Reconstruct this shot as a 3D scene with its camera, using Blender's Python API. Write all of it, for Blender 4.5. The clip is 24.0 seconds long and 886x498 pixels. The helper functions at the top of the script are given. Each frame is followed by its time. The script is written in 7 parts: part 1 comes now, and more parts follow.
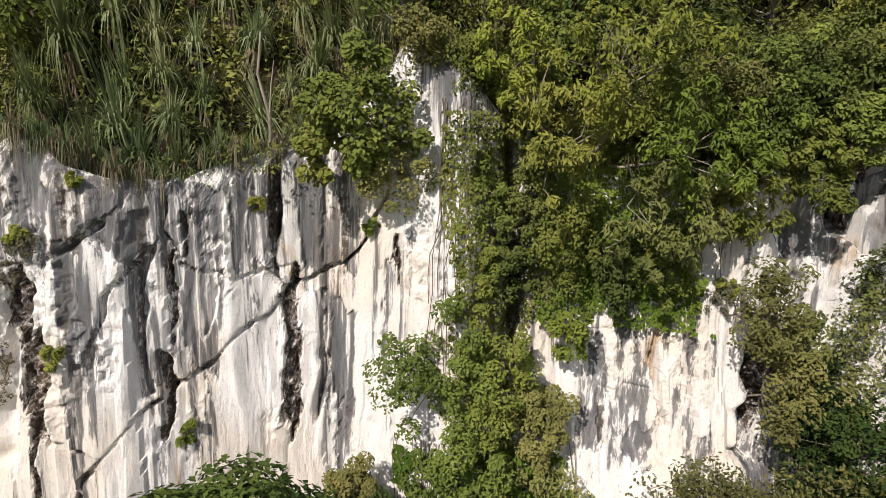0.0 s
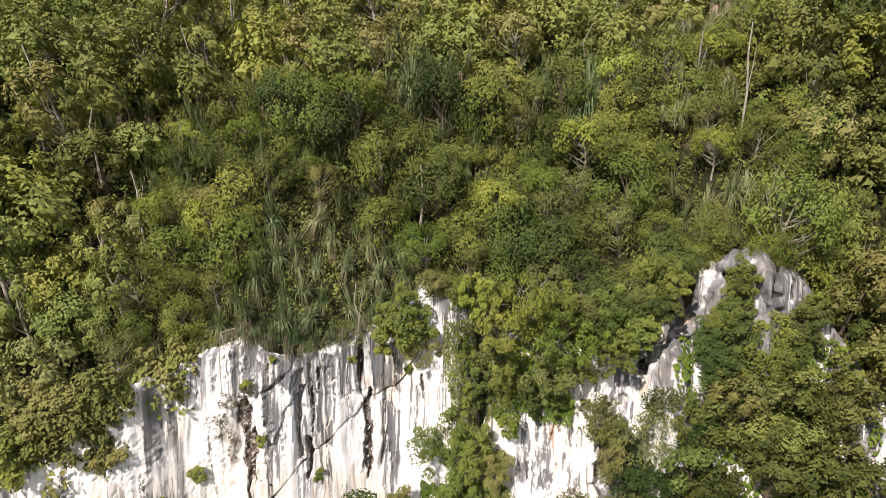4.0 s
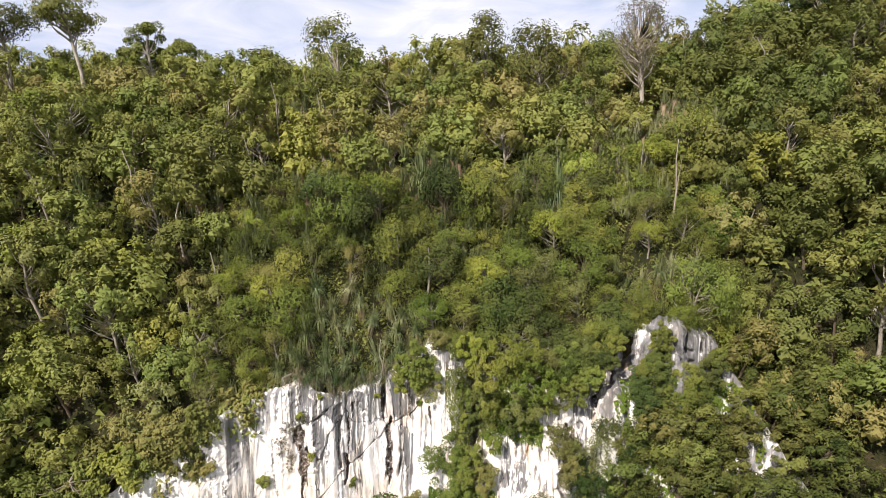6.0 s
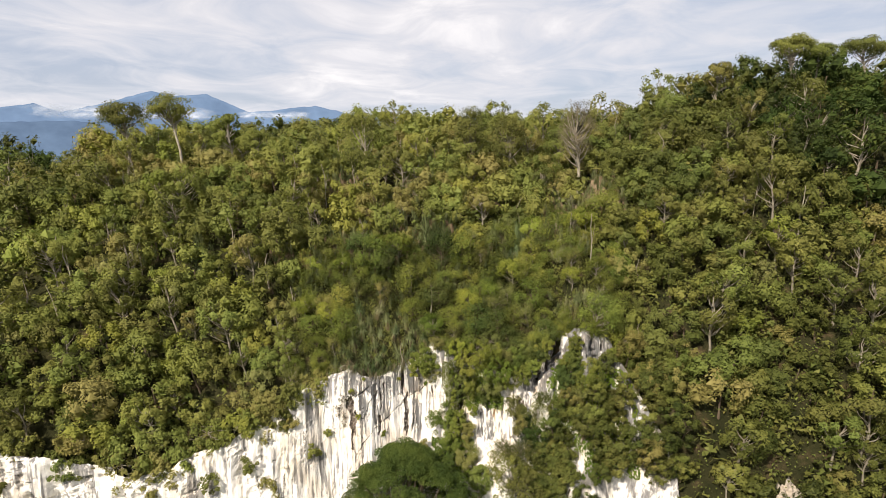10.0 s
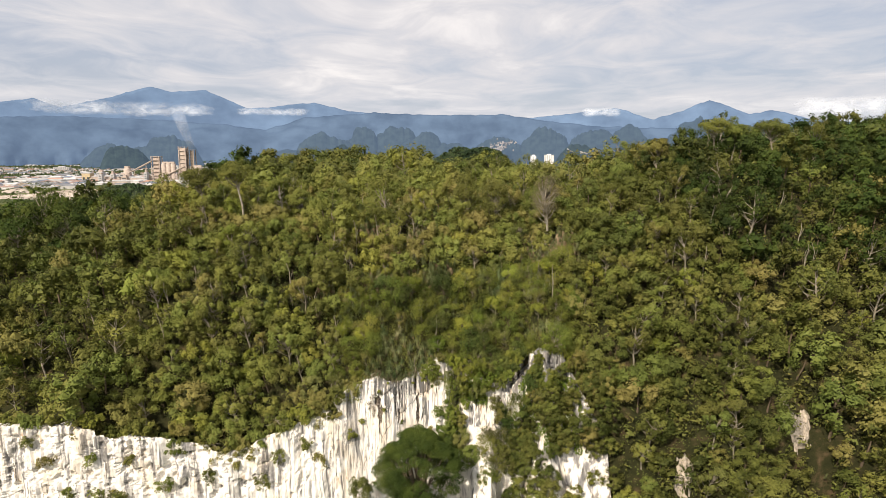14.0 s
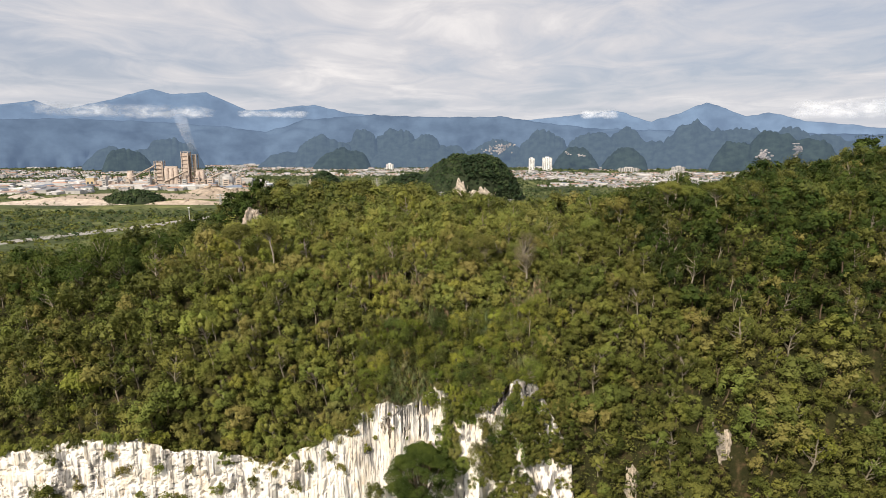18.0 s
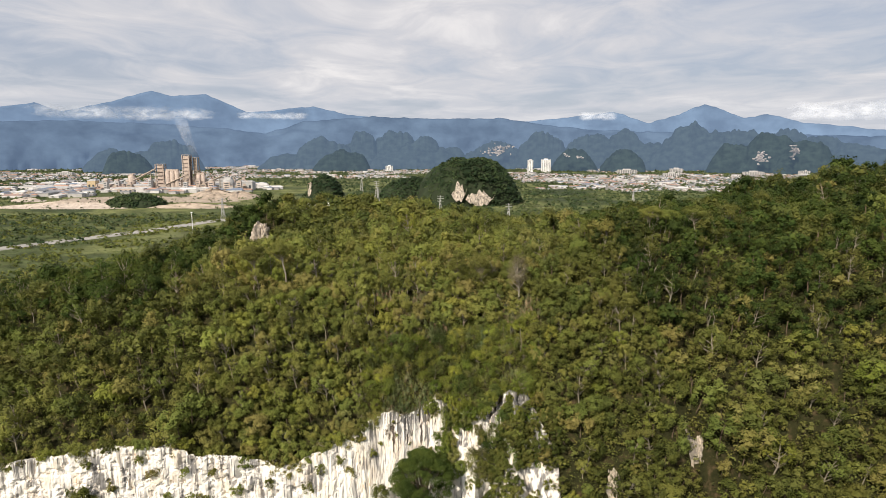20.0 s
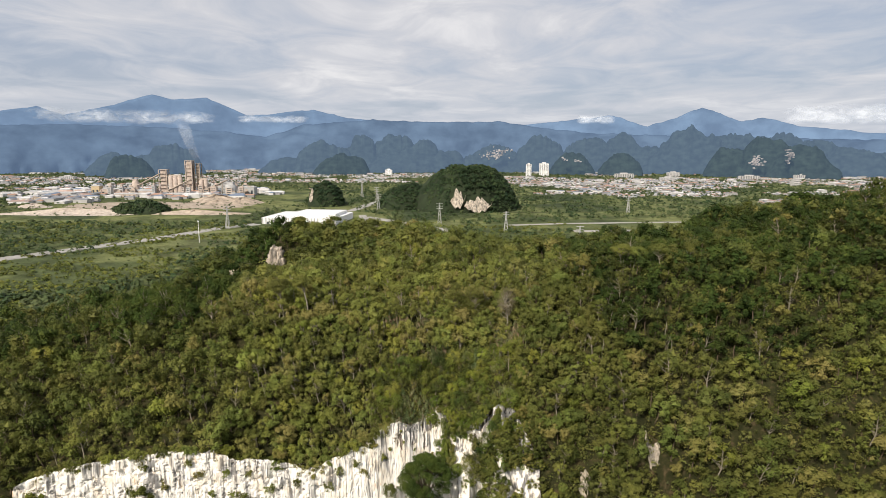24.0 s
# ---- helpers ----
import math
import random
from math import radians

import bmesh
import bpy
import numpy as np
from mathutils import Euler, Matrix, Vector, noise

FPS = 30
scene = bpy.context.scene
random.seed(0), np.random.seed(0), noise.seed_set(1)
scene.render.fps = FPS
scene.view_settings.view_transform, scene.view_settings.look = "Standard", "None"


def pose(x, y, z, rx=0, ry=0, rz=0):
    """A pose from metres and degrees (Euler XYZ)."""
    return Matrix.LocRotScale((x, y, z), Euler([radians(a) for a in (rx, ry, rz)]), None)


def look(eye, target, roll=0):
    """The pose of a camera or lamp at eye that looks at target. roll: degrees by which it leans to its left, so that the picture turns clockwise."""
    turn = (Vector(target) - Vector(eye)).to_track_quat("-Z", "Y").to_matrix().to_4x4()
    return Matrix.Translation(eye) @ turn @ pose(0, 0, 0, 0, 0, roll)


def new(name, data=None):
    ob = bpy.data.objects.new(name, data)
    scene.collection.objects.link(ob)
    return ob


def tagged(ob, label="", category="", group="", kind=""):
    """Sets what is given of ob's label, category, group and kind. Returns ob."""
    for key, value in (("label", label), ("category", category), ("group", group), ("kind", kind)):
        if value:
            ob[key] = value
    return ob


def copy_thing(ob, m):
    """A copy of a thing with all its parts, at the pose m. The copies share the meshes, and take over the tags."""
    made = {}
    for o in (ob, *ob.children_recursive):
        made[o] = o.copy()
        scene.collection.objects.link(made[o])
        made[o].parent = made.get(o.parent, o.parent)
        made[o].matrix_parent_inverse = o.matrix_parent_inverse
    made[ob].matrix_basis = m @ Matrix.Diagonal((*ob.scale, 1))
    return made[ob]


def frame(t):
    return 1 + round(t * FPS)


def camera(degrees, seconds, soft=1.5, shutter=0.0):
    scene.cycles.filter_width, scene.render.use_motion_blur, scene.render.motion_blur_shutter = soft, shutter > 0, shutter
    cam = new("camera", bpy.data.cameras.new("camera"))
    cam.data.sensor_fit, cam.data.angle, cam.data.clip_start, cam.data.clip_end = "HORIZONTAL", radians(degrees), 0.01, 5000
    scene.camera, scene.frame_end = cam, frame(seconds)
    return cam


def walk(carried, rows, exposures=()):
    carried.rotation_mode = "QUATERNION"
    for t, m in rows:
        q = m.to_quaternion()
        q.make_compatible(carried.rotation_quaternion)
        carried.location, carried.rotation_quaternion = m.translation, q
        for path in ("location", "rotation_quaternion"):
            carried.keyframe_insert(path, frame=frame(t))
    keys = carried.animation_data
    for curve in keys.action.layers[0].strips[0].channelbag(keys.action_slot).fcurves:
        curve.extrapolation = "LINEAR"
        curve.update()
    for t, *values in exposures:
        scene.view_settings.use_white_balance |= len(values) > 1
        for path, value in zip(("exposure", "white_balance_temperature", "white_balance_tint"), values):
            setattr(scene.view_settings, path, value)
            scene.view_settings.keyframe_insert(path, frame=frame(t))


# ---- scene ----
cam = camera(71.2, 24.0, soft=0.8)
PATH = [
    (0, (-0.92, -17.66, 69.13), (2.74, 80.62, 50.98), 0.84),
    (0.5, (-0.95, -18.02, 69.28), (2.78, 80.28, 51.31), 0.93),
    (1, (-1.01, -19.25, 70.26), (2.71, 79.03, 52.18), 1.00),
    (1.5, (-1.12, -21.14, 71.84), (2.67, 77.17, 53.94), 1.14),
    (2, (-1.20, -23.56, 73.58), (2.38, 74.79, 55.90), 1.16),
    (2.5, (-1.40, -26.45, 75.07), (2.37, 72.08, 58.40), 1.07),
    (4.5, (-0.30, -38.36, 82.01), (-0.64, 60.30, 65.68), -0.30),
    (5, (-0.22, -41.42, 83.95), (-0.74, 57.20, 67.38), -0.36),
    (5.5, (-0.13, -44.47, 85.75), (-0.80, 54.16, 69.28), -0.40),
    (6, (-0.17, -47.63, 87.02), (-0.75, 51.20, 71.77), -0.29),
    (6.5, (-0.32, -50.71, 88.19), (-0.60, 48.19, 73.34), -0.21),
    (7, (-0.04, -53.87, 89.20), (-0.67, 45.02, 74.38), -0.29),
    (7.5, (0.07, -57.23, 90.36), (-0.60, 41.63, 75.35), -0.31),
    (8, (0.18, -60.79, 91.58), (-0.51, 38.04, 76.33), -0.37),
    (8.5, (0.23, -64.45, 92.89), (-0.36, 34.34, 77.38), -0.41),
    (9, (0.21, -68.28, 94.15), (-0.27, 30.51, 78.61), -0.41),
    (9.5, (0.22, -72.23, 95.45), (-0.21, 26.53, 79.77), -0.41),
    (10, (0.47, -76.21, 96.70), (-0.21, 22.54, 80.97), -0.47),
    (10.5, (0.44, -80.26, 98.14), (-0.17, 18.47, 82.26), -0.48),
    (12.5, (-0.21, -96.12, 104.07), (-0.34, 2.55, 87.84), -0.18),
    (13, (-0.42, -99.71, 105.93), (-0.43, -1.05, 89.63), -0.11),
    (13.5, (-0.46, -103.08, 107.86), (-0.49, -4.43, 91.51), -0.04),
    (14, (-0.28, -106.34, 109.84), (-0.46, -7.69, 93.46), -0.02),
    (14.5, (-0.20, -109.51, 111.82), (-0.42, -10.86, 95.42), 0.00),
    (15, (-0.14, -112.67, 113.79), (-0.38, -14.02, 97.37), 0.03),
    (15.5, (-0.11, -115.78, 115.88), (-0.35, -17.14, 99.44), 0.06),
    (16, (-0.14, -118.88, 117.86), (-0.31, -20.24, 101.39), 0.07),
    (16.5, (-0.04, -121.96, 119.79), (-0.18, -23.32, 103.34), 0.08),
    (17, (0.01, -125.05, 121.81), (-0.10, -26.42, 105.33), 0.06),
    (17.5, (0.13, -128.21, 123.69), (0.02, -29.58, 107.20), 0.01),
    (18, (0.16, -131.36, 125.48), (0.11, -32.72, 109.06), -0.01),
    (18.5, (0.09, -134.49, 127.40), (0.09, -35.84, 111.02), -0.01),
    (20.5, (0.20, -147.40, 135.11), (0.29, -48.74, 118.80), -0.04),
    (21, (0.22, -150.64, 137.03), (0.34, -51.97, 120.77), -0.02),
    (21.5, (0.07, -154.26, 139.00), (0.30, -55.59, 122.77), 0.03),
    (22, (0.16, -157.71, 140.98), (0.38, -59.03, 124.82), 0.04),
    (22.5, (0.11, -161.20, 143.04), (0.35, -62.52, 126.86), 0.07),
    (23, (0.05, -164.40, 144.81), (0.30, -65.72, 128.59), 0.03),
    (23.5, (-0.02, -167.85, 146.58), (0.23, -69.18, 130.36), -0.00),
    (24, (0.01, -171.04, 148.27), (0.24, -72.36, 132.08), -0.03),
]
walk(cam, [(t, look(eye, target, roll)) for t, eye, target, roll in PATH], exposures=[(0.0, 0.20, 6150, 17), (2.5, 0.25, 6150, 17.5), (4.5, 0.62, 6080, 19.5), (8.0, 0.50, 6420, 15.5), (11.0, 0.38, 6760, 14), (16.0, 0.26, 6860, 14), (24.0, 0.11, 6540, 12)])

# ---- world, sun ----
SUN_FROM = Vector((-0.40, -0.68, 0.64)).normalized()
sun_height = math.asin(SUN_FROM.z)
sun_turn = math.atan2(SUN_FROM.x, SUN_FROM.y)


def node(nt, kind, loc=None, **sets):
    nd = nt.nodes.new(kind)
    for key, value in sets.items():
        if key == "op":
            nd.operation = value
        elif key == "blend":
            nd.blend_type = value
        elif key == "dtype":
            nd.data_type = value
        else:
            nd.inputs[key.replace("_", " ")].default_value = value
    return nd


def ramp(nt, fac, stops, ease=False):
    nd = nt.nodes.new("ShaderNodeValToRGB")
    els = nd.color_ramp.elements
    while len(els) < len(stops):
        els.new(0.5)
    for el, (pos, col) in zip(els, stops):
        el.position = pos
        el.color = (col, col, col, 1) if isinstance(col, (int, float)) else (*col, 1)
    if ease:
        nd.color_ramp.interpolation = "EASE"
    nt.links.new(fac, nd.inputs[0])
    return nd.outputs[0]


def mixed(nt, fac, a, b, blend="MIX"):
    nd = nt.nodes.new("ShaderNodeMix")
    nd.data_type = "RGBA"
    nd.blend_type = blend
    for sock, value in ((nd.inputs[0], fac), (nd.inputs[6], a), (nd.inputs[7], b)):
        if isinstance(value, bpy.types.NodeSocket):
            nt.links.new(value, sock)
        elif isinstance(value, (int, float)):
            sock.default_value = value
        else:
            sock.default_value = (*value, 1)
    return nd.outputs[2]


def calc(nt, op, a, b=0.0, clamp=False):
    nd = nt.nodes.new("ShaderNodeMath")
    nd.operation = op
    nd.use_clamp = clamp
    for sock, value in ((nd.inputs[0], a), (nd.inputs[1], b)):
        if isinstance(value, bpy.types.NodeSocket):
            nt.links.new(value, sock)
        else:
            sock.default_value = value
    return nd.outputs[0]


def noise_of(nt, vec, scale, detail=4.0, rough=0.55, distortion=0.0, stretch=None):
    if stretch:
        mp = nt.nodes.new("ShaderNodeMapping")
        mp.inputs["Scale"].default_value = stretch
        nt.links.new(vec, mp.inputs[0])
        vec = mp.outputs[0]
    nd = nt.nodes.new("ShaderNodeTexNoise")
    nd.inputs["Scale"].default_value = scale
    nd.inputs["Detail"].default_value = detail
    nd.inputs["Roughness"].default_value = rough
    nd.inputs["Distortion"].default_value = distortion
    nt.links.new(vec, nd.inputs["Vector"])
    return nd.outputs[0]


def make_world():
    w = bpy.data.worlds.new("cloudy_sky")
    scene.world = w
    w.use_nodes = True
    nt = w.node_tree
    nt.nodes.clear()
    sky = nt.nodes.new("ShaderNodeTexSky")
    sky.sky_type = "NISHITA"
    sky.sun_disc = False
    sky.sun_elevation = sun_height
    sky.sun_rotation = sun_turn
    sky.dust_density = 2.0
    clear = node(nt, "ShaderNodeBackground", Strength=0.11)
    nt.links.new(sky.outputs[0], clear.inputs[0])
    # a layer of stratus high over the plain: the view direction laid onto a level sheet
    co = nt.nodes.new("ShaderNodeTexCoord")
    sep = nt.nodes.new("ShaderNodeSeparateXYZ")
    nt.links.new(co.outputs["Generated"], sep.inputs[0])
    up = calc(nt, "MAXIMUM", sep.outputs[2], 0.0)
    low = calc(nt, "ADD", up, 0.085)
    sheet = nt.nodes.new("ShaderNodeCombineXYZ")
    nt.links.new(calc(nt, "DIVIDE", sep.outputs[0], low), sheet.inputs[0])
    nt.links.new(calc(nt, "DIVIDE", sep.outputs[1], low), sheet.inputs[1])
    broad = noise_of(nt, sheet.outputs[0], 0.42, 4, 0.5, 0.6, (1.0, 0.85, 1))
    fine = noise_of(nt, sheet.outputs[0], 1.5, 6, 0.6, 0.8, (1.0, 0.8, 1))
    both = calc(nt, "ADD", calc(nt, "MULTIPLY", broad, 0.62), calc(nt, "MULTIPLY", fine, 0.38))
    tone = ramp(nt, both, [(0.39, (0.42, 0.48, 0.59)), (0.46, (0.56, 0.60, 0.67)), (0.53, (0.70, 0.71, 0.74)), (0.61, (0.93, 0.92, 0.91))])
    haze = ramp(nt, up, [(0.0, 1.0), (0.10, 0.25), (0.25, 0.0)])
    tone = mixed(nt, calc(nt, "MULTIPLY", haze, 0.7), tone, (0.55, 0.62, 0.72))
    cloud = node(nt, "ShaderNodeBackground", Strength=0.88)
    nt.links.new(tone, cloud.inputs[0])
    cover = ramp(nt, both, [(0.33, 0.72), (0.5, 0.95)])
    mix = nt.nodes.new("ShaderNodeMixShader")
    nt.links.new(cover, mix.inputs[0])
    nt.links.new(clear.outputs[0], mix.inputs[1])
    nt.links.new(cloud.outputs[0], mix.inputs[2])
    out = nt.nodes.new("ShaderNodeOutputWorld")
    nt.links.new(mix.outputs[0], out.inputs[0])


make_world()
lamp = bpy.data.lights.new("sun", "SUN")
lamp.energy, lamp.angle, lamp.color = 4.8, radians(0.6), (1.0, 0.915, 0.77)
sun = new("sun", lamp)
sun.matrix_world = look(SUN_FROM * 900, (0, 0, 0))


# ---- materials ----
def material(name, rough=0.8, spec=0.3):
    m = bpy.data.materials.new(name)
    m.use_nodes = True
    nt = m.node_tree
    bs = nt.nodes["Principled BSDF"]
    bs.inputs["Roughness"].default_value = rough
    bs.inputs["Specular IOR Level"].default_value = spec
    return m, nt, bs


def bumped(nt, bs, height, strength, distance):
    b = nt.nodes.new("ShaderNodeBump")
    b.inputs["Strength"].default_value = strength
    b.inputs["Distance"].default_value = distance
    nt.links.new(height, b.inputs["Height"])
    nt.links.new(b.outputs[0], bs.inputs["Normal"])


def place_of(nt):
    return nt.nodes.new("ShaderNodeNewGeometry").outputs["Position"]


def leaf_material(name, dark, mid, light, gloss=0.55, through_light=0.20, patch=0.16, yellow=None):
    """Leaves that let some light through: every leaf, every plant and every patch of wood differs a little."""
    m, nt, bs = material(name, gloss, 0.09)
    geo = nt.nodes.new("ShaderNodeNewGeometry")
    info = nt.nodes.new("ShaderNodeObjectInfo")
    grove = noise_of(nt, geo.outputs["Position"], patch, 2, 0.5)
    vale = noise_of(nt, geo.outputs["Position"], 0.030, 2, 0.5)
    spray = noise_of(nt, geo.outputs["Position"], 1.1, 2, 0.5)
    a = calc(nt, "MULTIPLY", geo.outputs["Random Per Island"], 0.20)
    b = calc(nt, "MULTIPLY", info.outputs["Random"], 0.40)
    c = calc(nt, "ADD", calc(nt, "MULTIPLY", calc(nt, "SUBTRACT", grove, 0.5), 1.5), calc(nt, "MULTIPLY", calc(nt, "SUBTRACT", vale, 0.5), 1.0))
    d = calc(nt, "MULTIPLY", calc(nt, "SUBTRACT", spray, 0.5), 0.9)
    each = nt.nodes.new("ShaderNodeAttribute")
    each.attribute_name = "tone"
    b = calc(nt, "ADD", b, each.outputs["Fac"])
    tone = calc(nt, "ADD", calc(nt, "ADD", a, b), calc(nt, "ADD", c, d))
    tone = calc(nt, "ADD", tone, 0.15, True)
    col = ramp(nt, tone, [(0.0, dark), (0.45, mid), (0.95, light)])
    kin = nt.nodes.new("ShaderNodeTexWhiteNoise")
    kin.noise_dimensions = "1D"
    nt.links.new(calc(nt, "ADD", calc(nt, "MULTIPLY", each.outputs["Fac"], 917.0), calc(nt, "MULTIPLY", info.outputs["Random"], 37.0)), kin.inputs["W"])
    hue = ramp(nt, kin.outputs["Value"], [(0.0, (0.90, 0.97, 0.94)), (0.35, (1.05, 1.01, 0.94)), (0.70, (1.12, 1.02, 0.97)), (1.0, (1.18, 1.02, 1.03))])
    col = mixed(nt, 1.0, col, hue, "MULTIPLY")
    if yellow:
        rare = ramp(nt, geo.outputs["Random Per Island"], [(0.90, 0.0), (0.97, 0.8)])
        col = mixed(nt, rare, col, yellow)
    nt.links.new(col, bs.inputs["Base Color"])
    tr = nt.nodes.new("ShaderNodeBsdfTranslucent")
    nt.links.new(mixed(nt, 1.0, col, (1.0, 1.0, 0.55), "MULTIPLY"), tr.inputs[0])
    mx = node(nt, "ShaderNodeMixShader", Fac=through_light)
    nt.links.new(bs.outputs[0], mx.inputs[1])
    nt.links.new(tr.outputs[0], mx.inputs[2])
    nt.links.new(mx.outputs[0], nt.nodes["Material Output"].inputs[0])
    return m


LEAF = [
    leaf_material("leaf_mid", (0.053, 0.070, 0.018), (0.138, 0.166, 0.041), (0.196, 0.224, 0.058)),
    leaf_material("leaf_dark", (0.035, 0.049, 0.014), (0.092, 0.110, 0.028), (0.146, 0.160, 0.045)),
    leaf_material("leaf_olive", (0.070, 0.074, 0.022), (0.164, 0.168, 0.049), (0.216, 0.214, 0.074)),
    leaf_material("leaf_bright", (0.074, 0.097, 0.018), (0.168, 0.199, 0.038), (0.225, 0.250, 0.056)),
]
NEAR_LEAF = [
    leaf_material("cliff_leaf_mid", (0.049, 0.068, 0.016), (0.127, 0.158, 0.033), (0.240, 0.268, 0.058)),
    leaf_material("cliff_leaf_dark", (0.030, 0.048, 0.014), (0.077, 0.104, 0.027), (0.156, 0.180, 0.048)),
    leaf_material("cliff_leaf_olive", (0.062, 0.074, 0.024), (0.150, 0.162, 0.050), (0.262, 0.262, 0.090)),
    leaf_material("cliff_leaf_bright", (0.076, 0.106, 0.018), (0.172, 0.214, 0.036), (0.304, 0.336, 0.064)),
]
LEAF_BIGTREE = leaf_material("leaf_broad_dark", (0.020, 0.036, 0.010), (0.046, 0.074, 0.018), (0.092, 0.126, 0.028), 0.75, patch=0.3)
LEAF_GREY = leaf_material("leaf_grey_twigs", (0.07, 0.068, 0.045), (0.12, 0.112, 0.075), (0.19, 0.172, 0.12), 0.8, 0.2)
STRAP = leaf_material("strap_leaf", (0.060, 0.085, 0.034), (0.150, 0.190, 0.085), (0.33, 0.36, 0.205), 0.38, 0.25)
STRAP_DRY = leaf_material("dry_strap_leaf", (0.10, 0.085, 0.055), (0.20, 0.165, 0.105), (0.36, 0.31, 0.21), 0.75, 0.2)
CREEPER = leaf_material("creeper_leaf", (0.034, 0.066, 0.010), (0.085, 0.140, 0.018), (0.170, 0.220, 0.032))
PLAIN_LEAF = leaf_material("plain_leaf", (0.024, 0.046, 0.024), (0.048, 0.080, 0.036), (0.095, 0.128, 0.056), patch=0.012)


def bark_material(name, a, b):
    m, nt, bs = material(name, 0.9, 0.2)
    p = place_of(nt)
    n = noise_of(nt, p, 6, 5, 0.6, 0.0, (1, 1, 0.25))
    nt.links.new(ramp(nt, n, [(0.3, a), (0.7, b)]), bs.inputs["Base Color"])
    bumped(nt, bs, n, 0.5, 0.03)
    return m


BARK = bark_material("pale_bark", (0.16, 0.135, 0.10), (0.40, 0.36, 0.29))
BARK_DARK = bark_material("brown_bark", (0.07, 0.052, 0.035), (0.17, 0.13, 0.09))


def rock_material():
    """Pale limestone: chalk-white drip streaks over grey weathered skin, with cream and rust stains."""
    m, nt, bs = material("streaked_limestone", 0.88, 0.25)
    p = place_of(nt)
    warp = noise_of(nt, p, 0.35, 3, 0.5, 0.0, (1, 1, 0.5))
    wide = noise_of(nt, p, 0.95, 3, 0.5, 0.25, (1.0, 1.0, 0.065))
    thin = noise_of(nt, p, 4.2, 5, 0.68, 0.15, (1.0, 1.0, 0.030))
    patch = noise_of(nt, p, 0.16, 3, 0.5)
    grit = noise_of(nt, p, 13.0, 8, 0.8)
    fray = noise_of(nt, p, 5.0, 5, 0.7, 0.0, (1.0, 1.0, 0.30))
    streak = calc(nt, "ADD", calc(nt, "MULTIPLY", wide, 0.70), calc(nt, "MULTIPLY", thin, 0.26))
    streak = calc(nt, "ADD", streak, calc(nt, "MULTIPLY", calc(nt, "SUBTRACT", patch, 0.5), 0.30))
    streak = calc(nt, "ADD", streak, calc(nt, "MULTIPLY", calc(nt, "SUBTRACT", fray, 0.5), 0.10))
    # the weathered grey skin is thickest near the top of the wall
    high = nt.nodes.new("ShaderNodeSeparateXYZ")
    nt.links.new(p, high.inputs[0])
    rise = calc(nt, "MULTIPLY", calc(nt, "SUBTRACT", high.outputs[2], 63.5), 0.009)
    east = calc(nt, "MULTIPLY", calc(nt, "MINIMUM", calc(nt, "MAXIMUM", calc(nt, "SUBTRACT", high.outputs[0], 12.0), 0.0), 8.0), 0.007)
    streak = calc(nt, "SUBTRACT", streak, calc(nt, "ADD", calc(nt, "MAXIMUM", rise, -0.02), east))
    # the broad grey panels and the dark gullies between the white drip curtains
    skin, hero, gully = (nt.nodes.new("ShaderNodeAttribute") for _ in range(3))
    skin.attribute_name, hero.attribute_name, gully.attribute_name = "skin", "panelled", "gully"
    ragged = calc(nt, "ADD", calc(nt, "MULTIPLY", calc(nt, "SUBTRACT", fray, 0.5), 0.9), calc(nt, "MULTIPLY", calc(nt, "SUBTRACT", grit, 0.5), 0.35))
    skin_part = ramp(nt, calc(nt, "ADD", skin.outputs["Fac"], ragged), [(0.44, 0.0), (0.56, 1.0)])
    gully_shade_part = ramp(nt, calc(nt, "ADD", gully.outputs["Fac"], ragged), [(0.55, 0.0), (0.62, 1.0)])
    panel = calc(nt, "SUBTRACT", calc(nt, "ADD", calc(nt, "MULTIPLY", calc(nt, "ADD", streak, calc(nt, "MULTIPLY", calc(nt, "SUBTRACT", thin, 0.5), 0.46)), 1.25), -0.060), calc(nt, "MULTIPLY", skin_part, 0.135))
    pick = nt.nodes.new("ShaderNodeMix")
    nt.links.new(hero.outputs["Fac"], pick.inputs[0])
    nt.links.new(streak, pick.inputs[2])
    nt.links.new(panel, pick.inputs[3])
    streak = pick.outputs[0]
    col = ramp(nt, streak, [(0.31, (0.15, 0.15, 0.15)), (0.39, (0.235, 0.23, 0.228)), (0.440, (0.34, 0.332, 0.32)), (0.453, (0.66, 0.635, 0.60)), (0.53, (0.85, 0.82, 0.775))])
    brown = ramp(nt, noise_of(nt, p, 1.3, 4, 0.6, 0.2, (1.0, 1.0, 0.08)), [(0.615, 0.0), (0.645, 0.85)])
    rough_part = ramp(nt, noise_of(nt, p, 4.0, 5, 0.7), [(0.42, 0.0), (0.52, 1.0)])
    col = mixed(nt, calc(nt, "MULTIPLY", brown, rough_part), col, (0.085, 0.070, 0.055))
    # Brown of the gullies, which also colours in the shade along the cleft.
    col = mixed(nt, calc(nt, "MULTIPLY", gully_shade_part, ramp(nt, noise_of(nt, p, 6.0, 6, 0.7), [(0.34, 0.2), (0.52, 1.0)])), col, (0.080, 0.058, 0.042))
    cream = ramp(nt, warp, [(0.50, 0.0), (0.62, 0.75)])
    col = mixed(nt, calc(nt, "MULTIPLY", cream, 0.55), col, (0.88, 0.75, 0.58), "MULTIPLY")
    rust = ramp(nt, noise_of(nt, p, 0.7, 4, 0.6, 0.2, (1, 1, 0.4)), [(0.64, 0.0), (0.72, 0.7)])
    col = mixed(nt, rust, col, (0.60, 0.40, 0.20), "MULTIPLY")
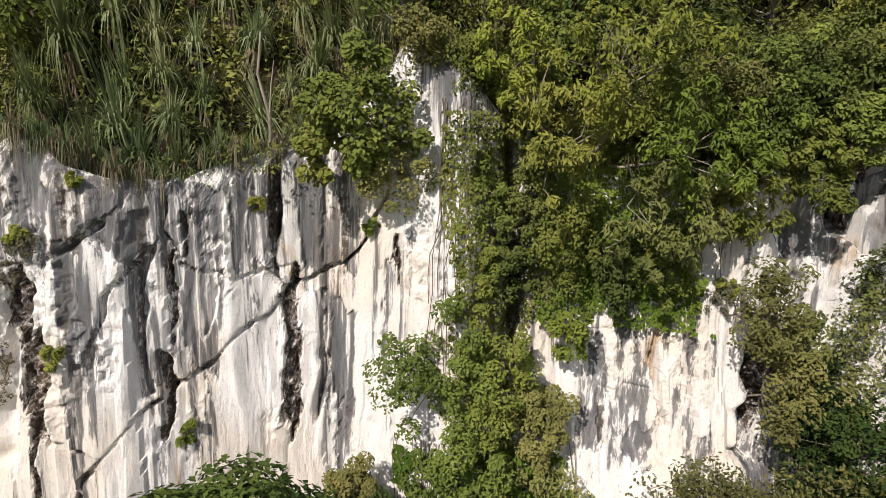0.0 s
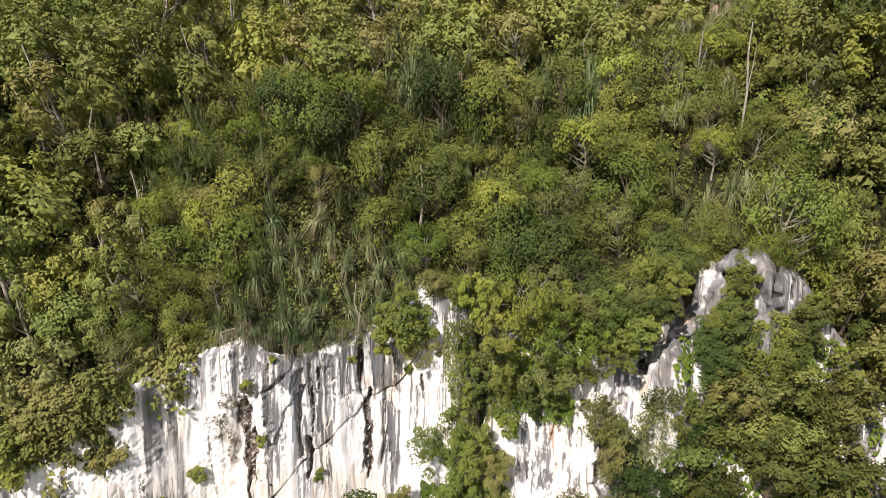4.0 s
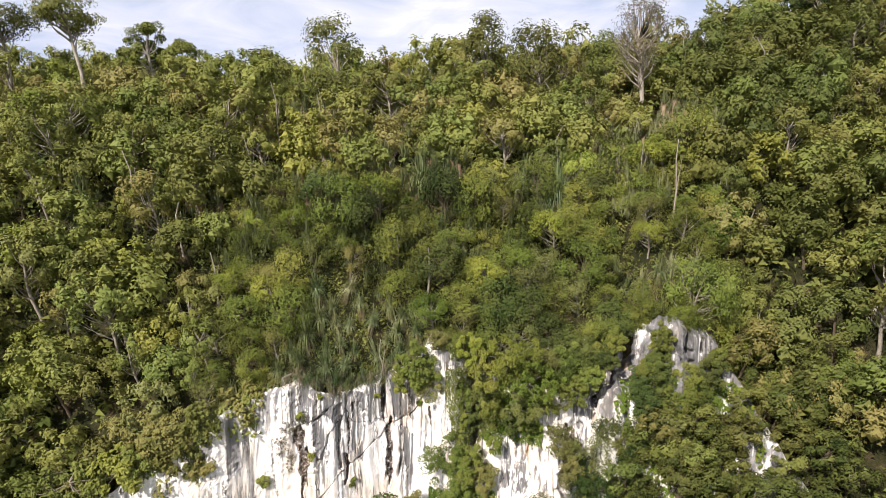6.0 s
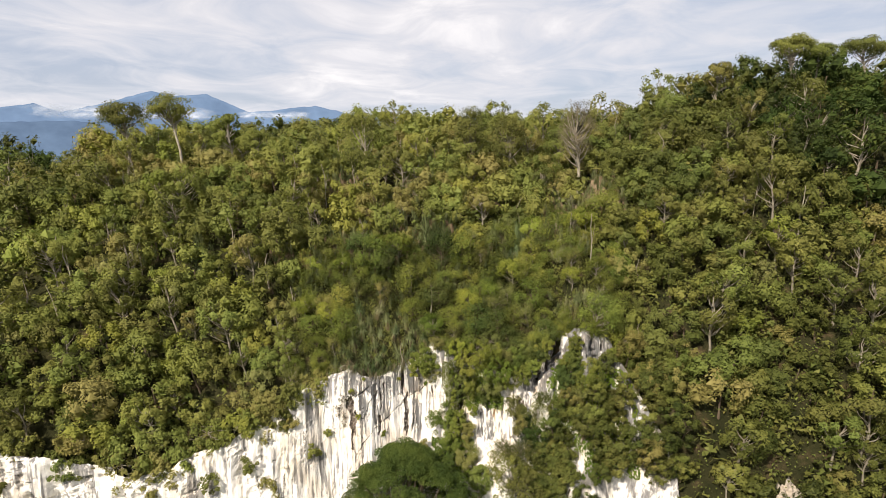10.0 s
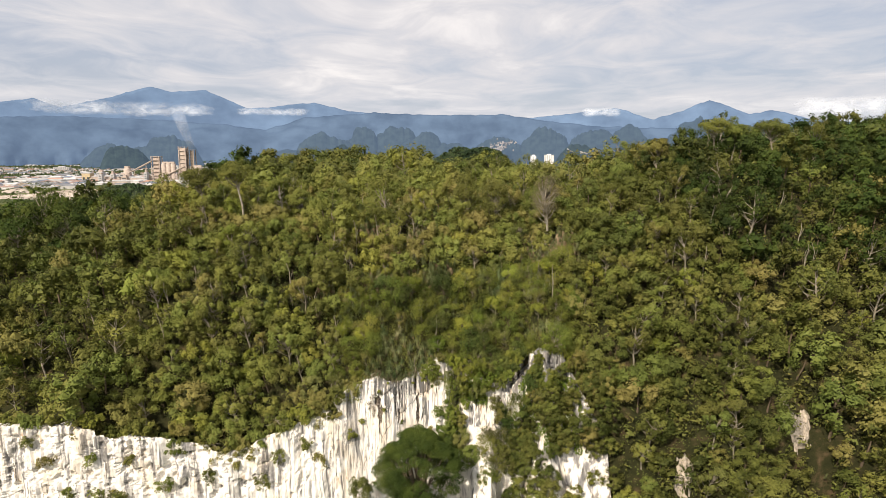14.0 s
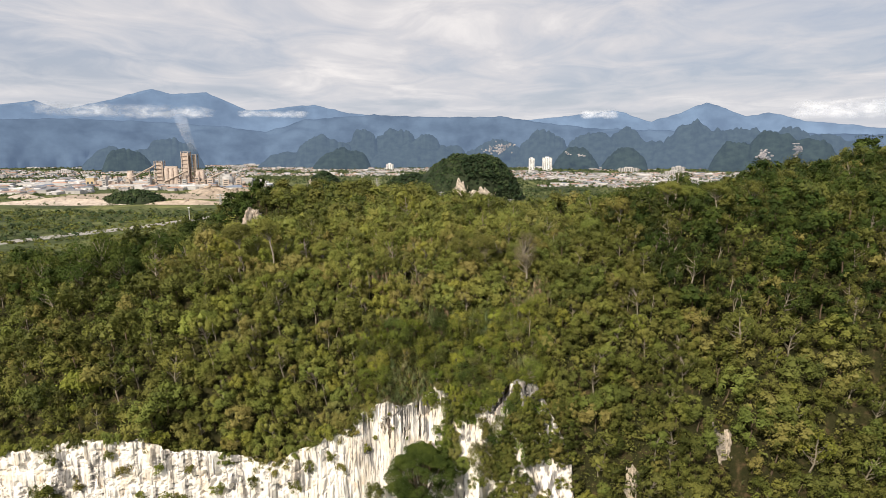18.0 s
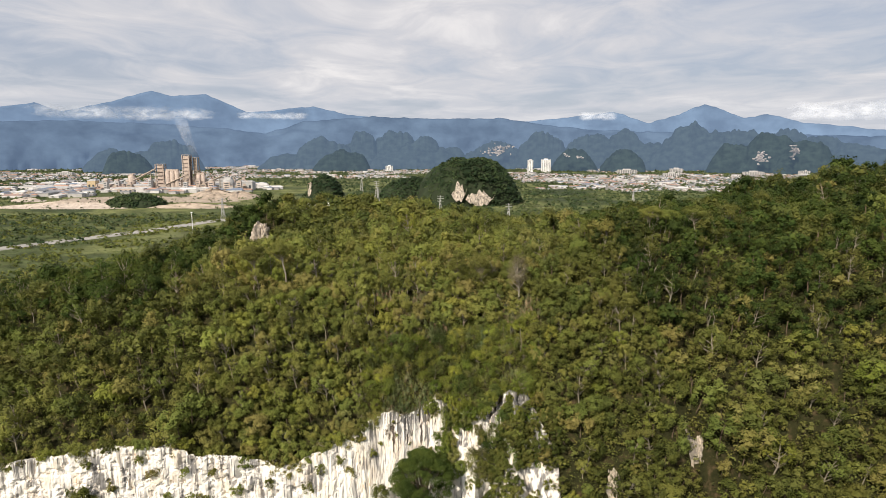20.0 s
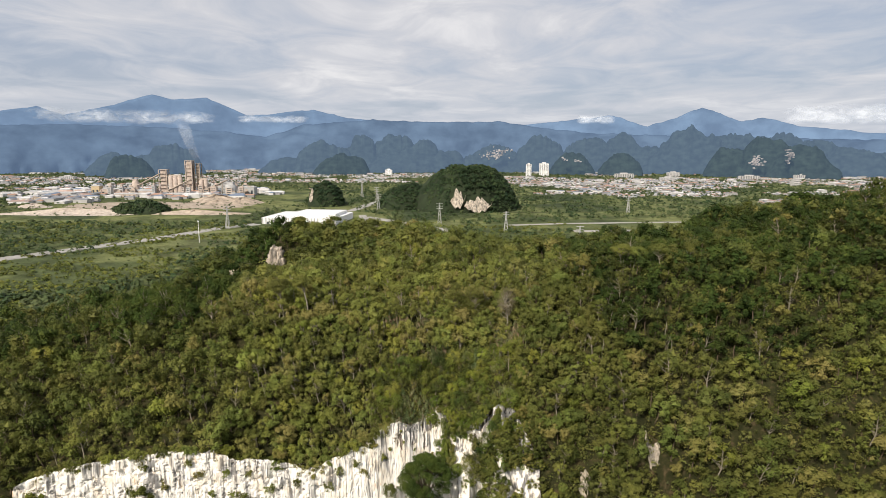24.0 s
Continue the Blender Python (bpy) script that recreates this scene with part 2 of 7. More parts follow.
    speck = calc(nt, "MULTIPLY", ramp(nt, grit, [(0.32, 0.60), (0.43, 1.0)]), ramp(nt, noise_of(nt, p, 26.0, 4, 0.7, 0.0, (1, 1, 0.35)), [(0.30, 0.70), (0.46, 1.0)]))
    col = mixed(nt, 1.0, col, speck, "MULTIPLY")
    nt.links.new(col, bs.inputs["Base Color"])
    h = calc(nt, "ADD", calc(nt, "MULTIPLY", grit, 0.7), calc(nt, "MULTIPLY", noise_of(nt, p, 3.2, 8, 0.75, 0.1, (1, 1, 0.22)), 1.0))
    bumped(nt, bs, h, 0.9, 0.10)
    return m


ROCK = rock_material()


def outcrop_material():
    """Weathered limestone among trees: grey, cream and rust, without drip streaks."""
    m, nt, bs = material("weathered_limestone", 0.9, 0.2)
    p = place_of(nt)
    n = noise_of(nt, p, 0.28, 6, 0.65, 0.3, (1, 1, 0.5))
    f = noise_of(nt, p, 3.0, 6, 0.7)
    col = ramp(nt, n, [(0.34, (0.13, 0.12, 0.10)), (0.45, (0.30, 0.27, 0.23)), (0.54, (0.50, 0.43, 0.35)), (0.66, (0.62, 0.56, 0.49))])
    nt.links.new(mixed(nt, 1.0, col, ramp(nt, f, [(0.34, 0.45), (0.55, 1.0)]), "MULTIPLY"), bs.inputs["Base Color"])
    bumped(nt, bs, f, 1.0, 0.2)
    return m


ROCK_GREY = outcrop_material()


def soil_material():
    m, nt, bs = material("forest_floor", 0.95, 0.1)
    p = place_of(nt)
    n = noise_of(nt, p, 0.5, 5, 0.6)
    f = noise_of(nt, p, 7, 5, 0.7)
    col = ramp(nt, n, [(0.3, (0.020, 0.024, 0.009)), (0.55, (0.042, 0.042, 0.017)), (0.75, (0.130, 0.090, 0.052))])
    nt.links.new(mixed(nt, 1.0, col, ramp(nt, f, [(0.3, 0.5), (0.6, 1.0)]), "MULTIPLY"), bs.inputs["Base Color"])
    bumped(nt, bs, f, 1.0, 0.2)
    return m


SOIL = soil_material()


def field_material():
    m, nt, bs = material("plain_fields", 0.95, 0.1)
    p = place_of(nt)
    big = noise_of(nt, p, 0.0045, 3, 0.5, 0.4)
    mid = noise_of(nt, p, 0.03, 4, 0.6)
    fine = noise_of(nt, p, 0.25, 5, 0.7)
    col = ramp(nt, big, [(0.34, (0.052, 0.070, 0.034)), (0.46, (0.088, 0.108, 0.044)), (0.55, (0.165, 0.182, 0.072)), (0.64, (0.116, 0.130, 0.058)), (0.72, (0.062, 0.080, 0.036))])
    col = mixed(nt, 1.0, col, ramp(nt, mid, [(0.32, 0.55), (0.6, 1.15)]), "MULTIPLY")
    col = mixed(nt, 1.0, col, ramp(nt, fine, [(0.3, 0.65), (0.62, 1.1)]), "MULTIPLY")
    nt.links.new(col, bs.inputs["Base Color"])
    bumped(nt, bs, fine, 1.0, 1.0)
    return m


FIELD = field_material()


def plain_material(name, color, vary=0.25, scale=0.4, rough=0.8, random_tint=0.0):
    m, nt, bs = material(name, rough, 0.25)
    p = place_of(nt)
    n = noise_of(nt, p, scale, 5, 0.65)
    col = mixed(nt, 1.0, color, ramp(nt, n, [(0.28, 1.0 - vary), (0.7, 1.0 + vary * 0.4)]), "MULTIPLY")
    if random_tint:
        geo = nt.nodes.new("ShaderNodeNewGeometry")
        col = mixed(nt, 1.0, col, ramp(nt, geo.outputs["Random Per Island"], [(0.0, 1.0 - random_tint), (1.0, 1.0)]), "MULTIPLY")
    nt.links.new(col, bs.inputs["Base Color"])
    return m


def distance_material(name, base, haze_glow, strength, scale):
    """A far range whose blue air haze is put into the surface as a glow of its own."""
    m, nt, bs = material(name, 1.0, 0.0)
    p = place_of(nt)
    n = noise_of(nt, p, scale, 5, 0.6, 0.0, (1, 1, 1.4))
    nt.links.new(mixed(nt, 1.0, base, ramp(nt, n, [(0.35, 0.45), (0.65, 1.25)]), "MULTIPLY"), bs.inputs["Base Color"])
    bs.inputs["Emission Color"].default_value = (*haze_glow, 1)
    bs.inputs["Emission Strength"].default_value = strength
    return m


# ---- geometry helpers ----
def hashed(ix, iy, seed):
    h = np.sin(ix * 127.1 + iy * 311.7 + seed * 74.7) * 43758.5453
    return h - np.floor(h)


def vnoise(x, y, seed=0):
    """Smooth value noise in 0..1 for arrays."""
    ix, iy = np.floor(x), np.floor(y)
    fx, fy = x - ix, y - iy
    fx, fy = fx * fx * (3 - 2 * fx), fy * fy * (3 - 2 * fy)
    a = hashed(ix, iy, seed) * (1 - fx) + hashed(ix + 1, iy, seed) * fx
    b = hashed(ix, iy + 1, seed) * (1 - fx) + hashed(ix + 1, iy + 1, seed) * fx
    return a * (1 - fy) + b * fy


def fbm(x, y, seed=0, octaves=4):
    out, amp, total = 0.0, 1.0, 0.0
    for k in range(octaves):
        out = out + amp * vnoise(x * 2**k, y * 2**k, seed + 17 * k)
        total += amp
        amp *= 0.5
    return out / total


def mesh_of(name, verts, faces, mat, smooth=False, tone=None):
    """A mesh from arrays of places and of faces of one size."""
    verts, faces = np.asarray(verts, np.float32), np.asarray(faces, np.int32)
    me = bpy.data.meshes.new(name)
    n, k = faces.shape
    me.vertices.add(len(verts))
    me.vertices.foreach_set("co", verts.ravel())
    me.loops.add(n * k)
    me.loops.foreach_set("vertex_index", faces.ravel())
    me.polygons.add(n)
    me.polygons.foreach_set("loop_start", np.arange(n, dtype=np.int32) * k)
    me.polygons.foreach_set("loop_total", np.full(n, k, np.int32))
    me.polygons.foreach_set("use_smooth", np.full(n, smooth))
    me.materials.append(mat)
    if tone is not None:
        me.attributes.new("tone", "FLOAT", "POINT").data.foreach_set("value", np.asarray(tone, np.float32))
    me.update(calc_edges=True)
    return me


def part(name, me, parent, label=""):
    ob = new(name, me)
    ob.parent = parent
    if label:
        tagged(ob, label)
    return ob


def grid_faces(rows, cols):
    i = np.arange((rows - 1) * (cols - 1))
    r, c = i // (cols - 1), i % (cols - 1)
    a = r * cols + c
    return np.stack([a, a + 1, a + cols + 1, a + cols], 1)


def unit(v):
    return v / np.maximum(np.linalg.norm(v, axis=-1, keepdims=True), 1e-9)


def leaf_cloud(rng, places, normals, length, width, hang=0.5):
    """One folded, pointed leaf at each place: four corners each."""
    n = len(places)
    length = length * rng.uniform(0.7, 1.3, (n, 1))
    width = width * rng.uniform(0.7, 1.3, (n, 1))
    normals = unit(normals)
    ax = unit(rng.normal(size=(n, 3)) + np.array([0, 0, -hang]))
    ax = unit(ax - normals * (ax * normals).sum(1, keepdims=True))
    side = np.cross(normals, ax)
    mid = places + normals * length * 0.10
    v = np.stack([places - ax * length * 0.5, mid + side * width * 0.5, places + ax * length * 0.5, mid - side * width * 0.5], 1).reshape(-1, 3)
    return v, np.arange(4 * n).reshape(-1, 4)


def chip_cloud(rng, places, normals, length, width, hang=0.5):
    """One three-cornered leaf spray at each place, for plants that stay farther off."""
    n = len(places)
    length = length * rng.uniform(0.7, 1.3, (n, 1))
    width = width * rng.uniform(0.7, 1.3, (n, 1))
    normals = unit(normals)
    ax = unit(rng.normal(size=(n, 3)) + np.array([0, 0, -hang]))
    ax = unit(ax - normals * (ax * normals).sum(1, keepdims=True))
    side = np.cross(normals, ax)
    base = places - ax * length * 0.4
    v = np.stack([base + side * width * 0.5, base - side * width * 0.5, places + ax * length * 0.6], 1).reshape(-1, 3)
    return v, np.arange(3 * n).reshape(-1, 3)


def tube(path, radii, sides=6):
    """A tapered tube along a path, with ends closed by a point."""
    path, radii = np.asarray(path, float), np.asarray(radii, float)
    ahead = unit(np.gradient(path, axis=0))
    ref = np.where(np.abs(ahead[:, 2:3]) > 0.9, [[1.0, 0, 0]], [[0, 0, 1.0]])
    u = unit(np.cross(ahead, ref))
    w = np.cross(ahead, u)
    ang = np.linspace(0, 2 * np.pi, sides, endpoint=False)
    ring = path[:, None] + radii[:, None, None] * (np.cos(ang)[None, :, None] * u[:, None] + np.sin(ang)[None, :, None] * w[:, None])
    f = []
    for r in range(len(path) - 1):
        for s in range(sides):
            a, b = r * sides + s, r * sides + (s + 1) % sides
            f.append((a, b, b + sides, a + sides))
    return ring.reshape(-1, 3), np.array(f)


def joined(pieces):
    vs, fs, n = [], [], 0
    for v, f in pieces:
        vs.append(v)
        fs.append(f + n)
        n += len(v)
    return np.concatenate(vs), np.concatenate(fs)


def heart_arrays(rng, centre, size, corners=3):
    """The dense inside of a clump of leaves: a small rough lump of triangles or of four-sided faces."""
    if corners == 4:
        v = np.array([(x, y, z) for z in (-1, 1) for y in (-1, 1) for x in (-1, 1)], float) * rng.uniform(0.45, 0.8, (8, 1))
        return v * np.asarray(size) + centre, np.array([(0, 2, 3, 1), (4, 5, 7, 6), (0, 1, 5, 4), (2, 6, 7, 3), (0, 4, 6, 2), (1, 3, 7, 5)])
    v = np.array([(1, 0, 0), (-1, 0, 0), (0, 1, 0), (0, -1, 0), (0, 0, 1), (0, 0, -1)], float) * rng.uniform(0.8, 1.2, (6, 1))
    f = np.array([(0, 2, 4), (2, 1, 4), (1, 3, 4), (3, 0, 4), (2, 0, 5), (1, 2, 5), (3, 1, 5), (0, 3, 5)])
    return v * np.asarray(size) + centre, f


def ball_points(rng, n, up=0.25):
    d = unit(rng.normal(size=(n, 3)) + np.array([0, 0, up]))
    return d


def tree_arrays(rng, height, spread, clumps, leaves, leaf, style="round", limbs=True, cloud=leaf_cloud, lump=(0.28, 0.50)):
    """A tree standing on the origin: (trunk arrays), (crown arrays). The crown is many clumps of leaves at the ends of limbs."""
    if style == "umbrella":
        low, high, flat = 0.72, 1.0, 0.30
    elif style == "tall":
        low, high, flat = 0.08, 1.0, 0.9
    elif style == "sparse":
        low, high, flat = 0.40, 1.0, 0.55
    else:
        low, high, flat = 0.03, 1.0, 0.62
    ch = height * (high - low)
    centre = np.array([0, 0, height * (low + high) / 2])
    pieces_t, pieces_c = [], []
    bend = rng.normal(0, 0.05 * height, 2)
    zs = np.linspace(-0.6, height * (low + 0.45 * (high - low)), 5)
    k = np.clip(zs / height, 0, 1)
    trunk = np.stack([bend[0] * k**1.6 + 0.04 * height * np.sin(k * 5 + bend[1]), bend[1] * k**1.6, zs], 1)
    r0 = 0.018 * height + 0.03
    pieces_t.append(tube(trunk, r0 * (1 - 0.6 * k) * np.where(zs < 0.2, 1.4, 1.0), 5))
    d = ball_points(rng, clumps, 0.35)
    rad = rng.uniform(0.55, 1.0, (clumps, 1)) ** 0.6
    cc = centre + d * rad * np.array([spread, spread, ch * 0.5])
    cc[:, :2] += bend
    size = spread * rng.uniform(*lump, clumps) * (0.75 if style == "sparse" else 1.0)
    for c, s in zip(cc, size):
        if limbs:
            h0 = min(max(c[2] - spread * rng.uniform(0.5, 1.0), height * low * 0.7), zs[-1])
            start = np.array([np.interp(h0, zs, trunk[:, j]) for j in range(3)])
            midp = start * 0.45 + c * 0.55 + np.array([0, 0, -0.10 * spread]) + rng.normal(0, 0.06 * spread, 3)
            pieces_t.append(tube([start, midp, c], [r0 * 0.42, r0 * 0.26, r0 * 0.08], 3))
        n = leaves
        dd = ball_points(rng, n, 0.35)
        rr = rng.uniform(0.3, 1.35, (n, 1)) ** 0.5
        shape = np.array([1, 1, 0.5 if style == "umbrella" else 1.05 if cloud is chip_cloud else 0.8])
        pos = c + dd * rr * s * shape
        whole = unit((c - centre) / np.array([spread, spread, ch * 0.5]) + np.array([0, 0, 0.15]))
        nrm = dd * 0.7 + whole * 0.65 + np.array([0, 0, 0.12]) + rng.normal(0, 0.30, (n, 3))
        if style not in ("sparse", "umbrella"):
            pieces_c.append(heart_arrays(rng, c, s * 0.62 * shape) if cloud is chip_cloud else heart_arrays(rng, c, s * 0.26 * shape, 4))
        pieces_c.append(cloud(rng, pos, nrm, leaf if cloud is leaf_cloud else leaf * 1.1, leaf * (0.52 if cloud is leaf_cloud else 0.72), 0.6 if cloud is leaf_cloud else 1.0))
    return joined(pieces_t), joined(pieces_c)


# ---- the hill ----
HX = [-260, -170, -100, -50, -20, 0, 20, 40, 65, 100, 125, 155, 220, 300]
H_FACE = [-8, -6, -4.5, -2, 1, 2, -1, -7, -8, -5, -4, -4, -4, -4]
H_LIP = [44, 52, 61, 61, 66, 69, 67, 62, 64, 68, 72, 78, 80, 58]
H_ROWS = {
    12: [50, 58, 68, 78, 82, 82, 86, 89, 88, 84, 88, 98, 98, 70],
    32: [54, 68, 79, 94.5, 93.5, 91.5, 92.5, 99, 105, 103, 103, 110, 117, 80],
    55: [54, 74, 86.5, 95, 95, 94, 94, 98, 105.5, 105, 105, 116, 132, 85],
    85: [50, 74, 86, 92, 97, 96.5, 95, 94, 100, 103, 104, 115, 132, 85],
    135: [38, 62, 78, 90, 97, 96, 91, 90, 94, 98, 102, 112, 118, 75],
    190: [24, 46, 105, 103, 98, 96, 90, 87, 88, 90, 92, 98, 100, 60],
    270: [5, 14, 44, 58, 60, 58, 50, 48, 48, 50, 55, 60, 60, 30],
}


def smooth_row(xs, values, x, width):
    return sum(np.interp(x + d * width, xs, values) for d in (-1, -0.5, 0, 0.5, 1)) / 5


def cliff_top(x):
    """Height of the cliff's upper edge."""
    return np.interp(x, [-130, -119, -104, -87, -79, -71, -66, -59, -54, -49, -45, -40, -35, -32, -27, -23, -19, -14, -12.2, -9.2, -5.2, -3.6, -2.2, -1.4, 0.2, 1.2, 3, 7, 9.4, 11, 13, 15, 17.5, 21, 22.5, 27], [48.7, 53.7, 58, 60.2, 62.3, 61.6, 62.1, 59.2, 59.6, 58.6, 57.6, 55.5, 56.8, 58.8, 60.3, 62.8, 66.3, 68.2, 69.0, 67.6, 68.6, 69.2, 70.6, 72.0, 71.4, 70.2, 68.6, 67.6, 68.3, 68.8, 71.4, 73.0, 74.0, 72.6, 70, 62])


def cliff_face(x):
    """How far back the cliff stands."""
    return np.interp(x, [-125, -93, -65, -49, -30, -19, -15, -12, -9.5, -6, -4, -1.5, 0.5, 2, 5, 9, 11.5, 13, 15, 17.8, 21, 27], [-4, -3.5, -4.5, -2.6, -1.5, -0.6, 1.2, 0.2, 0.4, 2.6, 3.2, 2.6, 1.6, 3.0, 2.6, 0.6, 1.2, -0.4, 1.0, -1.6, 0.8, -2.0])


def hill_point_rows(x):
    """The hill's section at x: lists of y and z from the foot of the cliff over the top to the back."""
    wall = np.clip((28 - x) / 5, 0, 1) * np.clip((x + 128) / 8, 0, 1)
    face = wall * cliff_face(x) + (1 - wall) * smooth_row(HX, H_FACE, x, 8)
    lip = wall * (cliff_top(x) - 0.5) + (1 - wall) * smooth_row(HX, H_LIP, x, 10)
    ys = [np.full_like(x, -95), np.full_like(x, -38), face - 7 + 3 * wall, face - 5 * (1 - wall) + 2.2 * wall, face + 1.3 * wall]
    zs = [np.full_like(x, -3), np.full_like(x, 22), np.full_like(x, 42), np.full_like(x, 48.0), lip]
    edge = np.clip((300 - np.abs(x)) / 60, 0, 1)
    for y, row in H_ROWS.items():
        ys.append(np.full_like(x, y))
        zs.append(smooth_row(HX, row, x, 10))
    ys.append(np.full_like(x, 390))
    zs.append(np.full_like(x, -3))
    zs = [z * edge - 3 * (1 - edge) for z in zs]
    return np.stack(ys), np.stack(zs)


def hill_sheet(x, steps=8):
    """Finely divided section lines along x: arrays of y and z, one row a step."""
    ys, zs = hill_point_rows(x)
    k = np.arange(len(ys))
    fine = np.linspace(0, len(ys) - 1, (len(ys) - 1) * steps + 1)
    Y = np.stack([np.interp(fine, k, ys[:, j]) for j in range(len(x))], 1)
    Z = np.stack([np.interp(fine, k, zs[:, j]) for j in range(len(x))], 1)
    # round the section off above the lip
    soft = fine > 4.6
    for _ in range(6):
        Zs = Z.copy()
        Zs[1:-1] = (Z[:-2] + 2 * Z[1:-1] + Z[2:]) / 4
        Z[soft] = Zs[soft]
    rough = np.clip((fine - 4.2) / 1.0, 0, 1)[:, None] + np.clip((x - 27) / 8, 0, 1)[None, :] * np.clip((fine - 1.5) / 1.0, 0, 1)[:, None]
    rough = np.clip(rough, 0, 1)
    xx = np.broadcast_to(x, Y.shape)
    Z = Z + rough * 3.6 * np.clip((np.abs(xx) - 8) / 14 + (Y - 8) / 20, 0, 1) * (np.abs(fbm(xx / 13 + 40, Y / 55, 13, 2) - 0.5) * 4 - 0.55)
    Z = Z + rough * 4.5 * (fbm(xx / 24, Y / 24, 3, 3) - 0.5) + rough * 1.6 * (fbm(xx / 6, Y / 6, 9, 3) - 0.5)
    return fine, Y, Z


hx = np.concatenate([np.arange(-300, -30, 4.0), np.arange(-30, 50, 2.0), np.arange(50, 320, 4.0)])
fine, HY, HZ = hill_sheet(hx)
HXX = np.broadcast_to(hx, HY.shape)
hv = np.stack([HXX, HY, HZ], -1).reshape(-1, 3)
hf = grid_faces(len(fine), len(hx))
hill = tagged(new("hill", mesh_of("hill", hv, hf, SOIL, True)), "steep limestone hill covered with jungle", "hill", kind="structure")

# ---- ground ----
rings = np.concatenate([[0], np.geomspace(60, 4950, 40)])
turns = np.linspace(0, 2 * np.pi, 97)
gx = (rings[:, None] * np.sin(turns)).ravel()
gy = (rings[:, None] * np.cos(turns)).ravel()
gz = 3.0 * (fbm(gx / 160, gy / 160, 5, 3) - 0.5) * np.clip(np.hypot(gx, gy) / 500, 0, 1)
ground = tagged(new("ground", mesh_of("ground", np.stack([gx, gy, gz], 1), grid_faces(len(rings), len(turns)), FIELD, True)), "flat green plain of fields and scrub", "ground", kind="structure")


# ---- the cliff ----
def along(x, z, pts):
    """Distance from places on the wall to a line of points, and the side on which they lie."""
    best, side = np.full(np.shape(x), 1e9), np.zeros(np.shape(x))
    for (x0, z0), (x1, z1) in zip(pts[:-1], pts[1:]):
        dx, dz = x1 - x0, z1 - z0
        k = np.clip(((x - x0) * dx + (z - z0) * dz) / (dx * dx + dz * dz), 0, 1)
        away = np.hypot(x - x0 - k * dx, z - z0 - k * dz)
        side = np.where(away < best, np.sign(dx * (z - z0) - dz * (x - x0)), side)
        best = np.minimum(best, away)
    return best, side


# lines of cracks: points, width, depth, and the side that steps back (0: neither)
CRACKS = [
    ([(-5.9, 64.8), (-5.3, 64.1), (-4.3, 64.6), (-3.4, 64.9), (-2.8, 65.7), (-1.9, 67.2)], 0.055, 0.45, -1),
    ([(-5.3, 64.1), (-5.8, 63.4), (-6.7, 62.8), (-7.5, 61.9), (-8.6, 61.3), (-9.4, 60.7), (-10.2, 59.7), (-11.2, 58.1)], 0.055, 0.45, 1),
    ([(-12.9, 64.9), (-12.6, 63.2), (-12.8, 61.6), (-12.9, 59.7)], 0.35, 0.7, 0),
    ([(-8.4, 67.2), (-8.5, 66.2), (-8.1, 65.1), (-6.9, 64.6), (-5.9, 64.8)], 0.05, 0.4, -1),
    ([(-5.5, 68.2), (-5.5, 66.4), (-5.8, 65.4)], 0.12, 0.6, 0),
    ([(-10.0, 66.5), (-10.6, 66.0), (-11.5, 65.4), (-12.5, 65.4)], 0.10, 0.6, 1),
    ([(-8.9, 65.6), (-9.2, 63.2), (-9.0, 61.4)], 0.14, 0.7, 0),
    ([(-8.9, 65.6), (-9.8, 64.5), (-10.4, 62.6)], 0.06, 0.4, 1),
    ([(-7.4, 65.4), (-7.3, 63.9), (-7.5, 63.0)], 0.09, 0.5, 0),
    ([(-4.2, 63.9), (-4.1, 61.5), (-4.4, 59.5)], 0.14, 0.5, 0),
    ([(-12.6, 61.0), (-11.4, 60.2), (-10.6, 59.9)], 0.05, 0.4, -1),
    ([(10.2, 66.5), (10.2, 64.0), (9.6, 61.5), (9.3, 59.5)], 0.50, 1.9, 0),
    ([(6.9, 63.6), (6.5, 62.0), (6.8, 60.2)], 0.07, 0.5, 0),
    ([(12.3, 66.6), (12.8, 67.6), (13.3, 68.6), (13.7, 69.8), (14.5, 70.7), (15.0, 71.8), (15.7, 72.7)], 0.62, 2.6, 0),
    ([(16.2, 74.0), (16.4, 72.0), (16.0, 70.4)], 0.14, 1.0, 1),
    ([(17.6, 74.2), (17.5, 72.3), (17.9, 71.0)], 0.10, 0.8, 0),
    ([(18.6, 73.6), (18.4, 72.0), (18.9, 70.6)], 0.22, 1.3, -1),
    ([(20.0, 73.2), (19.9, 71.4)], 0.16, 1.0, 0),
    ([(1.9, 69.0), (2.2, 65.0), (2.0, 61.0)], 0.40, 1.2, 0),
]


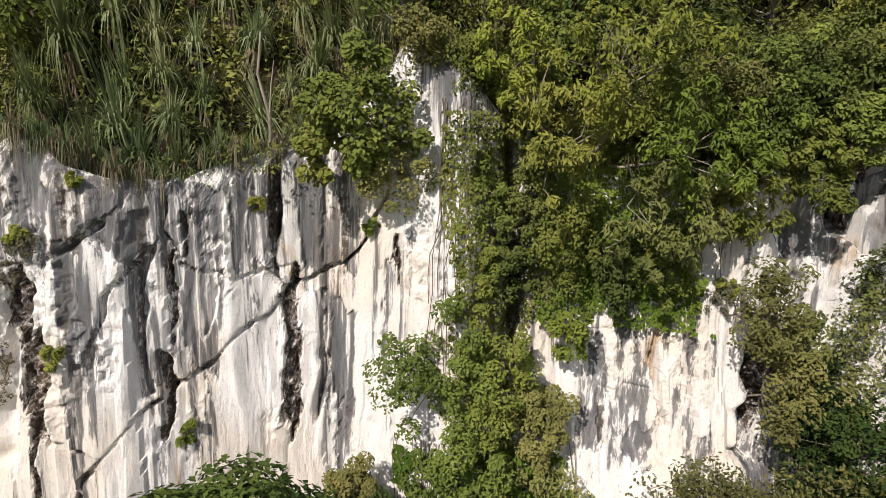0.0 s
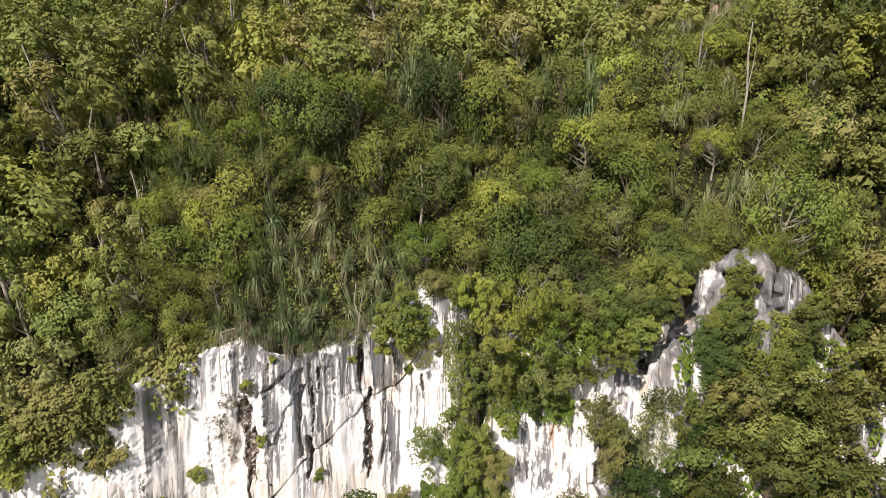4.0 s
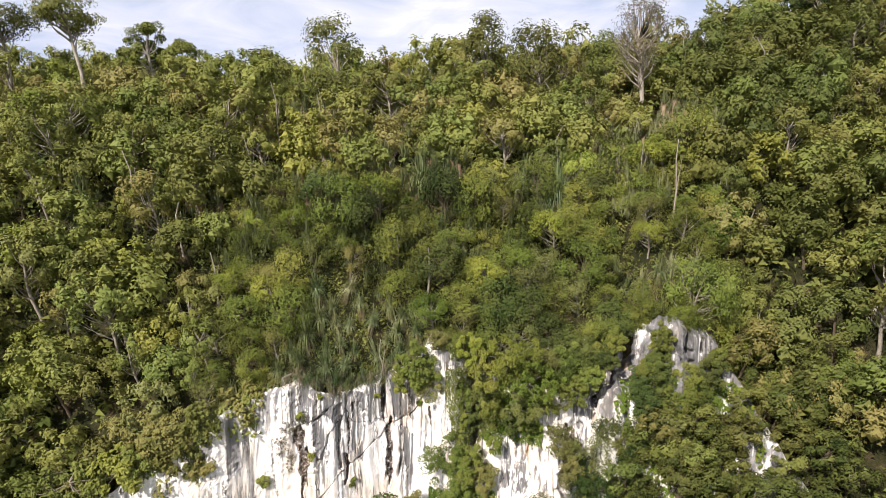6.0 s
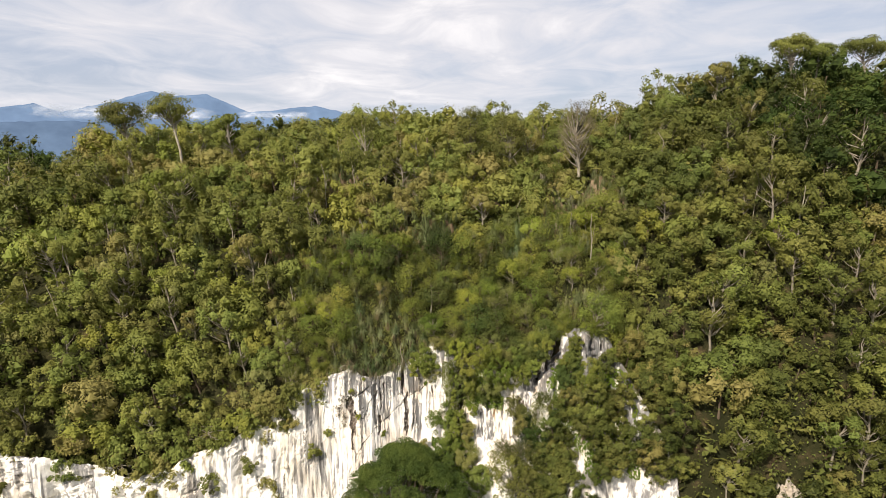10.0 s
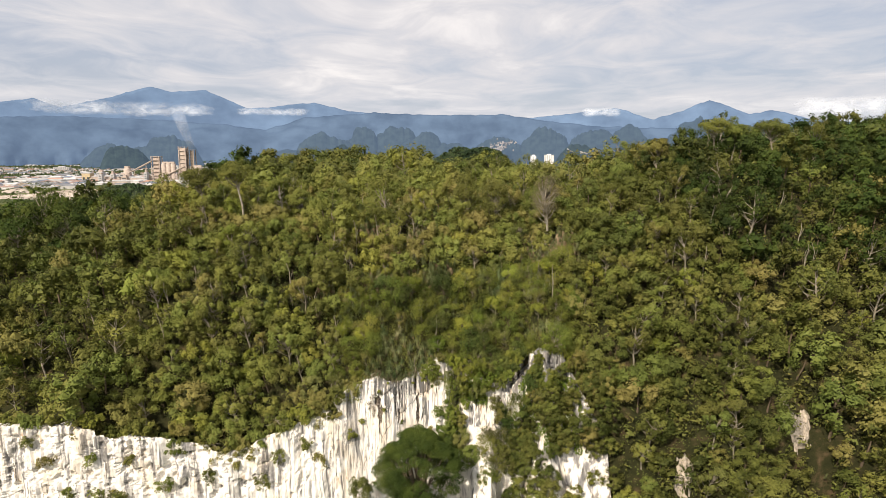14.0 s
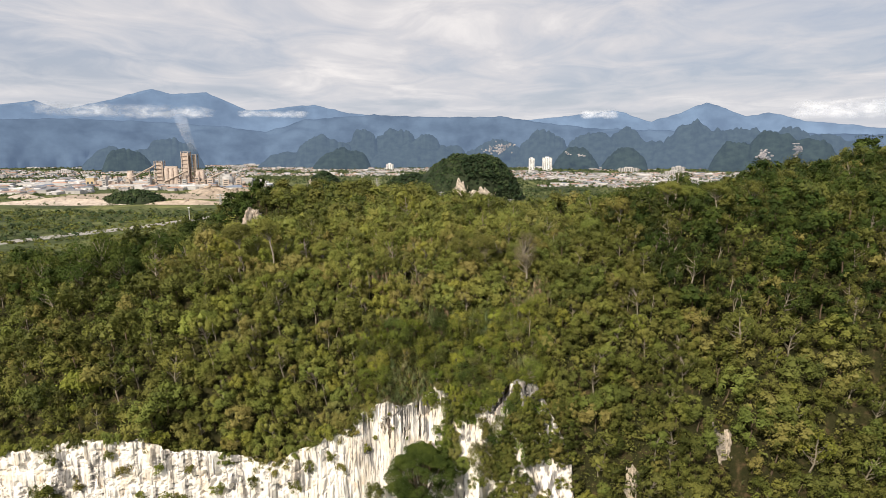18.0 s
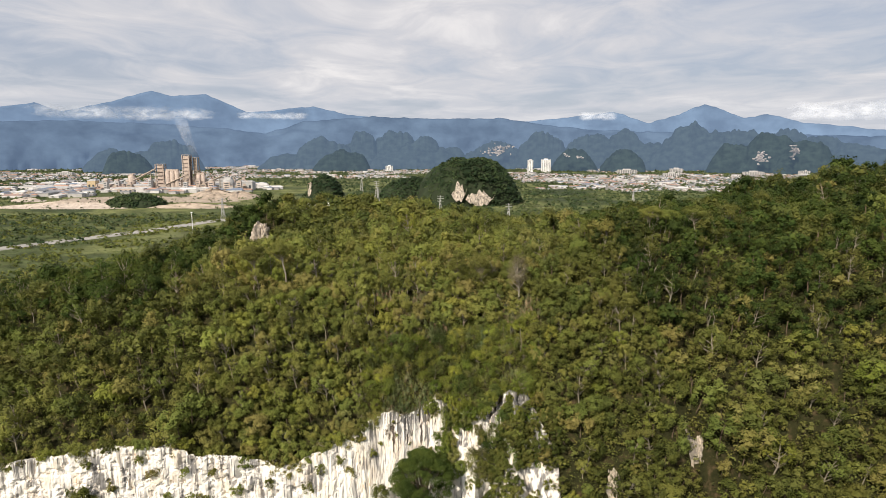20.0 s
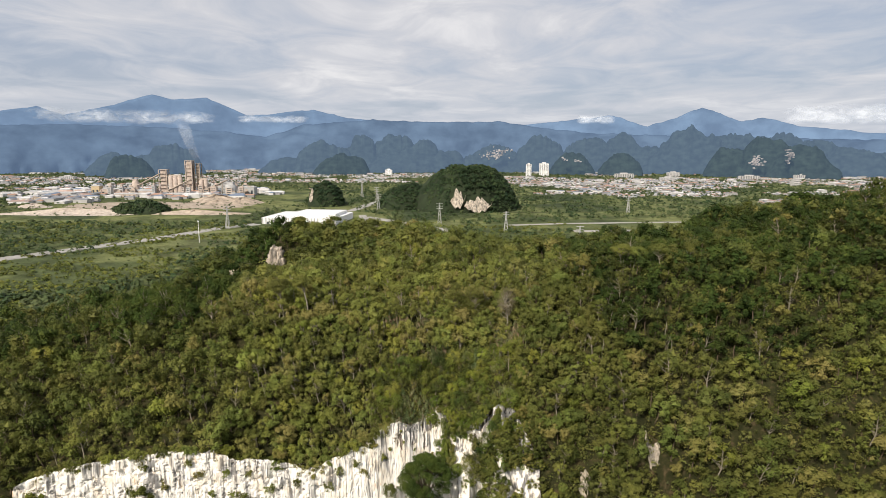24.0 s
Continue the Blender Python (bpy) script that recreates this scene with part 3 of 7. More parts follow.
# grey panels and dark gullies: middle, top, foot, half width
PANELS = [(-11.8, 69.2, 66.0, 0.36), (-9.9, 69.0, 65.9, 0.72), (-8.2, 68.4, 65.4, 0.40), (-7.5, 67.4, 61.5, 0.62), (-5.8, 68.8, 64.7, 0.58), (-4.5, 68.2, 64.4, 0.46), (-3.2, 68.6, 64.8, 0.46), (-8.1, 65.5, 62.6, 0.34), (-13.2, 63.6, 57.0, 0.60), (-3.5, 63.4, 58.0, 0.46), (4.7, 62.0, 58.6, 0.42), (7.2, 63.6, 59.6, 0.52), (11.2, 69.2, 65.6, 1.35), (-0.5, 72.8, 69.0, 0.60), (-6.6, 68.6, 64.6, 0.24), (-11.4, 67.8, 65.2, 0.26), (-9.1, 66.8, 65.1, 0.36), (-10.8, 65.7, 63.5, 0.30), (-2.0, 65.2, 61.6, 0.14), (-12.7, 69.0, 66.4, 0.30), (9.0, 66.0, 63.4, 0.26), (14.9, 73.4, 69.2, 0.6), (5.8, 65.0, 62.2, 0.3), (6.8, 60.0, 58.6, 1.2)]
# Rows at x 9.9 and 12 to 14 paint in recess and overhang shade.
GULLIES_AND_SHADE = [(-5.2, 64.4, 58.8, 0.32), (-11.9, 63.9, 60.2, 0.56), (-8.5, 63.0, 59.4, 0.24), (-12.3, 65.6, 63.4, 0.72), (-5.6, 68.2, 64.8, 0.20), (9.9, 64.8, 60.6, 0.62), (-7.9, 66.9, 65.6, 0.13), (-8.3, 65.9, 63.0, 0.17), (-1.7, 66.2, 64.2, 0.15), (2.1, 66.5, 61.5, 0.4), (-12.0, 60.6, 58.0, 0.2), (14.1, 72.6, 70.2, 0.5), (13.2, 71.0, 68.6, 0.5), (12.2, 69.2, 66.4, 0.5)]


def streaks(x, z, rows, fray):
    """How much of a place lies within upright streaks that taper to their foot and have ragged sides."""
    wx = x + fray * (fbm(x * 1.6, z * 0.8, 301, 4) - 0.5) + fray * 0.5 * (fbm(x * 6, z * 2.5, 305, 3) - 0.5)
    wz = z + 2.2 * (fbm(x * 2.2, z * 0.2, 303, 3) - 0.5)
    out = np.zeros(np.shape(x))
    for mid, top, foot, half in rows:
        k = np.clip((wz - foot) / (top - foot), 0, 1.0)
        inside = half * (0.35 + 0.65 * np.sqrt(k)) - np.abs(wx - mid)
        ends = np.minimum(wz - foot, top - wz)
        out = np.maximum(out, np.clip(0.5 + np.minimum(inside / 0.45, ends / 0.8), 0, 1))
    return out


def cliff_depth(x, z):
    """How far the wall's skin stands behind its mean face at (x, z)."""
    sway = 1.2 * (fbm(x / 7, z / 9, 21, 3) - 0.5)
    u = x + sway + 0.22 * (fbm(x / 0.9, z / 0.9, 23, 3) - 0.5)
    # the wall bulges and hollows in upright ribs
    far = np.clip((-x - 13) / 8, 0, 1)
    d = (1.0 + 0.9 * far) * (fbm(u / 2.6, z / 16, 31, 3) - 0.5)
    flute = np.abs(fbm(u / 0.75, z / 7, 41, 3) - 0.5) * 2
    d = d - (0.22 + 0.2 * far) * (1 - flute) ** 2
    # slabs of two sizes, split from each other by upright steps
    for wide, tall, amp, seed in ((1.75, 24.0, 0.20, 61), (0.62, 15.0, 0.09, 66)):
        col = np.floor(u / wide + 0.35 * vnoise(z / (tall * 0.6), u * 0 + seed, seed))
        shift = hashed(col, col * 0, seed)
        row = np.floor((z + 1.3 * (fbm(x / 1.2, z / 3, seed + 2, 3) - 0.5)) / tall + 7 * shift)
        d = d + amp * (hashed(col, row, seed + 1) - 0.5)
    d = d + 0.15 * (fbm(u / 0.28, z / 2.6, 51, 3) - 0.5)
    # pitted lower wall away from the smooth part
    pit = fbm(x / 1.3, z / 1.3, 71, 4)
    far = np.clip((-x - 18) / 10, 0, 1)
    d = d + far * 3.4 * np.clip(pit - 0.52, 0, 1) + (0.10 + 0.2 * far) * (pit - 0.5)
    if x.min() < 24 and x.max() > -20:
        wx = x + 0.30 * (fbm(x * 1.1, z * 1.1, 83, 4) - 0.5)
        wz = z + 0.30 * (fbm(x * 1.1, z * 1.1, 87, 4) - 0.5)
        for pts, wide, deep, back_side in CRACKS:
            far_off, side = along(wx, wz, pts)
            wob = 0.85 * wide * (0.5 + vnoise(x * 2.3, z * 2.3, 81))
            gap = np.clip(vnoise(x * 0.9 + 3, z * 0.9, 89) * 1.6, 0.25, 1)
            d = d + deep * gap * np.exp(-(far_off / wob) ** 2)
            if back_side:
                d = d + 0.12 * gap * (side == back_side) * np.exp(-(far_off / 0.8) ** 2)
        # knobbly, broken patches between the smooth panels
        gully = np.clip((streaks(x, z, GULLIES_AND_SHADE, 0.55) - 0.5) * 3, 0, 1)
        rugged = np.maximum(np.clip((fbm(u / 1.1, z / 2.6, 95, 3) - 0.53) * 6, 0, 1), gully * 2.0)
        d = d + 0.45 * gully + 0.10 * np.clip((streaks(x, z, PANELS, 0.5) - 0.45) * 8, 0, 1)
        d = d + rugged * 0.34 * (fbm(x / 0.22, z / 0.26, 97, 3) - 0.5)
    return d


def cliff_y(x, z):
    top = cliff_top(x)
    out = 0.42 * np.maximum(0, 67 - z) * np.clip((x - 12.5) / 3, 0, 1)
    # the smooth apron flares out towards its foot
    out = out + 0.10 * np.maximum(0, 64 - z) ** 1.4 * np.clip((x - 3) / 2, 0, 1) * np.clip((10 - x) / 2, 0, 1)
    return cliff_face(x) - out + 0.05 * (z - 66) + cliff_depth(x, z) - 0.6 + 0.9 * np.clip((z - top + 0.7) / 0.9, 0, 1) ** 2


def wall_sheet(x, zrel, foot):
    """Rows from the foot to the cliff's edge."""
    X = np.broadcast_to(x, (len(zrel), len(x)))
    top = cliff_top(x) + (0.5 + 1.9 * np.clip((x - 13) / 2, 0, 1)) * (fbm(x / 1.3, x * 0, 91, 3) - 0.5)
    Z = foot + (top - foot)[None, :] * zrel[:, None]
    Y = cliff_y(X, Z)
    return np.stack([X, Y, Z], -1)


cx = np.concatenate([np.arange(-124, -34, 0.42), np.arange(-34, -17, 0.2), np.arange(-17, 17, 0.072), np.arange(17, 28, 0.14)])
zrel = np.concatenate([np.linspace(0, 0.42, 34, endpoint=False), np.linspace(0.42, 1, 180)])
cw = wall_sheet(cx, zrel, 40.0)
cliff_mesh = mesh_of("cliff", cw.reshape(-1, 3), grid_faces(len(zrel), len(cx)), ROCK, False)
for key, value in (("skin", streaks(cw[..., 0], cw[..., 2], PANELS, 0.5)), ("gully", streaks(cw[..., 0], cw[..., 2], GULLIES_AND_SHADE, 0.55)), ("panelled", np.clip((15.0 - np.abs(cw[..., 0])) / 2.5, 0, 1))):
    cliff_mesh.attributes.new(key, "FLOAT", "POINT").data.foreach_set("value", value.astype(np.float32).ravel())
cliff = tagged(new("cliff", cliff_mesh), "white limestone cliff with grey drip streaks and dark cracks", "cliff", kind="structure")


def rock_patch(name, x0, x1, k0, k1, seed, label, stand_out=0.9):
    """Bare rock where the hill's own surface comes through the trees: a broken, fluted sheet over part of the slope."""
    n, m = 46, 60
    x = np.linspace(x0, x1, m)
    f2, Y, Z = hill_sheet(x)
    kk = np.linspace(k0, k1, n)
    Y = np.stack([np.interp(kk, f2, Y[:, j]) for j in range(m)], 1)
    Z = np.stack([np.interp(kk, f2, Z[:, j]) for j in range(m)], 1)
    X = np.broadcast_to(x, Y.shape)
    edge = np.minimum(np.minimum((X - x0), (x1 - X)) / (x1 - x0), (np.minimum(kk - k0, k1 - kk) / (k1 - k0))[:, None]) * 3
    push = stand_out * (np.clip(edge + 1.2 * (fbm(X / 1.5, Z / 1.5, seed + 8, 3) - 0.5), 0, 1) - 0.55) + 1.3 * (fbm(X / 1.1, Z / 4, seed, 3) - 0.5) + 0.7 * (fbm(X / 0.4, Z / 1.4, seed + 3, 3) - 0.5)
    v = np.stack([X, Y - push, Z + 0.3 * push], -1)
    return tagged(new(name, mesh_of(name, v.reshape(-1, 3), grid_faces(n, m), ROCK_GREY, False)), label, "rock", "outcrops on the slope")


def rock_lump(name, centre, size, seed, label, squeeze=1.0, mat=None):
    """A fluted outcrop of limestone, rounded and broken."""
    n, k = 64, 90
    th = np.linspace(0, np.pi, n)[:, None]
    ph = np.linspace(0, 2 * np.pi, k)[None, :]
    d = np.stack([np.sin(th) * np.cos(ph), np.sin(th) * np.sin(ph), np.cos(th) + 0 * ph], -1)
    c = np.asarray(centre, float)
    box = np.sign(d) * np.abs(d) ** 0.7
    px = box * np.asarray(size)
    wx, wz = px[..., 0] + c[0], px[..., 2] + c[2]
    w = np.sin(np.minimum(ph, 2 * np.pi - ph)) * np.ones_like(th)
    amp = 1 + squeeze * (0.30 * (fbm(wx / 1.6 + w, wz / 5, seed, 3) - 0.5) + 0.25 * (fbm(wx / 0.6 + w, wz / 2, seed + 5, 3) - 0.5))
    px = px * amp[..., None]
    return tagged(new(name, mesh_of(name, (px + c).reshape(-1, 3), grid_faces(n, k), mat or ROCK_GREY, False)), label, "rock", "outcrops on the slope", kind="")


# ---- forest ----
rng = np.random.default_rng(7)
quads = hv[hf]
hill_mid = quads.mean(1)


def ground_at(x, y):
    """Height of the hill above a place."""
    i = np.argmin(np.abs(hx - x))
    above = fine > 3.9
    return float(np.interp(y, HY[above, i], HZ[above, i]))


def slope_samples(count):
    """Random places on the hill, more where the camera passes, with the slope's normal."""
    a, b, c, d = (quads[:, j] for j in range(4))
    nrm = np.cross(c - a, d - b)
    area = np.linalg.norm(nrm, axis=1) / 2
    x, y, z = hill_mid.T
    ok = (y < 214) & (np.abs(x) < 0.74 * (y + 178) + 14) & (z > 12)
    row = np.repeat(np.arange(len(fine) - 1), len(hx) - 1)
    ok &= ~((x > -126) & (x < 26) & (row >= 16) & (row < 32)) & ~((y < -20) & (rng.random(len(y)) < 0.85))
    more = np.where((np.abs(x - 2) < 24) & (y < 16), 14, np.where((np.abs(x) < 50) & (y < 50), 6, np.where(y < 95, 2.5, 0.8)))
    w = np.where(ok, area * more, 0)
    pick = rng.choice(len(w), count, p=w / w.sum())
    u, v = rng.random((2, count, 1))
    p = (a[pick] * (1 - u) + b[pick] * u) * (1 - v) + (d[pick] * (1 - u) + c[pick] * u) * v
    return p, unit(nrm[pick])


def spaced(p, r):
    """Indices of places that keep the distance r from each other."""
    cells, out = {}, []
    around = [(i, j, k) for i in (-1, 0, 1) for j in (-1, 0, 1) for k in (-1, 0, 1)]
    keys = np.floor(p / r).astype(int)
    for i in range(len(p)):
        kx, ky, kz = keys[i]
        q = p[i]
        near = False
        for dx, dy, dz in around:
            for o in cells.get((kx + dx, ky + dy, kz + dz), ()):
                if (o[0] - q[0]) ** 2 + (o[1] - q[1]) ** 2 + (o[2] - q[2]) ** 2 < r * r:
                    near = True
                    break
            if near:
                break
        if not near:
            cells.setdefault((kx, ky, kz), []).append(q)
            out.append(i)
    return np.array(out)


sp, sn = slope_samples(60000)
near_zone = (np.abs(sp[:, 0] - 2) < 22) & (sp[:, 1] < 12) & (sp[:, 1] > -8) & (sp[:, 2] > 60)
mid_zone = (np.abs(sp[:, 0]) < 58) & (sp[:, 1] < 44) & (sp[:, 1] > -34) & ~near_zone
back = (sp[:, 1] > 95) | (sp[:, 1] < -34)
far_zone = ~near_zone & ~mid_zone & ~back
chosen = np.concatenate([np.flatnonzero(zone)[spaced(sp[zone], r)] for zone, r in ((near_zone, 2.0), (mid_zone, 2.85), (far_zone, 3.45), (back, 5.0))])
sp, sn, near_zone, mid_zone, back = sp[chosen], sn[chosen], near_zone[chosen], mid_zone[chosen], back[chosen]
STYLES = ["round", "tall", "round", "sparse", "round", "round", "tall"]


def make_tree(name, seed, height, spread, clumps, leaves, leaf, style, mat, bark=BARK):
    """A tree with its own trunk and crown, standing at the origin, to be copied."""
    r = np.random.default_rng(seed)
    t, c = tree_arrays(r, height, spread, clumps, leaves, leaf, style)
    ob = new(name)
    part("trunk", mesh_of("trunk", *t, bark, True), ob, "slender trunk with forked limbs")
    part("crown", mesh_of("crown", *c, mat), ob)
    return ob


def stand(p, n, scale, turn):
    """A pose for a plant on a slope, leaning out a little."""
    lean = Vector((n[0] * 0.35, n[1] * 0.35, 1)).normalized()
    q = Vector((0, 0, 1)).rotation_difference(lean)
    return Matrix.LocRotScale(Vector(p), q @ Euler((0, 0, turn)).to_quaternion(), None) @ Matrix.Diagonal((scale, scale, scale * rng.uniform(0.9, 1.15), 1))


LABELS = ["leafy green jungle tree rooted on the limestone slope", "dark-leaved jungle tree on the steep slope", "olive-green shrubby tree above the cliff", "bright yellow-green young tree on the slope"]
near_kinds, mid_kinds = [], []
for k in range(7):
    mat = [0, 2, 0, 3, 1, 0, 0][k]
    ob = make_tree("tree", 100 + k, [3.2, 4.2, 3.6, 4.4, 3.0, 3.4, 3.9][k], [1.7, 1.5, 1.9, 1.7, 1.7, 1.8, 1.5][k], 26, 100, [0.155, 0.14, 0.16, 0.19, 0.14, 0.135, 0.155][k], STYLES[k], NEAR_LEAF[mat], BARK if k % 2 else BARK_DARK)
    tagged(ob, LABELS[mat], "tree", "jungle trees on the hill")
    near_kinds.append(ob)
MID_STYLE = ["round", "tall", "round", "sparse", "round", "tall", "round", "round", "sparse"]
MID_H = [4.8, 6.2, 4.6, 6.5, 4.8, 5.8, 5.2, 4.4, 6.8]
MID_S = [2.5, 2.3, 2.8, 2.4, 2.5, 2.4, 2.7, 2.6, 2.4]
MID_LEAF = [0, 1, 2, 0, 3, 2, 0, 1, 0]
mid_arrays = [tree_arrays(np.random.default_rng(200 + k), MID_H[k], MID_S[k], 20, 74, 0.27, MID_STYLE[k], limbs=k in (3, 8), cloud=chip_cloud, lump=(0.22, 0.42)) for k in range(9)]
for k in range(9):
    ob = new("tree")
    part("trunk", mesh_of("trunk", *mid_arrays[k][0], BARK if k in (3, 8) else BARK_DARK, True), ob, "slender trunk with forked limbs")
    part("crown", mesh_of("crown", *mid_arrays[k][1], LEAF[MID_LEAF[k]], False, np.full(len(mid_arrays[k][1][0]), 0.22 + 0.03 * k)), ob)
    tagged(ob, LABELS[MID_LEAF[k]], "tree", "jungle trees on the hill")
    mid_kinds.append(ob)

used = set()


def put(kinds, k, p, n, scale):
    src = kinds[k]
    m = stand(p, n, scale, rng.uniform(0, 6.28))
    if (id(kinds), k) in used:
        return copy_thing(src, m)
    used.add((id(kinds), k))
    src.matrix_basis = m
    return src


PINES = [(-12.6, 2.2), (-11.9, 3.2), (-10.9, 1.6), (-10.2, 2.4), (-9.6, 1.7), (-9.0, 2.6), (-8.4, 1.9), (-11.2, 4.4), (-9.8, 4.6), (-7.4, 2.6), (-8.2, 4.0), (-13.4, 3.4), (-14.6, 2.6), (-16, 3.4), (-4.9, 4.2), (-4.2, 4.9), (-3.4, 5.0), (-2.6, 4.4), (-3.9, 6.2), (-5.6, 5.2), (-1.8, 5.4), (-7.0, 5.4), (-18.5, 1.6), (-17.5, 0.9), (-6.2, 7.4), (8.4, 10.5), (9.4, 11.2), (10.3, 10.9), (8.9, 12.6), (10.9, 12.8), (7.9, 13.6), (9.8, 14.4), (6.7, 12.2), (-1.5, 11.4), (-0.4, 12.2), (0.8, 11.6), (1.7, 12.8), (-2.4, 12.8), (0.3, 14.0), (2.8, 14.2), (16, 3.2), (17.4, 2.9), (18.6, 3.3), (19.9, 3.6), (15, 4.2), (-34.4, 11), (-33.4, 12), (-35.6, 12.4), (-31, 9.4), (-10.4, 3.4), (-9.2, 3.6), (-8.8, 5.2), (-10.4, 5.6), (-7.8, 6.2), (-6.6, 6.2), (-5.2, 6.6), (-4.6, 5.6), (-12.2, 4.6), (-3.0, 6.6), (-9.2, 6.6), (-11.6, 6.2), (-6.0, 4.4)]
clear = np.array(PINES)


def pine_patch(x, y):
    """Where the screw pines crowd out the trees."""
    if not (-26 < x < 26 and 7 < y < 40):
        return 0.0
    return float(fbm(np.array([x / 5.5]), np.array([y / 4.5]), 37, 2)[0])


# clear ground before the outcrops: place and radius
CLEARINGS = [(59.5, -6, 3.4), (59.5, -9, 3.4), (40.4, -8, 3.4), (24, -4, 3.2), (30, -6, 3.2), (-86, 146, 7.0), (-85, 138, 6.0), (-104, 136, 6.5), (-102, 128, 5.5)]
order = np.argsort(np.hypot(sp[:, 0], sp[:, 1] + 20))
made, mid_made, stuff_list = 0, 0, []
for i in order:
    p, n = sp[i] - np.array([0, 0, 0.15]), sn[i]
    gap = np.hypot(clear[:, 0] - p[0], clear[:, 1] - p[1]).min()
    if (near_zone[i] and gap < 0.95) or (mid_zone[i] and gap < 1.3):
        continue
    if -14.6 < p[0] < -7.6 and p[1] < 4.3 and rng.random() < 0.85:
        continue
    if any(math.hypot(p[0] - a, p[1] - b) < c for a, b, c in CLEARINGS):
        continue
    if mid_zone[i] and pine_patch(p[0], p[1]) > 0.55 and rng.random() < 0.6:
        continue
    if near_zone[i] and made < 215:
        put(near_kinds, int(rng.integers(len(near_kinds))), p, n, rng.uniform(0.75, 1.3))
        made += 1
    elif mid_zone[i] and mid_made < 150:
        put(mid_kinds, int(rng.integers(len(mid_kinds))), p, n, rng.uniform(0.65, 1.15))
        mid_made += 1
    else:
        stuff_list.append(i)

# the rest of the jungle, farther from the camera, joined by the colour of its leaves
far_kinds = []
for k in range(8):
    r = np.random.default_rng(300 + k)
    far_kinds.append(tree_arrays(r, [6.0, 7.5, 5.5, 7.5, 6.5, 7.2, 6.0, 8.5][k], [2.8, 2.4, 3.1, 2.6, 3.0, 2.6, 3.3, 2.4][k], 15, 44, 0.36, ["round", "tall", "round", "sparse", "round", "tall", "round", "tall"][k], limbs=k == 3, cloud=chip_cloud, lump=(0.26, 0.46)))
big_kinds = []
for k in range(4):
    r = np.random.default_rng(340 + k)
    big_kinds.append(tree_arrays(r, [7, 8, 6.5, 7.5][k], [4.0, 3.7, 4.4, 4.0][k], 14, 26, 0.68, "round", limbs=False, cloud=chip_cloud, lump=(0.28, 0.48)))


def placed(arr, p, turn, scale, n):
    v, f = arr
    c, s = math.cos(turn), math.sin(turn)
    v = v * scale
    q = np.stack([v[:, 0] * c - v[:, 1] * s, v[:, 0] * s + v[:, 1] * c, v[:, 2]], 1)
    q[:, :2] += q[:, 2:3] * n[:2] * 0.3
    return q + p, f


trunk_parts, crowns, tones = ([], []), ([], [], [], [], []), ([], [], [], [], [])
for i in stuff_list:
    pool = mid_arrays if (mid_zone[i] or near_zone[i]) else big_kinds if back[i] else far_kinds
    k = int(rng.integers(len(pool)))
    # Shade on the flanks and far slopes is put into leaf colour and tone.
    shade_toned = sp[i, 0] > 24 or sp[i, 0] < -62 or sp[i, 1] > 75
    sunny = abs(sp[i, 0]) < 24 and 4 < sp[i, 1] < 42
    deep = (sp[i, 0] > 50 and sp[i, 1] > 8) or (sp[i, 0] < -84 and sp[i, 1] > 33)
    mat = 4 if deep and rng.random() < 0.55 else int(rng.choice(4, p=[0.08, 0.90, 0.02, 0.0] if deep else [0.26, 0.62, 0.09, 0.03] if shade_toned else [0.58, 0.14, 0.18, 0.10] if sunny else [0.52, 0.20, 0.16, 0.12]))
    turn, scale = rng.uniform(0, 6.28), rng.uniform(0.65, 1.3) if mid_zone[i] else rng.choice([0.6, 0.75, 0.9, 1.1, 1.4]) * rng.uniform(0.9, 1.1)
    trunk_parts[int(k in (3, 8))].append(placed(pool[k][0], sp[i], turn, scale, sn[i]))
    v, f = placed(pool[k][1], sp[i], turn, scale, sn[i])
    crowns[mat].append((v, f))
    tones[mat].append(np.full(len(v), rng.uniform(-0.40, 0.0) if deep else rng.uniform(-0.22, 0.14) if shade_toned else rng.uniform(0.14, 0.62) if sunny else rng.uniform(0.04, 0.48)))
# the wooded foot of the hill below the cliff
for _ in range(620):
    x, y = rng.uniform(-190, 190), rng.uniform(-92, -14)
    if abs(x) < 12 and y > -30:
        continue
    k = int(rng.integers(len(big_kinds)))
    i = int(np.argmin(np.abs(hx - x)))
    p = np.array([x, y, float(np.interp(y, HY[: 3 * 8, i], HZ[: 3 * 8, i])) - 0.3])
    turn, scale = rng.uniform(0, 6.28), rng.uniform(0.7, 1.2)
    trunk_parts[0].append(placed(big_kinds[k][0], p, turn, scale, np.zeros(3)))
    v, f = placed(big_kinds[k][1], p, turn, scale, np.zeros(3))
    crowns[k % 2].append((v, f))
    tones[k % 2].append(np.full(len(v), rng.uniform(-0.05, 0.3)))
forest = tagged(new("forest"), "dense green jungle covering the limestone hill", "forest", kind="stuff")
for pieces, bark in zip(trunk_parts, (BARK_DARK, BARK)):
    part("trunks", mesh_of("trunks", *joined(pieces), bark, True), forest, "tree trunks")
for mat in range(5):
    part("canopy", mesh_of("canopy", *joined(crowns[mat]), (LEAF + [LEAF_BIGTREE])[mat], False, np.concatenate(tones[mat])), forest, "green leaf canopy")


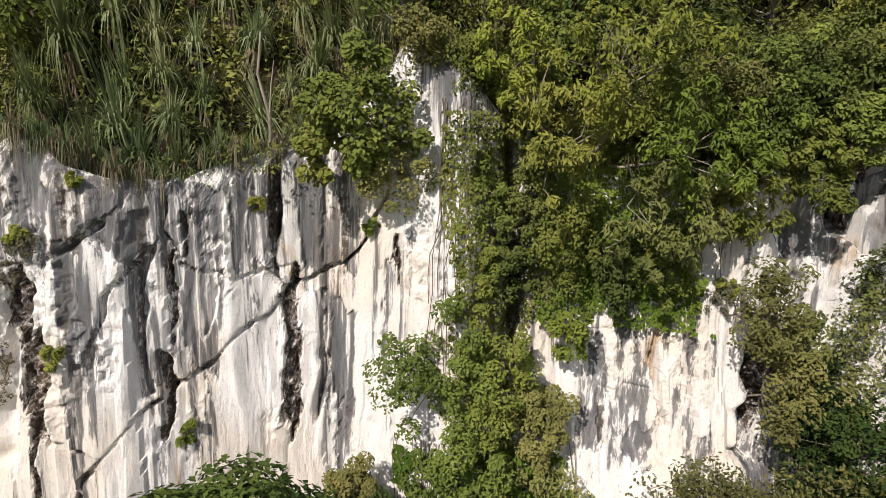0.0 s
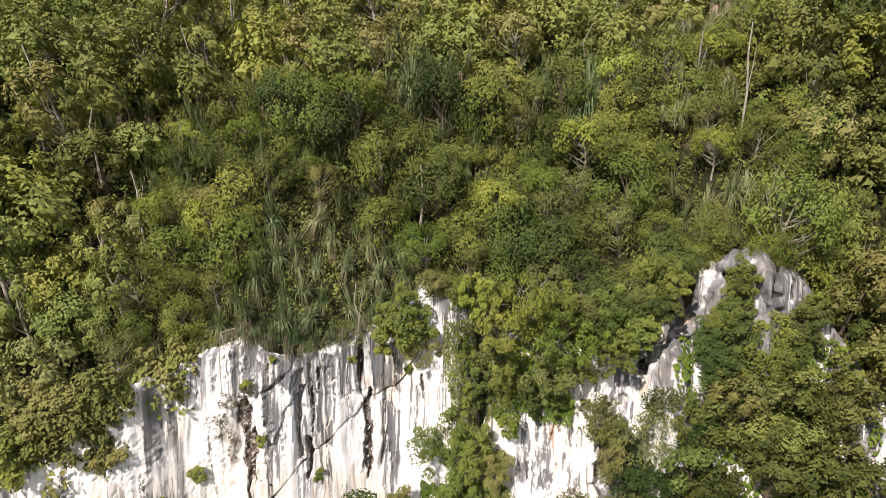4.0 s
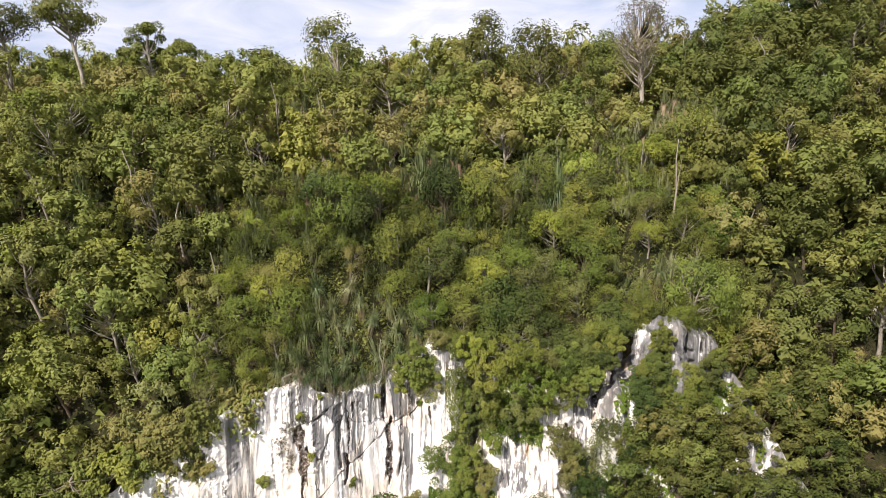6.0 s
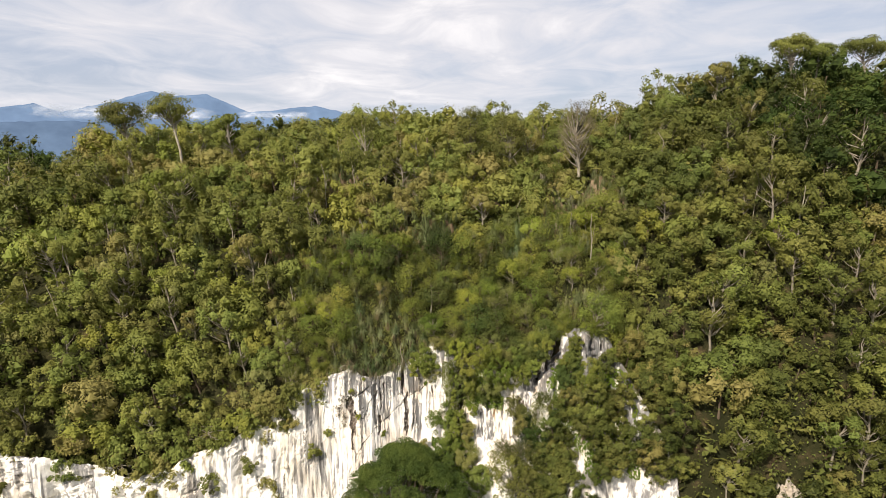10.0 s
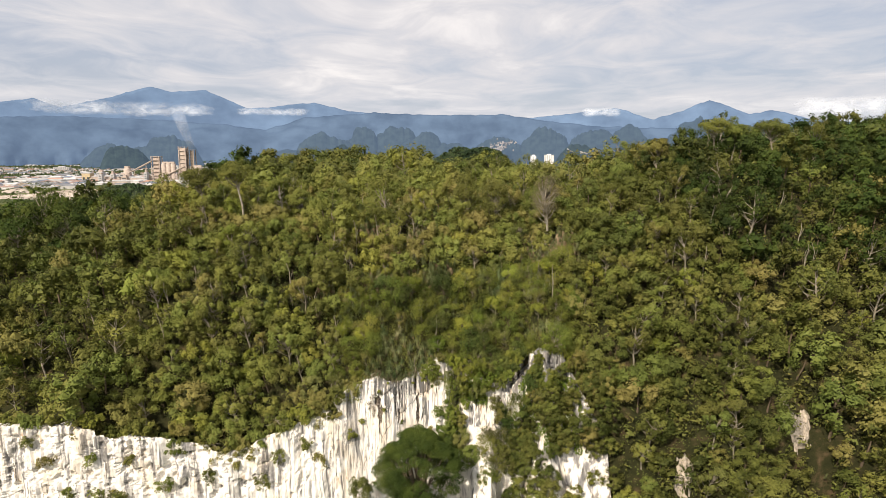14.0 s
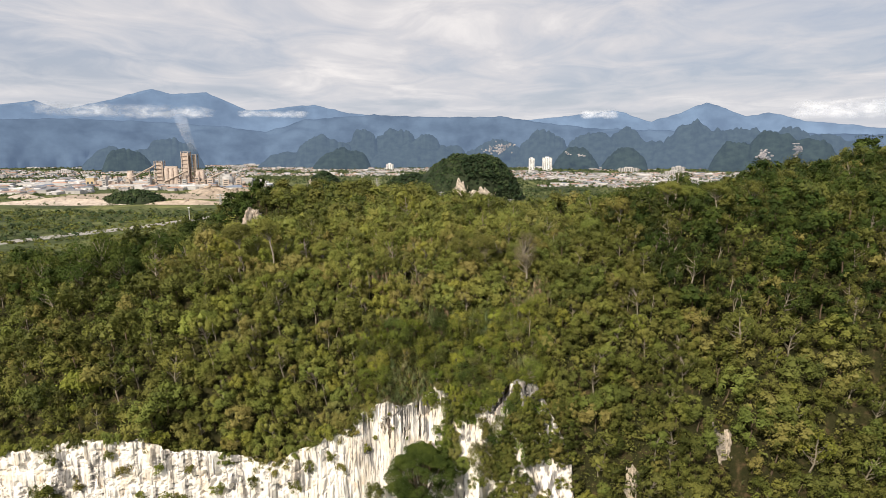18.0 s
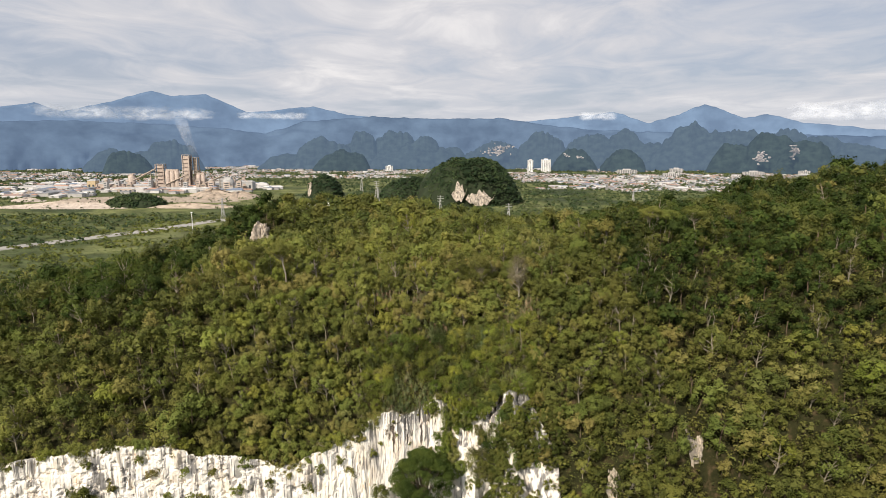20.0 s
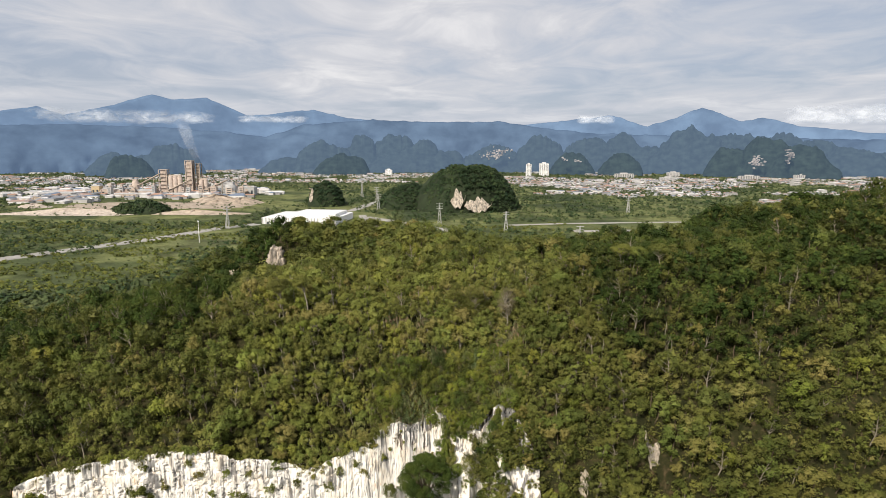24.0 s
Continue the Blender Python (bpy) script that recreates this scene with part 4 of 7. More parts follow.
# ---- plants of the cliff ----
def bush_arrays(r, radii, clumps, leaves, leaf, ratio, hang, core=0.4, lump=(0.24, 0.55)):
    """Clumps of leaves filling an uneven heap round the origin; also the clumps' centres."""
    radii = np.asarray(radii, float)
    d = ball_points(r, clumps, 0.1)
    cc = d * (r.uniform(core, 1.0, (clumps, 1)) ** 0.7) * radii
    cc = cc * r.uniform(0.75, 1.25, (clumps, 1))
    size = radii.min() * r.uniform(*lump, clumps)
    out = []
    for c, s in zip(cc, size):
        dd = ball_points(r, leaves, 0.2)
        pos = c + dd * s * r.uniform(0.3, 1, (leaves, 1)) ** 0.5
        nrm = dd * 0.6 + np.array([-0.1, -0.45, 0.6]) + r.normal(0, 0.4, (leaves, 3))
        out.append(leaf_cloud(r, pos, nrm, leaf, leaf * ratio, hang))
    return joined(out), cc


def bush(name, seed, centre, radii, clumps, leaves, leaf, mat, root, label, ratio=0.5, hang=0.5, category="shrub", bark=BARK, group="", lump=(0.24, 0.55), tone=0.0):
    r = np.random.default_rng(seed)
    (v, f), cc = bush_arrays(r, radii, clumps, leaves, leaf, ratio, hang, 0.4, lump)
    c, base = np.asarray(centre, float), np.asarray(root, float)
    ob = tagged(new(name), label, category, group)
    ob.location = base
    part("foliage", mesh_of("foliage", v + c - base, f, mat, False, np.full(len(v), tone)), ob)
    stems = []
    thick = 0.03 + 0.012 * max(radii)
    fork = (c - base) * 0.55 + r.normal(0, 0.12 * max(radii), 3)
    stems.append(tube([np.zeros(3), fork * 0.5 + r.normal(0, 0.08 * max(radii), 3), fork], [thick, thick * 0.8, thick * 0.6], 6))
    for q in cc[:: max(1, len(cc) // 9)]:
        end = q + c - base
        bend = fork * 0.5 + end * 0.5 + r.normal(0, 0.16 * max(radii), 3)
        stems.append(tube([fork, fork * 0.7 + bend * 0.3 + r.normal(0, 0.05, 3), bend, end], [thick * 0.55, thick * 0.45, thick * 0.3, thick * 0.1], 5))
    part("branching_stem", mesh_of("branching_stem", *joined(stems), bark, True), ob, "thin branching stems")
    return ob


bush("broad_leaved_bush", 1, (-2.7, 0.6, 69.7), (1.7, 1.1, 1.9), 44, 100, 0.18, NEAR_LEAF[0], (-2.3, 2.4, 69.2), "broad-leaved green bush hanging over the cliff edge", 0.85, 1.2)
bush("broad_leaved_bush", 2, (-3.9, 0.9, 68.4), (0.8, 0.6, 1.0), 14, 54, 0.21, NEAR_LEAF[0], (-3.4, 2.6, 69.0), "broad-leaved green bush hanging over the cliff edge", 0.85, 1.2)
bush("small_leaved_bush", 3, (-1.6, 0.9, 68.0), (1.2, 0.8, 1.5), 26, 100, 0.13, NEAR_LEAF[2], (-1.5, 2.4, 69.0), "small-leaved olive bush draped over the cliff", 0.5, 0.8)
for k, (c, rad, mat) in enumerate([((4.9, -0.8, 71.3), (2.4, 1.6, 1.7), 3), ((7.0, -1.0, 69.0), (2.1, 1.4, 1.8), 3), ((3.2, -0.2, 69.3), (1.8, 1.3, 1.8), 0), ((6.1, -0.6, 66.9), (1.6, 1.1, 1.5), 2), ((1.7, 0.6, 71.4), (1.2, 0.9, 1.5), 3), ((8.6, -0.2, 67.5), (1.3, 0.9, 1.2), 0)]):
    bush("overhanging_tree", 20 + k, c, np.array(rad) * 1.06, 46, 50, 0.24, NEAR_LEAF[mat], (c[0] * 0.6 + 1.5, 2.6, 68.2), "slender tree with drooping narrow leaves leaning out from the cliff top", 0.34, 1.6, "tree", group="trees leaning over the cliff", lump=(0.12, 0.30))
for k, (c, rad, mat) in enumerate([((-0.4, 0.2, 62.2), (1.8, 1.0, 1.9), 0), ((1.5, 0.3, 61.4), (1.4, 0.9, 2.0), 0), ((2.9, 0.4, 60.0), (1.0, 0.7, 1.6), 2), ((0.4, 0.1, 58.7), (1.9, 1.0, 1.6), 0), ((-0.6, -0.2, 56.6), (2.2, 1.2, 1.4), 1), ((2.6, -0.2, 57.2), (1.6, 1.0, 1.6), 2), ((-3.0, 0.4, 58.0), (1.0, 0.7, 0.9), 2)]):
    bush("cliff_bush", 40 + k, c, rad, 40, 120, 0.15, NEAR_LEAF[mat], (c[0], 2.3, c[2] - rad[2] * 0.8), "dense green bush growing out of the cliff face", 0.52, 0.6, group="bushes on the cliff face")
for k, (c, rad, mat) in enumerate([((9.8, -0.2, 69.9), (1.5, 1.0, 1.3), 0), ((11.1, -0.3, 71.2), (1.4, 1.0, 1.3), 1), ((12.3, -0.2, 73.2), (1.3, 0.9, 1.0), 0), ((8.3, 0.4, 70.6), (1.4, 1.0, 1.2), 2), ((-0.9, 1.0, 71.9), (0.9, 0.7, 0.7), 2), ((0.7, 1.1, 71.2), (0.8, 0.7, 0.9), 0), ((0.9, 1.0, 67.2), (0.8, 0.5, 1.6), 0), ((1.9, 1.2, 65.4), (0.9, 0.5, 1.8), 1), ((0.8, 0.8, 64.8), (0.7, 0.45, 1.4), 0), ((3.6, 0.8, 65.8), (1.1, 0.6, 1.6), 0), ((5.1, 0.7, 65.2), (1.0, 0.6, 1.5), 1), ((6.6, 0.2, 65.3), (0.9, 0.6, 1.2), 0), ((2.6, 1.3, 67.6), (1.0, 0.6, 1.3), 1)]):
    bush("hanging_bush", 160 + k, c, rad, 36, 84, 0.13, NEAR_LEAF[mat], (c[0], c[1] + 1.6, c[2] + rad[2] * 0.6), "small-leaved green bush trailing down the cliff", 0.55, 1.3, group="bushes trailing down the cliff")
for k, (c, rad, mat) in enumerate([((9.4, 0.2, 70.2), (1.6, 1.1, 1.7), 0), ((11.0, 0.0, 70.8), (1.5, 1.1, 1.7), 1), ((12.2, 0.2, 71.8), (1.3, 1.0, 1.8), 0), ((13.2, 0.4, 73.0), (1.2, 1.0, 1.2), 1), ((17.2, -1.4, 68.6), (1.6, 1.2, 1.6), 1), ((16.4, -1.2, 66.6), (1.3, 1.1, 1.6), 0), ((18.4, -2.3, 68.6), (1.6, 1.2, 1.4), 0), ((10.4, 0.2, 68.9), (0.9, 0.6, 0.8), 2), ((21.6, -0.6, 70.8), (1.0, 0.9, 1.1), 0), ((16.5, -1.2, 69.4), (1.2, 1.0, 1.4), 1), ((18.3, -1.6, 69.8), (1.5, 1.1, 1.3), 0), ((20.4, -1.2, 70.0), (1.3, 1.0, 1.2), 1), ((16.6, -1.6, 67.0), (1.4, 1.1, 1.5), 1), ((18.8, -2.0, 67.2), (1.6, 1.2, 1.6), 0), ((14.9, -1.5, 69.4), (0.9, 0.8, 1.2), 1), ((15.4, -1.8, 67.6), (1.1, 0.9, 1.3), 1), ((15.9, -1.4, 70.8), (0.8, 0.7, 0.8), 0), ((11.3, -0.9, 69.6), (1.2, 0.8, 1.1), 0), ((12.3, -0.7, 71.3), (0.9, 0.7, 1.0), 1), ((10.1, -0.8, 68.4), (1.1, 0.8, 1.2), 0), ((16.5, -1.4, 72.6), (0.9, 0.8, 1.3), 0), ((16.2, -1.5, 70.9), (0.9, 0.8, 1.1), 1), ((12.9, -1.0, 72.5), (0.8, 0.7, 0.9), 0), ((12.6, -1.0, 71.0), (0.7, 0.6, 0.9), 1), ((15.2, -1.5, 70.2), (0.7, 0.6, 0.8), 0), ((14.9, -1.5, 68.4), (0.8, 0.7, 0.8), 1)]):
    bush("rock_side_bush", 240 + k, c, rad, 40, 90, 0.16, NEAR_LEAF[mat], (c[0], c[1] + 1.6, c[2] - rad[2] * 0.7), "dense dark-green bush crowding the rock cleft", 0.5, 0.7, group="bushes round the cleft", lump=(0.2, 0.42))
bush("yellow_bush", 60, (3.7, 0.7, 62.9), (0.8, 0.6, 0.8), 16, 50, 0.20, NEAR_LEAF[3], (3.7, 2.4, 62.6), "yellow-green bush hanging on the cliff", 0.5, 0.9)
# Dark leaves and a lowered tone paint in the shadowed insides of these shrubs.
for k, (c, rad, mat) in enumerate([((12.0, -1.6, 63.4), (1.6, 1.2, 1.7), 2), ((11.0, -1.9, 60.9), (1.5, 1.1, 1.6), 1), ((13.4, -2.6, 59.3), (2.1, 1.4, 1.8), 1), ((7.4, -2.0, 58.9), (1.9, 1.2, 1.2), 2), ((10.0, -2.4, 58.8), (2.0, 1.4, 1.5), 2), ((8.7, -1.7, 64.5), (0.9, 0.8, 1.5), 2), ((9.4, -1.8, 62.2), (1.0, 0.9, 1.6), 2), ((14.8, -2.6, 63.0), (1.8, 1.2, 2.0), 1), ((9.9, -1.4, 63.2), (0.8, 0.7, 1.3), 2), ((12.6, -1.2, 65.2), (1.2, 0.8, 1.2), 2), ((10.4, -0.9, 61.8), (1.0, 0.8, 1.5), 1), ((13.6, -2.2, 61.5), (1.7, 1.1, 1.8), 1), ((12.2, -2.0, 58.0), (1.7, 1.1, 1.5), 1)]):
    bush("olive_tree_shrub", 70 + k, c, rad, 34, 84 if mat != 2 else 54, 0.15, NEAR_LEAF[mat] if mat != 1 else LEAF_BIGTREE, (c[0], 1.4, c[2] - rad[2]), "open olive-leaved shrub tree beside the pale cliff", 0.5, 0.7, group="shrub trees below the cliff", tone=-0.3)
SMALL = [(-11.3, 62.9, 0.42), (-8.1, 59.9, 0.42), (-10.4, 67.7, 0.25), (-6.1, 66.9, 0.30), (6.0, 64.3, 0.45), (-12.0, 66.1, 0.35), (8.4, 64.6, 0.4), (-2.4, 66.2, 0.35), (-72.5, 59.0, 1.3), (-62.2, 55.8, 1.3), (-55.6, 55.3, 1.2), (-69.8, 55.2, 1.6), (-50, 50.4, 1.8), (-25.2, 57, 1.2), (-23.3, 53.7, 1.5), (-48.4, 57, 1.6), (-36.7, 60, 1.3), (-80, 52, 1.6), (-86, 57, 1.3), (-42, 52, 1.4), (-30, 55, 1.4), (-17, 58, 1.2), (-33, 50, 1.7), (-58, 49, 1.6), (-66, 50, 1.4), (-90, 50, 1.6), (-19.5, 62.5, 0.9), (-15.4, 60.4, 0.6)]
for k, (x, z, s) in enumerate(SMALL):
    y = float(cliff_y(np.array([x]), np.array([z]))[0])
    bush("cliff_shrub", 90 + k, (x, y - 0.35 * s, z + 0.1 * s), (s, 0.7 * s, 0.85 * s), 14 if s > 0.5 else 9, 34, 0.15 + 0.16 * min(s, 1.2), LEAF[3 if s < 0.5 else k % 3], (x, y + 0.1, z - 0.5 * s), "small green shrub rooted in a crack of the cliff", 0.5, 0.5, group="shrubs on the cliff")
for k, (x, z, rx, rz) in enumerate([(-37.5, 55.6, 3.6, 3.6), (-41.6, 57.2, 3.0, 3.0), (-33.4, 58.2, 2.2, 1.6), (-22.5, 64.2, 2.4, 1.8), (-30, 61.2, 3.0, 1.6), (-26, 62.4, 2.5, 1.8), (-47, 60.5, 2.6, 1.6), (-19.4, 66.0, 1.6, 1.6), (-54, 61.3, 2.6, 1.6), (-62, 63.0, 2.4, 1.4), (-72, 62.5, 2.5, 1.3), (-80, 61.8, 2.6, 1.4), (-88, 61.0, 2.8, 1.6), (-97, 59.6, 3.0, 1.6), (-106, 57.4, 3.2, 2.2)]):
    y = float(cliff_face(np.array([x]))[0])
    bush("overhanging_shrub", 130 + k, (x, y - 1.0, z), (rx, 1.3, rz), 26, 40, 0.42, LEAF[2 if k in (0, 1, 6) else (0, 3, 0, 1)[k % 4]], (x, y + 1.2, z + 0.2), "yellowish shrub spilling over the edge of the cliff", 0.5, 1.0, group="shrubs along the cliff edge")


for k, (c, rad, mat) in enumerate([((8.2, -2.4, 56.2), (3.0, 1.8, 2.6), 0), ((10.6, -2.8, 54.0), (3.0, 1.8, 3.2), 2), ((7.6, -2.6, 51.0), (2.0, 1.5, 2.0), 0), ((-22.6, -1.6, 65.0), (2.6, 1.4, 2.0), 2), ((-24.6, -1.8, 62.6), (2.0, 1.2, 1.8), 0), ((-15.0, -4.6, 49.6), (2.2, 1.6, 2.4), 1), ((-20.2, -1.2, 62.6), (1.5, 1.0, 1.9), 2), ((4.6, -1.8, 54.2), (1.6, 1.1, 2.4), 0)]):
    y = float(cliff_y(np.array([c[0]]), np.array([c[2]]))[0])
    bush("cliff_foot_bush", 270 + k, c, rad, 46, 70, 0.24, LEAF[mat], (c[0], y + 0.1, c[2] - rad[2] * 0.8), "rounded olive-green bush clinging to the lower cliff", 0.55, 0.7, group="bushes on the lower cliff", lump=(0.22, 0.45))
# scrub along the whole upper edge of the cliff
scrub_r = np.random.default_rng(150)
pieces = ([], [])
for k in range(150):
    x = scrub_r.uniform(-122, -15)
    y, z = float(cliff_face(np.array([x]))[0]), float(cliff_top(np.array([x]))[0])
    size = scrub_r.uniform(0.7, 1.9)
    (v, f), _ = bush_arrays(scrub_r, (size * 1.2, size * 0.8, size), 12, 26, 0.36, 0.6, 0.9)
    pieces[k % 2].append((v + np.array([x, y + scrub_r.uniform(-0.6, 1.2), z + scrub_r.uniform(-1.2, 0.8)]), f))
edge_scrub = tagged(new("edge_scrub"), "olive and green scrub spilling over the cliff edge", "shrubs", kind="stuff")
part("foliage", mesh_of("foliage", *joined(pieces[0]), LEAF[0]), edge_scrub)
part("foliage", mesh_of("foliage", *joined(pieces[1]), LEAF[2]), edge_scrub, "olive leaves")


def creeper(name, seed, x0, x1, z0, z1, count, leaf, mat, label):
    """Leaves hanging in a curtain before the wall, thinning out at its edges."""
    r = np.random.default_rng(seed)
    x, z = r.uniform(x0, x1, count), r.uniform(z0, z1, count)
    edge = np.minimum(np.minimum(x - x0, x1 - x), (z - z0) * 0.7) / (0.28 * (x1 - x0))
    ok = fbm(x / 0.8, z / 1.4, seed, 3) + 0.35 * np.clip(edge, 0, 1) > 0.52
    x, z = x[ok], z[ok]
    y = cliff_y(x, z) - 0.10 - 1.3 * np.clip(fbm(x / 0.8, z / 1.0, seed + 4, 2) - 0.25, 0, 1) * r.uniform(0.4, 1, len(x))
    nrm = np.stack([r.normal(0, 0.4, len(x)), np.full(len(x), -0.9), r.uniform(0.1, 0.8, len(x))], 1)
    v, f = leaf_cloud(r, np.stack([x, y, z], 1), nrm, leaf, leaf * 0.6, 1.5)
    ob = tagged(new(name), label, "creeper", kind="stuff")
    part("leaves", mesh_of("leaves", v, f, mat), ob)
    stems = []
    for _ in range(22):
        sx = r.uniform(x0, x1)
        zz = np.linspace(z1 + 0.4, r.uniform(z0, (z0 + z1) / 2), 9)
        xx = sx + np.cumsum(r.normal(0, 0.09, 9))
        yy = cliff_y(xx, np.minimum(zz, cliff_top(xx))) - 0.15
        stems.append(tube(np.stack([xx, yy, zz], 1), np.full(9, 0.013), 4))
    part("vines", mesh_of("vines", *joined(stems), BARK_DARK, True), ob, "thin brown hanging vines")
    return ob


creeper("creeper", 201, -0.3, 3.4, 60.8, 69.8, 5200, 0.15, NEAR_LEAF[0], "dark green creeper curtain hanging down the cliff")
creeper("creeper", 202, 2.8, 8.0, 63.2, 68.2, 6000, 0.17, CREEPER, "dark green creeper curtain hanging down the cliff")
creeper("creeper", 203, 13.0, 24.0, 57.0, 69.0, 5200, 0.34, CREEPER, "tangled creeper covering the steep rock")
creeper("creeper", 204, -1.8, 4.2, 52.0, 59.0, 3600, 0.26, CREEPER, "tangled creeper covering the steep rock")
creeper("creeper", 205, -108, -20, 40.5, 46.0, 5000, 0.5, CREEPER, "creeper at the foot of the cliff")

# trees on the steep rock beside the cliff
face_v, face_t, face_tone = ([], [], [], []), [], ([], [], [], [])
for _ in range(190):
    x, z = rng.uniform(11.5, 29), rng.uniform(44, 70.6)
    if (x < 15.6 and z > 63.6) or (x < 22.5 and z > 65.5) or (17.5 < x < 28 and 49.5 < z < 56.5 and rng.random() < 0.9):
        continue
    y = float(cliff_y(np.array([x]), np.array([z]))[0])
    k = int(rng.integers(9))
    mat = int(rng.choice(4, p=[0.32, 0.60, 0.06, 0.02]))
    n, turn, scale = np.array([0, -1.5, 0]), rng.uniform(0, 6.28), rng.uniform(0.5, 0.8)
    face_t.append(placed(mid_arrays[k][0], np.array([x, y + 0.2, z - 0.8]), turn, scale, n))
    v, f = placed(mid_arrays[k][1], np.array([x, y + 0.2, z - 0.8]), turn, scale, n)
    face_v[mat].append((v, f))
    face_tone[mat].append(np.full(len(v), rng.uniform(-0.28, 0.08) if z > 58 else rng.uniform(-0.05, 0.35)))
face_wood = tagged(new("hanging_wood"), "small trees crowding the steep rock beside the white cliff", "trees", kind="stuff")
part("trunks", mesh_of("trunks", *joined(face_t), BARK_DARK, True), face_wood)
for mat in range(4):
    part("canopy", mesh_of("canopy", *joined(face_v[mat]), LEAF[mat], False, np.concatenate(face_tone[mat])), face_wood)
# shrubs along the edge of the cliff
for _ in range(75):
    x = rng.uniform(-20, 22)
    y = float(cliff_face(np.array([x]))[0]) + rng.uniform(0.9, 2.4)
    if np.hypot(clear[:, 0] - x, clear[:, 1] - y).min() < 0.8 or -13.5 < x < -8:
        continue
    put(near_kinds, int(rng.integers(7)), np.array([x, y, float(cliff_top(np.array([x]))[0]) - 0.6]), np.array([0, -0.7, 0.6]), rng.uniform(0.3, 0.62))


for k, (x, z, rx, rz) in enumerate([(-13.0, 65.2, 0.8, 0.7), (-13.6, 63.6, 0.7, 1.0), (-13.0, 62.0, 0.5, 0.9), (-11.9, 65.9, 0.6, 0.35), (8.3, 64.2, 0.9, 0.6)]):
    y = float(cliff_y(np.array([x]), np.array([z]))[0])
    bush("dry_creeper", 180 + k, (x, y - 0.25, z), (rx, 0.35, rz), 22, 26, 0.10, LEAF_GREY, (x, y + 0.1, z + rz), "tangle of dry brown creeper twigs on the rock", 0.4, 1.2, bark=BARK_DARK, group="dry creepers on the cliff")


def bare_stem(name, pts, r0, label, mat=BARK, category="branch"):
    p = np.array(pts, float)
    ob = tagged(new(name), label, category)
    ob.location = p[0]
    v, f = tube(p - p[0], np.linspace(r0, r0 * 0.4, len(p)), 7)
    part("stem", mesh_of("stem", v, f, mat, True), ob)
    v, f = tube([p[1] - p[0], (p[1] + p[2]) / 2 - p[0] + np.array([0.25, -0.1, 0.3]), p[2] - p[0] + np.array([0.5, -0.1, 0.4])], [r0 * 0.5, r0 * 0.35, r0 * 0.15], 5)
    part("side_branch", mesh_of("side_branch", v, f, mat, True), ob)


bare_stem("dead_branch", [(-12.9, 0.6, 69.3), (-13.3, -0.5, 69.4), (-13.4, -0.7, 68.0), (-13.4, -0.7, 65.6)], 0.075, "bleached dead branch hanging over the cliff edge")
bare_stem("dead_branch", [(-5.7, 2.6, 68.4), (-5.5, 1.6, 69.6), (-5.75, 1.4, 70.8), (-5.6, 1.3, 72.0)], 0.07, "slender pale trunk at the cliff edge")
bare_stem("dead_branch", [(2.4, 2.4, 68.6), (2.3, 0.4, 69.8), (2.2, 0.1, 71.0), (2.0, 0.2, 72.6)], 0.06, "slender pale trunk at the cliff edge")

# pale bare trunks standing out of the canopy
for k in range(70):
    x = rng.uniform(-60, 70)
    y = rng.uniform(4, 60)
    z = ground_at(x, y)
    h = rng.uniform(4.5, 8.0)
    b = rng.normal(0, 0.5, 4)
    bare_stem("bare_tree", [(x, y, z - 0.3), (x + 0.3 * b[0], y - 0.4, z + h * 0.4), (x + 0.6 * b[1], y - 0.7, z + h * 0.75), (x + b[2], y - 0.9, z + h)], rng.uniform(0.07, 0.13), "pale bare tree standing out of the jungle", category="tree")


# ---- the great round tree before the cliff ----
def great_tree():
    r = np.random.default_rng(77)
    base = np.array([-4.5, -7.4, 39.3])
    centre = np.array([0.0, 0.3, 16.0])
    radii = np.array([7.7, 5.6, 7.0])
    d = ball_points(r, 190, 0.35)
    cc = centre + d * r.uniform(0.55, 1.0, (190, 1)) ** 0.5 * radii * np.c_[np.tile(1 - 0.38 * np.clip(d[:, 2:3], 0, 1), 2), np.ones(190)]
    leaves, limbs = [], [tube([(0, 0, -1), (0.2, 0, 4), (0.1, 0.2, 9), (0, 0.3, 13)], [0.62, 0.45, 0.36, 0.2], 10)]
    for j, c in enumerate(cc):
        n = 560
        dd = ball_points(r, n, 0.4)
        pos = c + dd * r.uniform(0.35, 1, (n, 1)) ** 0.5 * np.array([1.3, 1.15, 0.85])
        leaves.append(leaf_cloud(r, pos, dd * 0.6 + np.array([0, 0, 0.9]) + r.normal(0, 0.45, (n, 3)), 0.215, 0.135, 0.5))
        if j % 4 == 0:
            limbs.append(tube([(0.1, 0.2, r.uniform(6, 11)), c * 0.6 + np.array([0, 0, 3.5]), c], [0.16, 0.09, 0.03], 5))
    ob = tagged(new("great_tree"), "large round dark-green tree standing before the white cliff", "tree")
    ob.location = base
    part("trunk", mesh_of("trunk", *joined(limbs), BARK_DARK, True), ob, "stout brown trunk with spreading limbs")
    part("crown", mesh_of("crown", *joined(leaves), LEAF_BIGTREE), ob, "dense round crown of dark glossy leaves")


great_tree()

